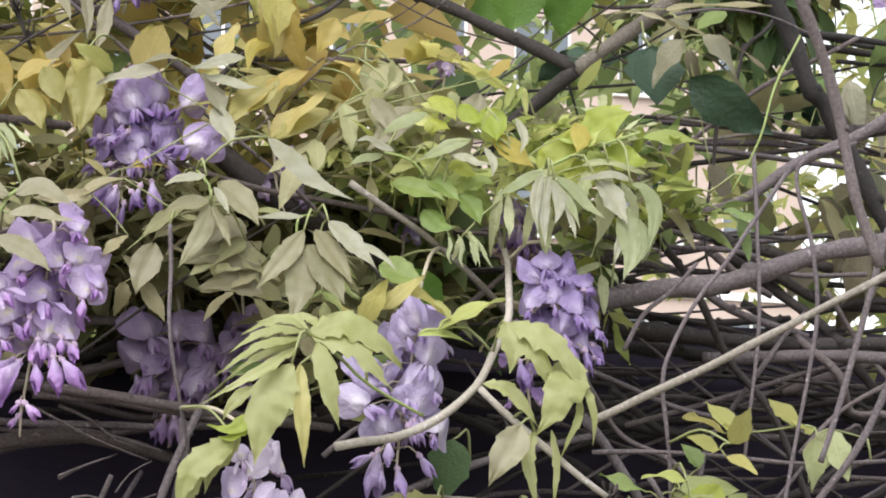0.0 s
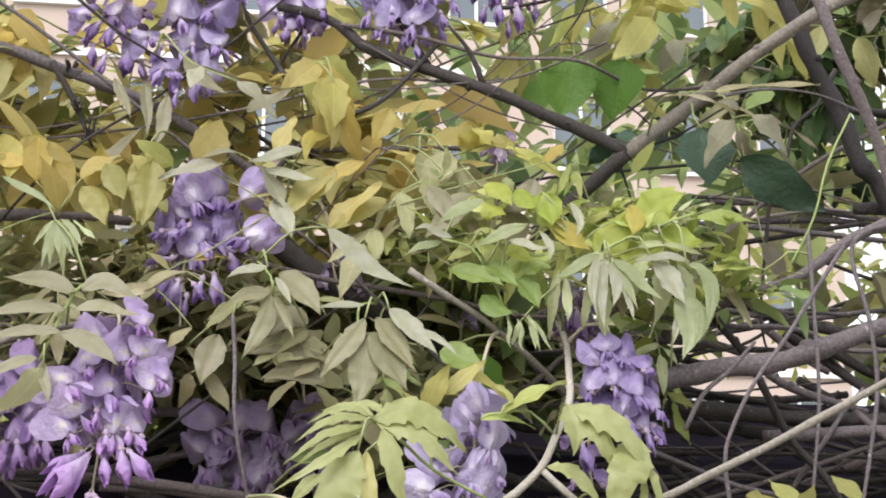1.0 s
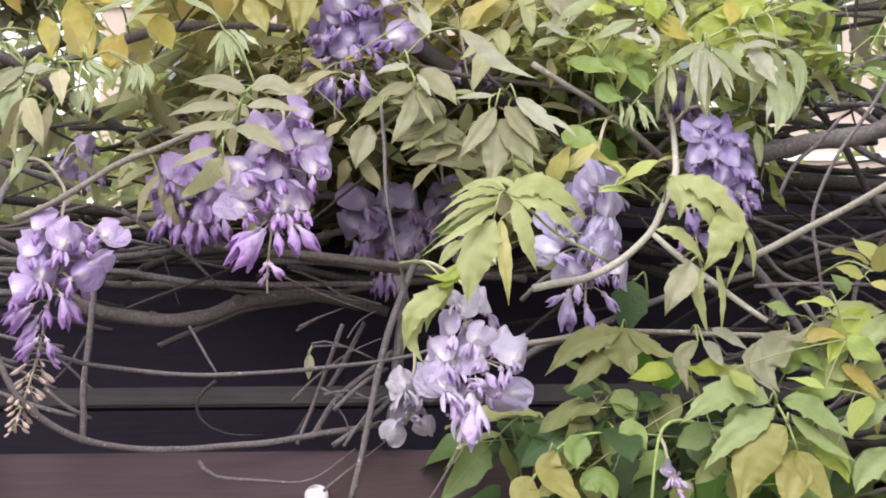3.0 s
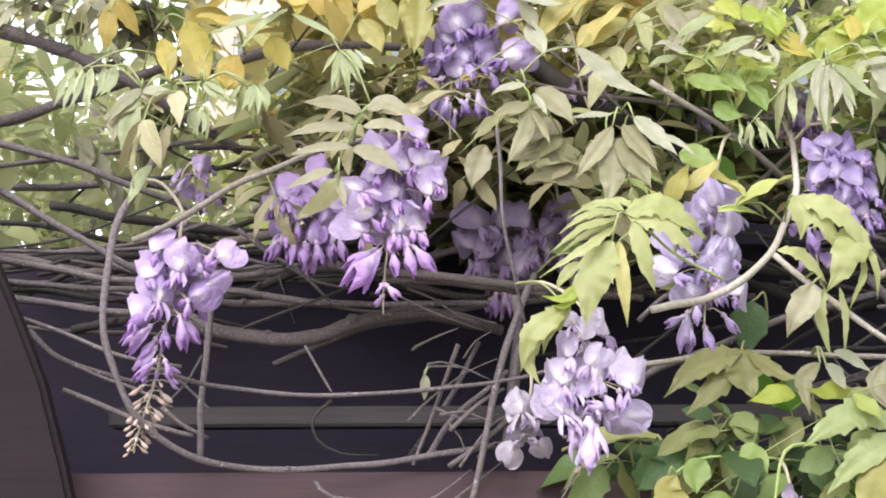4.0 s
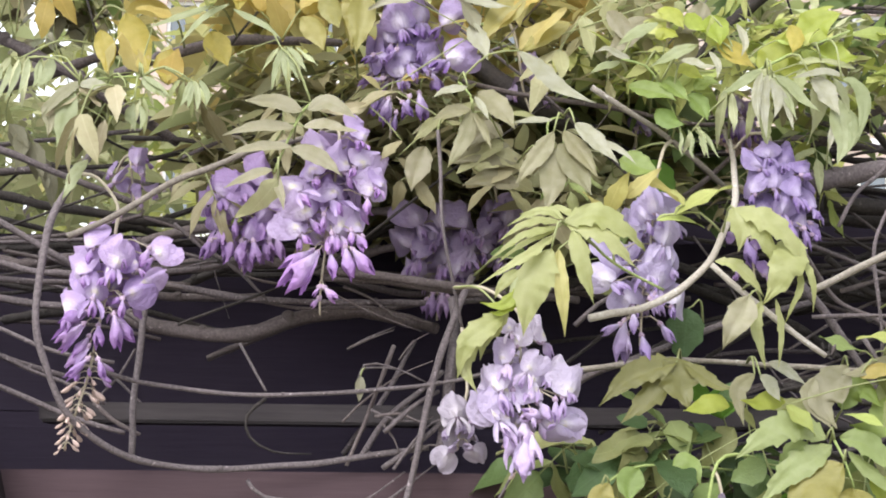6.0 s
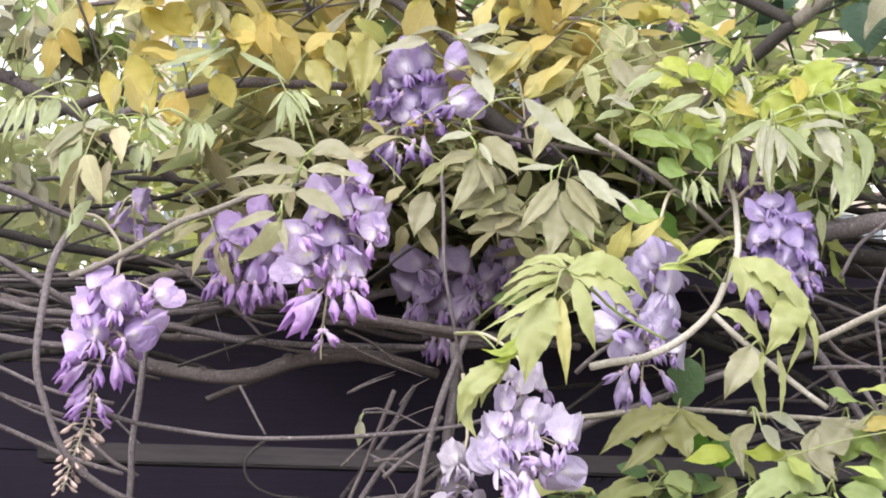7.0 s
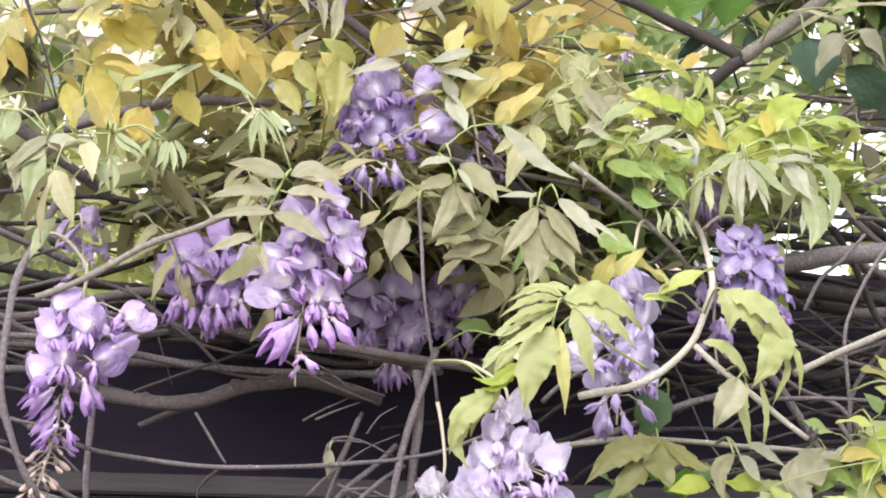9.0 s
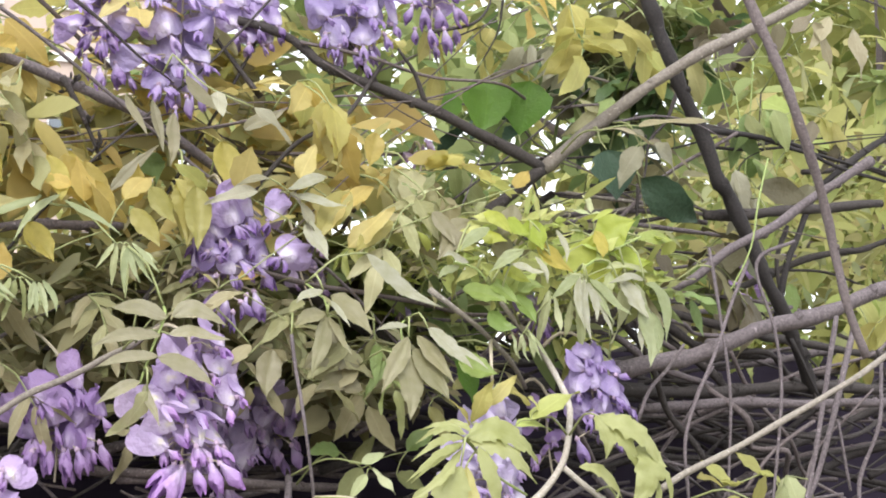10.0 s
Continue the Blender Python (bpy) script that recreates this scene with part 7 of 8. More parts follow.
limp_leaf("greyleaf", [([(0.089, 1.292, 2.005), (0.076, 1.290, 2.002), (0.064, 1.287, 1.996), (0.052, 1.282, 1.991)], 0.0094), ([(0.064, 1.292, 1.990), (0.076, 1.290, 1.988), (0.087, 1.287, 1.984), (0.100, 1.282, 1.981)], 0.0087), ([(0.072, 1.292, 1.971), (0.075, 1.290, 1.961), (0.080, 1.287, 1.951), (0.083, 1.282, 1.940)], 0.0152)], 454)
limp_leaf("taupe", [([(0.006, 1.360, 2.095), (0.016, 1.358, 2.083), (0.027, 1.355, 2.072), (0.039, 1.350, 2.064)], 0.0130), ([(0.052, 1.360, 2.055), (0.061, 1.358, 2.061), (0.073, 1.355, 2.065), (0.085, 1.350, 2.072)], 0.0122), ([(-0.042, 1.360, 2.076), (-0.037, 1.358, 2.064), (-0.032, 1.355, 2.054), (-0.029, 1.350, 2.043)], 0.0077), ([(-0.021, 1.360, 2.074), (-0.019, 1.358, 2.059), (-0.017, 1.355, 2.045), (-0.017, 1.350, 2.031)], 0.0084), ([(-0.004, 1.360, 2.065), (-0.006, 1.358, 2.051), (-0.007, 1.355, 2.037), (-0.012, 1.350, 2.020)], 0.0107), ([(-0.056, 1.360, 2.002), (-0.044, 1.358, 2.015), (-0.034, 1.355, 2.025), (-0.020, 1.350, 2.037)], 0.0099)], 455)
limp_leaf("olive", [([(0.129, 1.250, 1.879), (0.119, 1.248, 1.863), (0.109, 1.245, 1.850), (0.100, 1.240, 1.837)], 0.0143), ([(0.126, 1.250, 1.868), (0.128, 1.248, 1.855), (0.127, 1.245, 1.837), (0.122, 1.240, 1.818)], 0.0205), ([(0.132, 1.250, 1.870), (0.140, 1.248, 1.861), (0.147, 1.245, 1.848), (0.155, 1.240, 1.831)], 0.0214), ([(0.136, 1.250, 1.880), (0.144, 1.248, 1.869), (0.152, 1.245, 1.858), (0.160, 1.240, 1.843)], 0.0143)], 411)
limp_leaf("greyleaf", [([(0.144, 1.247, 1.885), (0.154, 1.245, 1.877), (0.162, 1.242, 1.868), (0.174, 1.237, 1.854)], 0.0142), ([(0.128, 1.247, 1.887), (0.115, 1.245, 1.887), (0.107, 1.242, 1.885), (0.097, 1.237, 1.882)], 0.0053), ([(0.162, 1.247, 1.872), (0.170, 1.245, 1.869), (0.180, 1.242, 1.862), (0.186, 1.237, 1.854)], 0.0053)], 412)
limp_leaf("greyleaf", [([(0.105, 1.262, 1.942), (0.121, 1.260, 1.928), (0.137, 1.257, 1.913), (0.160, 1.252, 1.901)], 0.0145)], 413)
limp_leaf("greyleaf", [([(0.067, 1.258, 1.913), (0.057, 1.256, 1.911), (0.048, 1.253, 1.908), (0.041, 1.248, 1.902)], 0.0069), ([(0.072, 1.258, 1.906), (0.076, 1.256, 1.900), (0.079, 1.253, 1.894), (0.082, 1.248, 1.886)], 0.0054)], 414)
limp_leaf("olive", [([(0.070, 1.262, 1.897), (0.066, 1.260, 1.878), (0.059, 1.257, 1.864), (0.052, 1.252, 1.851)], 0.0126), ([(0.069, 1.262, 1.897), (0.059, 1.260, 1.896), (0.050, 1.257, 1.892), (0.041, 1.252, 1.886)], 0.0117), ([(0.072, 1.262, 1.895), (0.078, 1.260, 1.884), (0.081, 1.257, 1.875), (0.084, 1.252, 1.866)], 0.0063), ([(0.074, 1.262, 1.910), (0.085, 1.260, 1.903), (0.094, 1.257, 1.893), (0.101, 1.252, 1.881)], 0.0189)], 415)
limp_leaf("taupe", [([(0.106, 1.285, 1.863), (0.087, 1.283, 1.870), (0.070, 1.280, 1.867), (0.055, 1.275, 1.859)], 0.0248), ([(0.107, 1.285, 1.845), (0.091, 1.283, 1.851), (0.078, 1.280, 1.849), (0.064, 1.275, 1.843)], 0.0174), ([(0.037, 1.285, 1.874), (0.033, 1.283, 1.861), (0.029, 1.280, 1.850), (0.027, 1.275, 1.838)], 0.0193), ([(0.095, 1.285, 1.883), (0.085, 1.283, 1.887), (0.076, 1.280, 1.882), (0.068, 1.275, 1.870)], 0.0183)], 416)
limp_leaf("lime", [([(0.285, 1.275, 1.934), (0.294, 1.273, 1.943), (0.302, 1.270, 1.954), (0.307, 1.265, 1.965)], 0.0246), ([(0.298, 1.275, 1.943), (0.311, 1.273, 1.936), (0.322, 1.270, 1.934), (0.333, 1.265, 1.941)], 0.0218), ([(0.330, 1.275, 1.953), (0.340, 1.273, 1.947), (0.348, 1.270, 1.943), (0.357, 1.265, 1.943)], 0.0246), ([(0.315, 1.275, 1.960), (0.324, 1.273, 1.966), (0.332, 1.270, 1.972), (0.346, 1.265, 1.977)], 0.0282)], 417)
limp_leaf("lime", [([(0.248, 1.268, 1.974), (0.250, 1.266, 1.966), (0.252, 1.263, 1.958), (0.253, 1.258, 1.948)], 0.0217), ([(0.208, 1.268, 1.977), (0.214, 1.266, 1.976), (0.220, 1.263, 1.972), (0.226, 1.258, 1.960)], 0.0154), ([(0.230, 1.268, 1.975), (0.234, 1.266, 1.970), (0.238, 1.263, 1.964), (0.242, 1.258, 1.960)], 0.0154), ([(0.207, 1.268, 1.955), (0.212, 1.266, 1.959), (0.216, 1.263, 1.958), (0.222, 1.258, 1.954)], 0.0136), ([(0.222, 1.268, 1.930), (0.228, 1.266, 1.932), (0.234, 1.263, 1.927), (0.240, 1.258, 1.923)], 0.0118)], 418)
limp_leaf("gold", [([(0.252, 1.266, 1.953), (0.262, 1.264, 1.947), (0.269, 1.261, 1.939), (0.278, 1.256, 1.931)], 0.0181), ([(0.307, 1.266, 1.967), (0.310, 1.264, 1.960), (0.310, 1.261, 1.953), (0.306, 1.256, 1.943)], 0.0136)], 419)
limp_leaf("leafgreen", [([(0.207, 1.268, 1.923), (0.216, 1.266, 1.920), (0.223, 1.263, 1.913), (0.230, 1.258, 1.905)], 0.0145), ([(0.186, 1.268, 1.918), (0.199, 1.266, 1.916), (0.211, 1.263, 1.912), (0.220, 1.258, 1.906)], 0.0163), ([(0.230, 1.268, 1.913), (0.236, 1.266, 1.908), (0.240, 1.263, 1.901), (0.243, 1.258, 1.891)], 0.0154), ([(0.235, 1.268, 1.917), (0.240, 1.266, 1.921), (0.246, 1.263, 1.922), (0.252, 1.258, 1.919)], 0.0118), ([(0.179, 1.268, 1.863), (0.189, 1.266, 1.860), (0.197, 1.263, 1.856), (0.207, 1.258, 1.853)], 0.0217), ([(0.207, 1.268, 1.902), (0.213, 1.266, 1.895), (0.218, 1.263, 1.890), (0.226, 1.258, 1.888)], 0.0163)], 420)
limp_leaf("greyleaf", [([(0.287, 1.255, 1.926), (0.284, 1.253, 1.910), (0.283, 1.250, 1.894), (0.283, 1.245, 1.875)], 0.0078), ([(0.283, 1.255, 1.927), (0.279, 1.253, 1.916), (0.277, 1.250, 1.903), (0.278, 1.245, 1.885)], 0.0071), ([(0.289, 1.255, 1.923), (0.293, 1.253, 1.913), (0.293, 1.250, 1.902), (0.289, 1.245, 1.891)], 0.0078), ([(0.295, 1.255, 1.918), (0.300, 1.253, 1.904), (0.302, 1.250, 1.893), (0.303, 1.245, 1.882)], 0.0058)], 421)
limp_leaf("pale", [([(0.291, 1.257, 1.924), (0.299, 1.255, 1.913), (0.303, 1.252, 1.902), (0.306, 1.247, 1.890)], 0.0072), ([(0.293, 1.257, 1.926), (0.304, 1.255, 1.918), (0.312, 1.252, 1.907), (0.323, 1.247, 1.897)], 0.0094), ([(0.284, 1.257, 1.929), (0.274, 1.255, 1.924), (0.263, 1.252, 1.916), (0.250, 1.247, 1.908)], 0.0079)], 422)
limp_leaf("greyleaf", [([(0.319, 1.255, 1.924), (0.327, 1.253, 1.917), (0.332, 1.250, 1.906), (0.337, 1.245, 1.894)], 0.0165), ([(0.344, 1.255, 1.926), (0.330, 1.253, 1.929), (0.317, 1.250, 1.926), (0.302, 1.245, 1.921)], 0.0065), ([(0.334, 1.255, 1.901), (0.336, 1.253, 1.889), (0.332, 1.250, 1.879), (0.328, 1.245, 1.867)], 0.0072)], 423)
limp_leaf("pale", [([(0.341, 1.252, 1.923), (0.351, 1.250, 1.919), (0.356, 1.247, 1.903), (0.350, 1.242, 1.875)], 0.0109), ([(0.336, 1.252, 1.909), (0.339, 1.250, 1.891), (0.340, 1.247, 1.874), (0.333, 1.242, 1.856)], 0.0167), ([(0.346, 1.252, 1.900), (0.349, 1.250, 1.890), (0.347, 1.247, 1.878), (0.341, 1.242, 1.865)], 0.0090)], 424)
limp_leaf("pale", [([(0.236, 1.258, 1.948), (0.223, 1.256, 1.943), (0.212, 1.253, 1.936), (0.199, 1.248, 1.928)], 0.0094), ([(0.179, 1.258, 1.934), (0.172, 1.256, 1.932), (0.164, 1.253, 1.929), (0.155, 1.248, 1.922)], 0.0065), ([(0.207, 1.258, 1.964), (0.196, 1.256, 1.959), (0.185, 1.253, 1.952), (0.175, 1.248, 1.943)], 0.0094)], 425)
limp_leaf("greyleaf", [([(0.223, 1.256, 1.936), (0.233, 1.254, 1.934), (0.240, 1.251, 1.930), (0.249, 1.246, 1.929)], 0.0067), ([(0.186, 1.256, 1.936), (0.176, 1.254, 1.939), (0.168, 1.251, 1.942), (0.159, 1.246, 1.938)], 0.0067), ([(0.244, 1.256, 1.943), (0.248, 1.254, 1.937), (0.250, 1.251, 1.930), (0.248, 1.246, 1.920)], 0.0054), ([(0.265, 1.256, 1.964), (0.269, 1.254, 1.955), (0.270, 1.251, 1.947), (0.266, 1.246, 1.937)], 0.0061)], 426)
limp_leaf("pale", [([(0.223, 1.262, 1.884), (0.224, 1.260, 1.877), (0.222, 1.257, 1.870), (0.223, 1.252, 1.863)], 0.0025), ([(0.229, 1.262, 1.885), (0.232, 1.260, 1.877), (0.230, 1.257, 1.868), (0.231, 1.252, 1.861)], 0.0027), ([(0.233, 1.262, 1.886), (0.239, 1.260, 1.880), (0.241, 1.257, 1.871), (0.242, 1.252, 1.862)], 0.0027), ([(0.237, 1.262, 1.884), (0.244, 1.260, 1.877), (0.247, 1.257, 1.869), (0.250, 1.252, 1.862)], 0.0027)], 427)
limp_leaf("taupe", [([(0.208, 1.285, 1.974), (0.194, 1.283, 1.967), (0.184, 1.280, 1.956), (0.170, 1.275, 1.941)], 0.0193), ([(0.225, 1.285, 1.967), (0.232, 1.283, 1.958), (0.231, 1.280, 1.948), (0.225, 1.275, 1.936)], 0.0202), ([(0.246, 1.285, 1.989), (0.242, 1.283, 1.978), (0.233, 1.280, 1.968), (0.222, 1.275, 1.960)], 0.0183), ([(0.173, 1.285, 1.980), (0.181, 1.283, 1.973), (0.184, 1.280, 1.965), (0.186, 1.275, 1.953)], 0.0165)], 428)
limp_leaf("celery", [([(0.127, 1.168, 1.799), (0.148, 1.164, 1.804), (0.168, 1.162, 1.793), (0.182, 1.168, 1.780)], 0.0194), ([(0.129, 1.168, 1.797), (0.149, 1.160, 1.792), (0.164, 1.158, 1.779), (0.176, 1.162, 1.766)], 0.0145), ([(0.131, 1.168, 1.800), (0.146, 1.180, 1.802), (0.164, 1.186, 1.801), (0.177, 1.188, 1.795)], 0.0134), ([(0.125, 1.168, 1.801), (0.114, 1.168, 1.806), (0.101, 1.170, 1.803), (0.089, 1.170, 1.796)], 0.0055), ([(0.125, 1.168, 1.799), (0.109, 1.162, 1.799), (0.096, 1.160, 1.794), (0.082, 1.164, 1.784)], 0.0064)], 301, 0.75)
limp_leaf("celery", [([(0.124, 1.168, 1.796), (0.107, 1.158, 1.791), (0.094, 1.156, 1.785), (0.075, 1.160, 1.770)], 0.0058), ([(0.123, 1.168, 1.794), (0.106, 1.164, 1.787), (0.093, 1.164, 1.779), (0.082, 1.166, 1.770)], 0.0047), ([(0.122, 1.168, 1.791), (0.105, 1.156, 1.777), (0.090, 1.152, 1.767), (0.069, 1.156, 1.754)], 0.0069), ([(0.127, 1.168, 1.801), (0.120, 1.174, 1.807), (0.111, 1.178, 1.809), (0.098, 1.180, 1.806)], 0.0052), ([(0.133, 1.168, 1.802), (0.128, 1.178, 1.809), (0.121, 1.180, 1.810), (0.107, 1.182, 1.806)], 0.0062)], 1301, 0.75)
limp_leaf("celery", [([(0.118, 1.162, 1.780), (0.109, 1.158, 1.764), (0.103, 1.156, 1.749), (0.099, 1.160, 1.721)], 0.0259), ([(0.132, 1.162, 1.793), (0.136, 1.156, 1.779), (0.140, 1.154, 1.760), (0.146, 1.158, 1.742)], 0.0133), ([(0.097, 1.172, 1.767), (0.091, 1.170, 1.762), (0.084, 1.170, 1.754), (0.081, 1.172, 1.747)], 0.0081)], 302, 0.45)
limp_leaf("goldgreen", [([(0.123, 1.164, 1.780), (0.123, 1.160, 1.764), (0.125, 1.158, 1.745), (0.127, 1.162, 1.721)], 0.0104)], 309)
limp_leaf("lime", [([(0.109, 1.205, 1.759), (0.099, 1.201, 1.754), (0.087, 1.199, 1.746), (0.073, 1.201, 1.748)], 0.0100), ([(0.103, 1.205, 1.753), (0.093, 1.201, 1.747), (0.086, 1.201, 1.741), (0.080, 1.205, 1.742)], 0.0092)], 306, 0.5)
limp_leaf("celery", [([(0.090, 1.205, 1.741), (0.076, 1.201, 1.731), (0.064, 1.199, 1.719), (0.058, 1.203, 1.696)], 0.0177), ([(0.078, 1.205, 1.729), (0.067, 1.205, 1.718), (0.063, 1.205, 1.704), (0.072, 1.205, 1.686)], 0.0131), ([(0.093, 1.205, 1.743), (0.083, 1.209, 1.731), (0.077, 1.209, 1.724), (0.074, 1.211, 1.709)], 0.0115)], 310, 0.45)
limp_leaf("celery", [([(0.246, 1.190, 1.815), (0.249, 1.184, 1.804), (0.250, 1.182, 1.793), (0.248, 1.184, 1.783)], 0.0165), ([(0.248, 1.190, 1.814), (0.264, 1.180, 1.807), (0.281, 1.176, 1.792), (0.292, 1.178, 1.771)], 0.0186), ([(0.257, 1.190, 1.811), (0.263, 1.180, 1.798), (0.269, 1.178, 1.784), (0.273, 1.182, 1.771)], 0.0140), ([(0.289, 1.190, 1.796), (0.281, 1.174, 1.779), (0.273, 1.172, 1.763), (0.263, 1.180, 1.746)], 0.0255), ([(0.292, 1.190, 1.783), (0.295, 1.178, 1.770), (0.298, 1.178, 1.757), (0.298, 1.182, 1.742)], 0.0053), ([(0.292, 1.190, 1.773), (0.289, 1.180, 1.758), (0.283, 1.180, 1.745), (0.279, 1.184, 1.734)], 0.0048)], 303, 0.5)
limp_leaf("celery", [([(0.267, 1.200, 1.752), (0.262, 1.196, 1.736), (0.264, 1.194, 1.721), (0.268, 1.196, 1.704)], 0.0085), ([(0.277, 1.200, 1.753), (0.279, 1.196, 1.737), (0.279, 1.196, 1.721), (0.278, 1.200, 1.706)], 0.0047), ([(0.235, 1.200, 1.779), (0.248, 1.196, 1.776), (0.261, 1.194, 1.763), (0.268, 1.196, 1.754)], 0.0104)], 304, 0.5)
limp_leaf("paletan", [([(0.255, 1.185, 1.753), (0.250, 1.181, 1.742), (0.242, 1.179, 1.730), (0.236, 1.183, 1.716)], 0.0198)], 305)
spray("taupe", [(0.344, 1.300, 2.059, 0.391, 1.299, 2.068, 0.006), (0.381, 1.300, 2.065, 0.454, 1.300, 2.078, 0.008)], 391)
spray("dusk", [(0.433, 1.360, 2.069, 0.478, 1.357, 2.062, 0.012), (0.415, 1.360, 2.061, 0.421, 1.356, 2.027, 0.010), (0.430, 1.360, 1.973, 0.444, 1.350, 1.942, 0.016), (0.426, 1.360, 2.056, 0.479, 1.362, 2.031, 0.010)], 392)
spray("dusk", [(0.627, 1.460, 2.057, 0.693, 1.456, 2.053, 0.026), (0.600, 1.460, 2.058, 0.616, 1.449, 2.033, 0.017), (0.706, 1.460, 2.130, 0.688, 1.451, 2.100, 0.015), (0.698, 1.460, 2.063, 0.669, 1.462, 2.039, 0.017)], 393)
spray("olive", [(0.419, 1.460, 2.135, 0.445, 1.452, 2.124, 0.015), (0.450, 1.460, 2.127, 0.413, 1.454, 2.096, 0.011), (0.430, 1.460, 2.114, 0.464, 1.459, 2.119, 0.009)], 394)
spray("taupe", [(0.666, 1.400, 2.211, 0.690, 1.402, 2.171, 0.016), (0.716, 1.400, 2.210, 0.716, 1.393, 2.159, 0.023), (0.688, 1.400, 2.219, 0.659, 1.394, 2.186, 0.015)], 395)
spray("olivegreen", [(0.479, 1.440, 2.178, 0.492, 1.435, 2.150, 0.024), (0.518, 1.440, 2.182, 0.500, 1.428, 2.144, 0.017), (0.544, 1.440, 2.173, 0.561, 1.442, 2.135, 0.019), (0.672, 1.440, 2.189, 0.683, 1.428, 2.152, 0.019)], 396)
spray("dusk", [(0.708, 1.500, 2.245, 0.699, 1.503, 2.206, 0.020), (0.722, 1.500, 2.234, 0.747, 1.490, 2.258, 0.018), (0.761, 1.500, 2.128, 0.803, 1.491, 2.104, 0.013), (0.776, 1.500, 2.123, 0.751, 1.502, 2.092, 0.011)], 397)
spray("leafgreen", [(0.199, 1.245, 1.658, 0.168, 1.244, 1.652, 0.021), (0.235, 1.245, 1.658, 0.198, 1.245, 1.666, 0.021), (0.256, 1.245, 1.667, 0.234, 1.242, 1.641, 0.021), (0.246, 1.245, 1.627, 0.219, 1.241, 1.610, 0.022), (0.211, 1.245, 1.671, 0.221, 1.235, 1.650, 0.018)], 391)
spray("leafgreen", [(0.305, 1.225, 1.680, 0.276, 1.227, 1.684, 0.017), (0.303, 1.225, 1.656, 0.280, 1.221, 1.639, 0.019), (0.374, 1.225, 1.703, 0.344, 1.214, 1.681, 0.021), (0.399, 1.225, 1.687, 0.369, 1.216, 1.668, 0.021), (0.391, 1.225, 1.704, 0.412, 1.227, 1.712, 0.019)], 392)
spray("olivegreen", [(0.172, 1.235, 1.614, 0.153, 1.227, 1.597, 0.018), (0.187, 1.235, 1.615, 0.194, 1.229, 1.591, 0.020), (0.269, 1.235, 1.666, 0.254, 1.234, 1.690, 0.017), (0.287, 1.235, 1.610, 0.303, 1.237, 1.590, 0.020), (0.259, 1.235, 1.606, 0.245, 1.228, 1.587, 0.020)], 393)
spray("lime", [(0.362, 1.205, 1.726, 0.336, 1.199, 1.733, 0.013), (0.368, 1.205, 1.702, 0.390, 1.200, 1.685, 0.017), (0.284, 1.205, 1.681, 0.300, 1.193, 1.662, 0.015), (0.351, 1.205, 1.667, 0.328, 1.207, 1.679, 0.015), (0.382, 1.205, 1.662, 0.362, 1.193, 1.638, 0.018)], 394)
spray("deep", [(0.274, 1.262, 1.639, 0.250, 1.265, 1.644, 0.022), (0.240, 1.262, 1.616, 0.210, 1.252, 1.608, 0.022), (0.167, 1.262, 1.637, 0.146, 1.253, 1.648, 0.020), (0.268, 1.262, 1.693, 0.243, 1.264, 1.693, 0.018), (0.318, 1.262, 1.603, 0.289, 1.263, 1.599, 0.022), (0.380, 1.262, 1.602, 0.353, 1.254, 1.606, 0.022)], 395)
spray("teal", [(0.411, 1.345, 2.032, 0.463, 1.341, 1.986, 0.036)], 381)
spray("greyleaf", [(0.402, 1.330, 2.056, 0.376, 1.330, 2.026, 0.020), (0.416, 1.330, 2.059, 0.448, 1.331, 2.039, 0.017), (0.407, 1.330, 2.064, 0.395, 1.323, 2.071, 0.007)], 383)
spray("lime", [(0.212, 1.225, 1.815, 0.247, 1.219, 1.839, 0.019), (0.199, 1.225, 1.811, 0.231, 1.226, 1.819, 0.014), (0.219, 1.225, 1.822, 0.210, 1.218, 1.833, 0.009)], 307)
spray("yellow", [(0.163, 1.225, 1.814, 0.176, 1.217, 1.844, 0.013), (0.161, 1.225, 1.812, 0.151, 1.221, 1.831, 0.010), (0.187, 1.225, 1.842, 0.220, 1.228, 1.833, 0.010), (0.177, 1.225, 1.826, 0.198, 1.215, 1.847, 0.011)], 308)
spray("olive", [(-0.069, 1.250, 1.841, -0.085, 1.240, 1.809, 0.018)], 316)
spray("olive", [(0.095, 1.285, 1.879, 0.061, 1.273, 1.855, 0.016), (0.087, 1.285, 1.870, 0.116, 1.278, 1.859, 0.015), (0.104, 1.285, 1.860, 0.070, 1.282, 1.842, 0.015), (0.016, 1.285, 1.915, -0.022, 1.281, 1.909, 0.010), (-0.005, 1.285, 1.904, -0.039, 1.284, 1.897, 0.010), (0.020, 1.285, 1.878, 0.003, 1.281, 1.864, 0.012)], 318)
spray("olive", [(0.054, 1.290, 1.899, 0.028, 1.279, 1.884, 0.011), (0.049, 1.290, 1.893, 0.083, 1.282, 1.889, 0.011), (0.016, 1.290, 1.866, 0.037, 1.292, 1.854, 0.014), (0.029, 1.290, 1.850, 0.045, 1.284, 1.825, 0.012), (0.020, 1.290, 1.849, 0.016, 1.290, 1.828, 0.011)], 319)
spray("gold", [(-0.178, 1.310, 1.932, -0.191, 1.309, 1.971, 0.022), (-0.156, 1.310, 1.923, -0.152, 1.308, 1.950, 0.020), (-0.201, 1.310, 1.928, -0.204, 1.303, 1.957, 0.017), (-0.168, 1.310, 1.972, -0.129, 1.313, 1.985, 0.017), (-0.155, 1.310, 1.974, -0.177, 1.305, 1.987, 0.015)], 331)
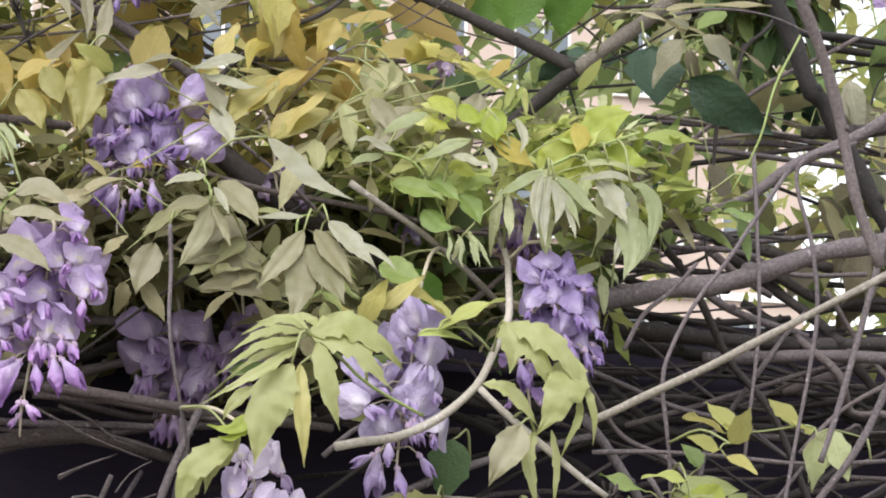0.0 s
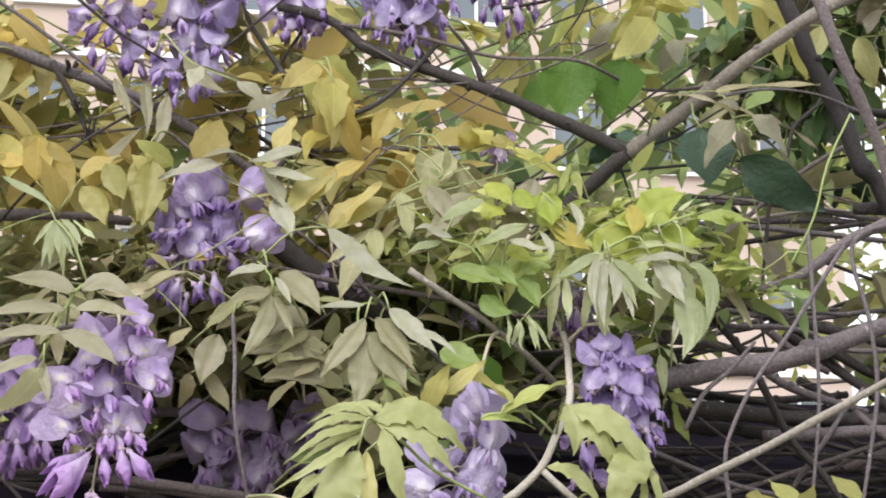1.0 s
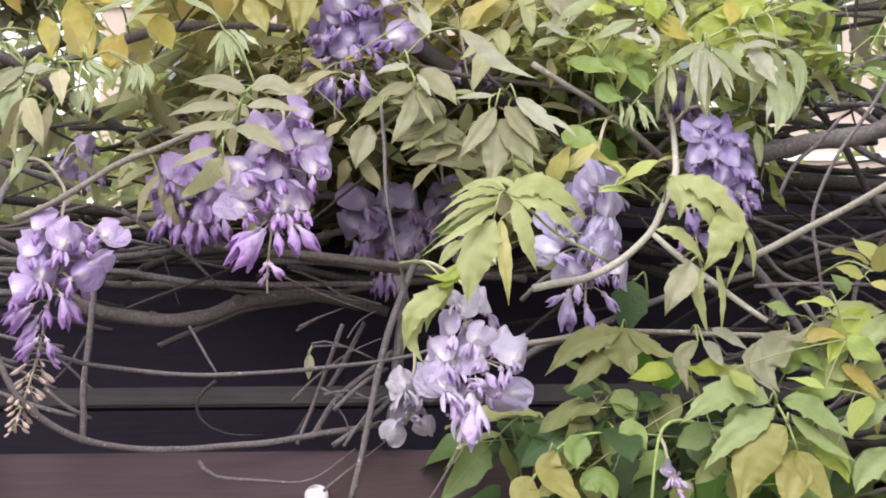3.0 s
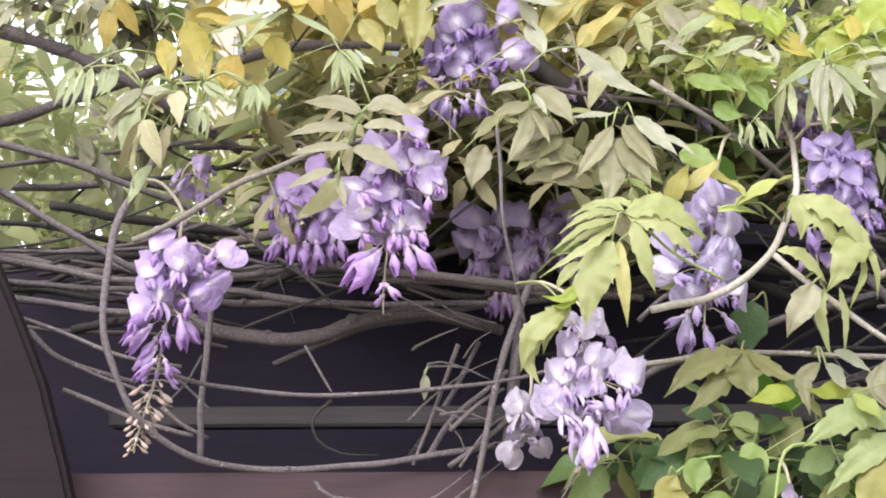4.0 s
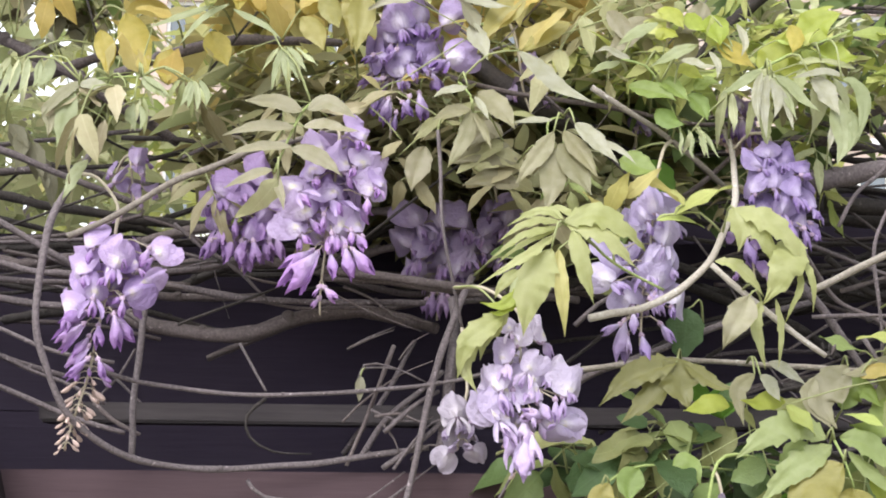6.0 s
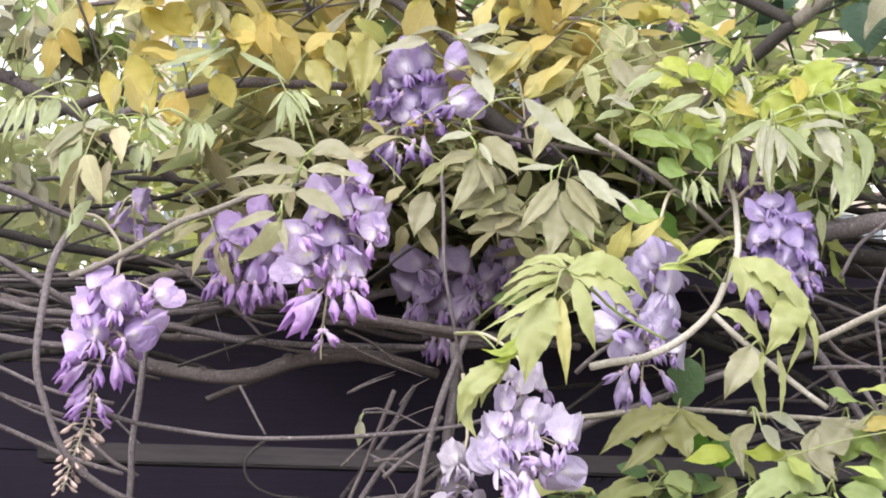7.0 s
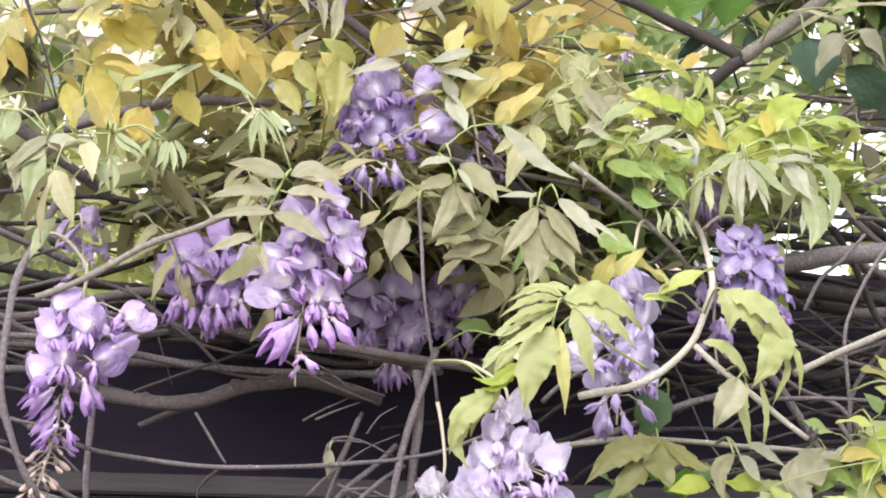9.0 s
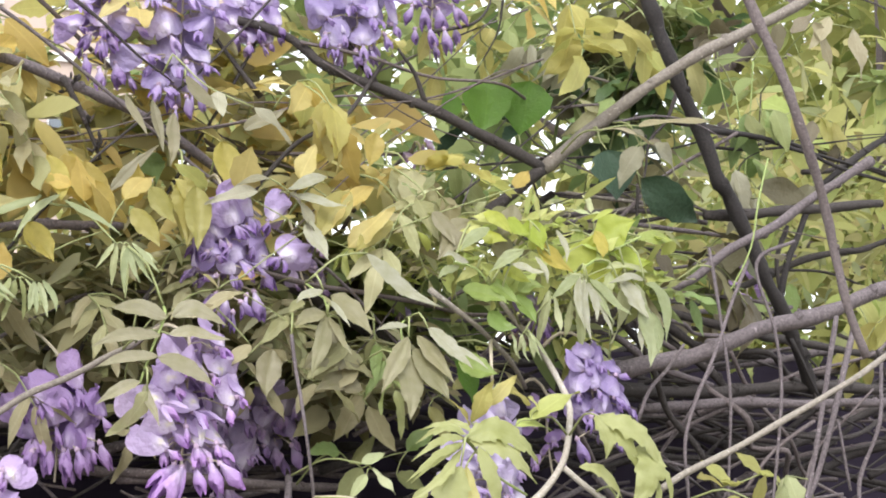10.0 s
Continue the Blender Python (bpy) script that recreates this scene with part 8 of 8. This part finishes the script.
spray("gold", [(-0.118, 1.320, 1.944, -0.127, 1.323, 1.964, 0.018), (-0.071, 1.320, 1.964, -0.078, 1.313, 2.001, 0.023), (-0.088, 1.320, 1.984, -0.088, 1.322, 2.019, 0.020), (-0.097, 1.320, 1.995, -0.119, 1.321, 2.003, 0.015), (-0.058, 1.320, 1.987, -0.041, 1.318, 2.010, 0.017)], 332)
spray("gold", [(0.084, 1.300, 1.959, 0.104, 1.295, 2.005, 0.026), (0.108, 1.300, 1.953, 0.140, 1.290, 1.984, 0.019), (0.257, 1.300, 2.006, 0.270, 1.300, 2.021, 0.014), (0.022, 1.300, 1.992, 0.033, 1.294, 2.025, 0.026)], 333)
spray("yellow", [(-0.017, 1.315, 1.955, -0.017, 1.314, 2.001, 0.023), (-0.001, 1.315, 1.984, -0.024, 1.305, 2.001, 0.017), (0.003, 1.315, 1.997, -0.020, 1.304, 2.011, 0.015), (0.042, 1.315, 1.972, 0.067, 1.305, 1.979, 0.017), (0.051, 1.315, 1.950, 0.068, 1.316, 1.968, 0.015)], 334)
spray("gold", [(0.004, 1.300, 1.920, -0.010, 1.291, 1.933, 0.012), (0.019, 1.300, 1.927, 0.042, 1.302, 1.937, 0.011), (0.105, 1.300, 1.983, 0.126, 1.294, 2.004, 0.014), (0.071, 1.300, 2.004, 0.083, 1.297, 2.030, 0.017)], 335)
spray("greyleaf", [(0.061, 1.295, 1.992, 0.081, 1.289, 1.967, 0.018), (0.045, 1.295, 2.002, 0.019, 1.293, 2.004, 0.011), (0.036, 1.295, 1.992, -0.002, 1.284, 1.987, 0.010)], 336)
spray("lime", [(0.250, 1.270, 1.950, 0.249, 1.264, 1.971, 0.016), (0.229, 1.270, 1.971, 0.204, 1.273, 1.983, 0.014), (0.267, 1.270, 1.942, 0.253, 1.261, 1.947, 0.012), (0.276, 1.270, 1.942, 0.263, 1.268, 1.930, 0.014), (0.221, 1.270, 1.923, 0.203, 1.263, 1.938, 0.012), (0.297, 1.270, 1.956, 0.337, 1.263, 1.951, 0.014), (0.314, 1.270, 1.948, 0.324, 1.258, 1.962, 0.012)], 337)
spray("lime", [(0.213, 1.275, 1.941, 0.182, 1.263, 1.928, 0.010), (0.205, 1.275, 1.923, 0.231, 1.278, 1.912, 0.011), (0.239, 1.275, 1.933, 0.214, 1.276, 1.915, 0.010), (0.289, 1.275, 1.926, 0.315, 1.276, 1.919, 0.014), (0.251, 1.275, 1.916, 0.226, 1.276, 1.922, 0.009), (0.217, 1.275, 1.963, 0.193, 1.278, 1.967, 0.009)], 338)
spray("pale", [(0.329, 1.262, 1.938, 0.329, 1.253, 1.884, 0.016), (0.337, 1.262, 1.927, 0.352, 1.259, 1.895, 0.014), (0.316, 1.262, 1.933, 0.306, 1.258, 1.906, 0.010), (0.286, 1.262, 1.915, 0.287, 1.259, 1.876, 0.010), (0.278, 1.262, 1.910, 0.274, 1.265, 1.881, 0.007), (0.295, 1.262, 1.926, 0.274, 1.262, 1.931, 0.008)], 339, True)
spray("pale", [(0.257, 1.260, 1.917, 0.249, 1.263, 1.876, 0.008), (0.261, 1.260, 1.913, 0.263, 1.250, 1.882, 0.007), (0.311, 1.260, 1.936, 0.353, 1.258, 1.946, 0.006), (0.231, 1.260, 1.883, 0.227, 1.259, 1.868, 0.005), (0.238, 1.260, 1.885, 0.242, 1.260, 1.866, 0.005), (0.234, 1.260, 1.887, 0.248, 1.258, 1.874, 0.005)], 340)
spray("pale", [(-0.071, 1.300, 1.950, -0.078, 1.301, 1.922, 0.005), (-0.066, 1.300, 1.950, -0.067, 1.293, 1.916, 0.005), (-0.062, 1.300, 1.950, -0.055, 1.303, 1.930, 0.005), (-0.060, 1.300, 1.951, -0.045, 1.294, 1.937, 0.004), (-0.073, 1.300, 1.951, -0.085, 1.298, 1.934, 0.004)], 341)
spray("pale", [(-0.143, 1.300, 1.924, -0.149, 1.302, 1.896, 0.005), (-0.140, 1.300, 1.924, -0.133, 1.299, 1.899, 0.005), (-0.146, 1.300, 1.925, -0.158, 1.293, 1.906, 0.004), (-0.137, 1.300, 1.924, -0.123, 1.292, 1.907, 0.004)], 342)
spray("pale", [(-0.175, 1.300, 1.909, -0.180, 1.293, 1.885, 0.004), (-0.173, 1.300, 1.910, -0.166, 1.298, 1.886, 0.004), (-0.169, 1.300, 1.925, -0.152, 1.304, 1.911, 0.005), (-0.173, 1.300, 1.923, -0.164, 1.302, 1.904, 0.004)], 343)
spray("taupe", [(-0.219, 1.290, 1.916, -0.201, 1.284, 1.900, 0.010), (-0.225, 1.290, 1.903, -0.230, 1.284, 1.864, 0.010), (-0.199, 1.290, 1.891, -0.206, 1.291, 1.862, 0.008), (-0.217, 1.290, 1.912, -0.243, 1.283, 1.892, 0.007)], 344)
spray("pale", [(-0.272, 1.330, 1.946, -0.281, 1.325, 1.916, 0.005), (-0.265, 1.330, 1.947, -0.267, 1.318, 1.914, 0.005), (-0.255, 1.330, 1.947, -0.247, 1.321, 1.919, 0.005), (-0.246, 1.330, 1.947, -0.257, 1.327, 1.933, 0.007), (-0.278, 1.330, 1.947, -0.292, 1.329, 1.928, 0.005)], 345)
spray("leafgreen", [(0.362, 1.220, 1.722, 0.396, 1.212, 1.727, 0.018), (0.357, 1.220, 1.720, 0.387, 1.213, 1.703, 0.018), (0.349, 1.220, 1.716, 0.365, 1.223, 1.688, 0.019), (0.341, 1.220, 1.720, 0.311, 1.211, 1.727, 0.013), (0.375, 1.220, 1.736, 0.367, 1.221, 1.752, 0.014)], 355)
spray("yellow", [(0.388, 1.200, 1.749, 0.400, 1.192, 1.768, 0.017), (0.381, 1.200, 1.745, 0.361, 1.196, 1.753, 0.013), (0.385, 1.200, 1.741, 0.402, 1.191, 1.732, 0.015)], 357)
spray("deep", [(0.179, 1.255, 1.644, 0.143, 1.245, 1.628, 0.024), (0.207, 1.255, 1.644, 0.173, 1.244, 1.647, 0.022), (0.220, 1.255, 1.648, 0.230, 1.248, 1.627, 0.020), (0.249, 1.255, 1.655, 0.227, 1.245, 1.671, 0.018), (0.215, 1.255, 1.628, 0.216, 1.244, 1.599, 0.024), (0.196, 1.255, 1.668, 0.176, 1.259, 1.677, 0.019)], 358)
spray("leafgreen", [(0.359, 1.215, 1.624, 0.382, 1.213, 1.604, 0.020), (0.378, 1.215, 1.671, 0.398, 1.218, 1.655, 0.021), (0.272, 1.215, 1.641, 0.249, 1.217, 1.629, 0.018), (0.280, 1.215, 1.625, 0.263, 1.215, 1.602, 0.017), (0.358, 1.215, 1.675, 0.378, 1.212, 1.687, 0.016)], 360)
leaf("olive", [(-0.184, 1.285, 1.914), (-0.205, 1.270, 1.911), (-0.214, 1.258, 1.880)], 2, 0.0401, 0.36, 0.4, 14)
leaf("lime", [(0.241, 1.315, 1.924), (0.293, 1.300, 1.949), (0.359, 1.288, 1.966)], 6, 0.0389, 0.34, 0.1, 21)
leaf("lime", [(0.198, 1.325, 1.958), (0.218, 1.310, 1.954), (0.243, 1.298, 1.933)], 4, 0.0388, 0.28, 0.5, 24)
leaf("yellow", [(0.266, 1.455, 2.188), (0.273, 1.440, 2.155), (0.260, 1.428, 2.134)], 2, 0.0450, 0.40, 0.4, 34)
leaf("yellow", [(0.347, 1.355, 2.218), (0.347, 1.340, 2.180), (0.343, 1.328, 2.150)], 1, 0.0462, 0.40, 0.7, 36)
leaf("green", [(0.302, 1.412, 2.140), (0.303, 1.410, 2.134), (0.303, 1.408, 2.128)], 0, 0.0434, 0.95, 1.0, 37)
leaf("green", [(0.339, 1.407, 2.140), (0.341, 1.405, 2.134), (0.341, 1.403, 2.128)], 0, 0.0435, 0.95, 1.0, 38)
leaf("green", [(0.279, 1.452, 2.143), (0.281, 1.450, 2.134), (0.281, 1.448, 2.126)], 0, 0.0312, 0.95, 1.0, 39)
leaf("teal", [(0.382, 1.362, 2.068), (0.384, 1.360, 2.063), (0.386, 1.358, 2.058)], 0, 0.0430, 0.95, 1.0, 40)
leaf("yellow", [(0.470, 1.285, 1.774), (0.434, 1.270, 1.767), (0.403, 1.258, 1.763)], 2, 0.0303, 0.60, -0.6, 44)
leaf("pale", [(0.506, 1.285, 1.768), (0.478, 1.270, 1.770), (0.465, 1.258, 1.763)], 1, 0.0346, 0.45, 0.9, 45)
leaf("olive", [(0.189, 1.325, 2.002), (0.160, 1.310, 1.985), (0.132, 1.298, 1.943)], 3, 0.0423, 0.34, 0.3, 46)
leaf("lime", [(0.301, 1.315, 1.964), (0.264, 1.300, 1.977), (0.232, 1.288, 1.976)], 4, 0.0354, 0.38, 0.2, 47)
leaf("lime", [(0.332, 1.305, 1.952), (0.294, 1.290, 1.944), (0.258, 1.278, 1.936)], 4, 0.0341, 0.34, 0.2, 48)
leaf("deep", [(0.245, 1.312, 1.766), (0.240, 1.310, 1.761), (0.236, 1.308, 1.759)], 0, 0.0361, 0.75, 1.0, 49)
leaf("green", [(0.202, 1.332, 1.884), (0.206, 1.330, 1.879), (0.210, 1.328, 1.876)], 0, 0.0392, 0.8, 0.6, 50)
leaf("greyleaf", [(-0.006, 1.345, 2.104), (0.012, 1.330, 2.079), (0.044, 1.318, 2.062)], 1, 0.0384, 0.35, 0.2, 51)
leaf("gold", [(0.377, 1.237, 1.691), (0.385, 1.235, 1.683), (0.394, 1.233, 1.673)], 0, 0.0326, 0.35, 0.5, 75)
leaf("greyleaf", [(-0.005, 1.322, 1.713), (-0.007, 1.320, 1.710), (-0.008, 1.318, 1.706)], 0, 0.0189, 0.38, 1.0, 81)
spray("olive", [(0.123, 1.340, 1.851, 0.095, 1.339, 1.872, 0.016), (0.132, 1.340, 1.846, 0.111, 1.340, 1.812, 0.017), (0.142, 1.340, 1.851, 0.171, 1.337, 1.872, 0.016), (0.137, 1.340, 1.838, 0.152, 1.336, 1.802, 0.016)], 371)
spray("leafgreen", [(0.120, 1.360, 1.805, 0.093, 1.350, 1.809, 0.017), (0.129, 1.360, 1.796, 0.160, 1.362, 1.817, 0.016), (0.139, 1.360, 1.792, 0.116, 1.356, 1.770, 0.017), (0.179, 1.360, 1.804, 0.194, 1.349, 1.825, 0.015), (0.168, 1.360, 1.786, 0.192, 1.351, 1.776, 0.016)], 372)
spray("olivegreen", [(0.206, 1.350, 1.847, 0.188, 1.352, 1.865, 0.014), (0.217, 1.350, 1.851, 0.239, 1.342, 1.868, 0.013), (0.195, 1.350, 1.838, 0.210, 1.344, 1.806, 0.014)], 373)
spray("olive", [(0.068, 1.330, 1.871, 0.050, 1.329, 1.884, 0.013), (0.077, 1.330, 1.867, 0.107, 1.332, 1.880, 0.014), (0.090, 1.330, 1.854, 0.068, 1.323, 1.837, 0.014), (0.104, 1.330, 1.850, 0.124, 1.324, 1.828, 0.014)], 374)
spray("pale", [(0.110, 1.300, 1.792, 0.127, 1.295, 1.800, 0.009), (0.119, 1.300, 1.788, 0.131, 1.288, 1.770, 0.008), (0.114, 1.300, 1.784, 0.101, 1.302, 1.767, 0.008)], 375)


# ---- more leaves along the vine ----
fill((("gold", 4), ("yellow", 2), ("olive", 3)), 52, (-0.20, 0.22), (1.97, 2.13), (1.26, 1.37), 0.039, 0.50, 21, (-0.35, 0.8))
fill((("gold", 2), ("yellow", 4), ("leafgreen", 2)), 60, (-0.10, 0.42), (2.10, 2.28), (1.30, 1.48), 0.042, 0.42, 22, (-0.3, 0.9))
fill((("olive", 4), ("pale", 1)), 66, (-0.20, 0.20), (1.86, 1.98), (1.27, 1.42), 0.033, 0.32, 23, (-0.25, 0.4))
fill((("lime", 3), ("olive", 2), ("pale", 1), ("leafgreen", 2)), 44, (0.14, 0.42), (1.88, 2.00), (1.27, 1.42), 0.030, 0.30, 24, (-0.25, 0.5))
fill((("leafgreen", 3), ("greyleaf", 1), ("teal", 1)), 26, (0.36, 0.62), (2.02, 2.22), (1.36, 1.60), 0.040, 0.44, 25, (0.0, 1.0))
fill((("leafgreen", 4), ("deep", 3), ("olive", 1)), 32, (0.16, 0.58), (1.54, 1.675), (1.25, 1.34), 0.046, 0.46, 26, (0.0, 0.9))
fill((("leafgreen", 2), ("greyleaf", 2), ("gold", 1)), 26, (-0.45, -0.20), (1.93, 2.10), (1.36, 1.55), 0.032, 0.40, 27, (-0.1, 0.8))
fill((("lime", 2), ("leafgreen", 2), ("yellow", 3)), 44, (0.55, 1.05), (1.92, 2.24), (1.42, 1.80), 0.048, 0.48, 28, (0.0, 1.0))
fill((("pale", 3), ("lime", 2)), 14, (0.14, 0.42), (1.88, 2.00), (1.25, 1.33), 0.030, 0.22, 31, (0.7, 1.0))
fill((("pale", 2), ("olive", 3)), 14, (-0.18, 0.16), (1.88, 2.02), (1.25, 1.34), 0.032, 0.26, 32, (0.0, 1.0))
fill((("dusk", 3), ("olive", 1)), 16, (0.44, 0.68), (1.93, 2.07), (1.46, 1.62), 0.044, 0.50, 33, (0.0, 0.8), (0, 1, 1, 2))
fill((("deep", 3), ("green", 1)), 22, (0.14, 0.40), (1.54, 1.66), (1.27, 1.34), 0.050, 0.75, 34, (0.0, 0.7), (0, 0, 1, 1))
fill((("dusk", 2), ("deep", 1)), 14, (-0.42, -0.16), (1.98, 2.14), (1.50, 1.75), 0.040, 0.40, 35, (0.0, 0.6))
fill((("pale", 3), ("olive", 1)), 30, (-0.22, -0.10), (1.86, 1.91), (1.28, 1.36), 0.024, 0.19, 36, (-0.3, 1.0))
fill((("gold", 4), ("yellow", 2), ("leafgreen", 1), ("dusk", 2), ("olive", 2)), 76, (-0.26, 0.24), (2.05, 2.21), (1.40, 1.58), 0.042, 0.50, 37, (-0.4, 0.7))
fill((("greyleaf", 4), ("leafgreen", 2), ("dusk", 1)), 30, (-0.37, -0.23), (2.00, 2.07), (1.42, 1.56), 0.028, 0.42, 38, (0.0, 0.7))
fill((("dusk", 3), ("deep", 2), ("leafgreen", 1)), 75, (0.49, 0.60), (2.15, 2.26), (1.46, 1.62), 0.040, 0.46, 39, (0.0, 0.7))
# pale and grey leaves scattered as painted highlights among the darker ones
fill((("pale", 3), ("greyleaf", 2)), 22, (0.14, 0.42), (1.90, 2.02), (1.25, 1.36), 0.030, 0.28, 40, (-0.35, 0.1))
fill((("pale", 2), ("greyleaf", 3)), 20, (-0.16, 0.16), (1.88, 2.04), (1.25, 1.36), 0.032, 0.28, 41, (-0.35, 0.1))


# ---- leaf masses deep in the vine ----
leaf_mass("vine_foliage", 2000, mound(0.08, 1.93, 0.14, 0.045, 1.42, 1.75), 0.055, BACKLEAF, "olive leaves deep in the vine, coloured darker for shade", 11, category="foliage")
leaf_mass("vine_foliage", 900, mound(0.03, 2.06, 0.15, 0.055, 1.43, 1.66), 0.055, BACKGOLD, "golden young leaves deep in the vine", 12, category="foliage")
leaf_mass("vine_foliage", 1300, mound(0.46, 2.24, 0.20, 0.075, 1.55, 2.30), 0.055, BACKGREEN, "green leaves behind the bare branches", 13, category="foliage")
leaf_mass("vine_foliage", 900, mound(0.28, 1.955, 0.08, 0.03, 1.40, 1.65), 0.05, BACKGREEN, "lime leaves deep in the vine", 14, category="foliage")
leaf_mass("vine_foliage", 800, mound(0.46, 1.60, 0.14, 0.04, 1.25, 1.345), 0.06, BACKGREEN, "green leaves under the tangle of stems", 15, category="foliage")
leaf_mass("vine_foliage", 2600, mound(1.28, 2.20, 0.28, 0.085, 1.60, 2.50), 0.046, BRIGHTCROWN, "yellow-green leaves beyond the bare branches", 16, category="foliage")
leaf_mass("vine_foliage", 1900, mound(-0.40, 2.00, 0.14, 0.08, 1.60, 2.30), 0.040, MUTED, "yellow-green leaves behind the grey branches", 17, category="foliage")
leaf_mass("vine_foliage", 1700, mound(0.05, 1.93, 0.13, 0.045, 1.28, 1.46), 0.035, LIGHTOLIVE, "olive leaves on thin shoots", 18, category="foliage", slim=(0.16, 0.34), tilt=(-0.7, 0.35))
leaf_mass("vine_foliage", 640, mound(0.02, 2.055, 0.14, 0.05, 1.33, 1.50), 0.046, BACKGOLD, "golden leaves on thin shoots", 19, category="foliage")
leaf_mass("vine_foliage", 800, mound(0.29, 1.945, 0.075, 0.034, 1.29, 1.46), 0.033, LIGHTLIME, "lime leaves on thin shoots", 20, category="foliage", slim=(0.16, 0.36), tilt=(-0.5, 0.45))
leaf_mass("vine_foliage", 1000, mound(0.09, 1.875, 0.11, 0.024, 1.36, 1.52), 0.040, LIGHTOLIVE, "olive leaves above the tangle of stems", 29, category="foliage", slim=(0.24, 0.42), tilt=(-0.7, 0.4))
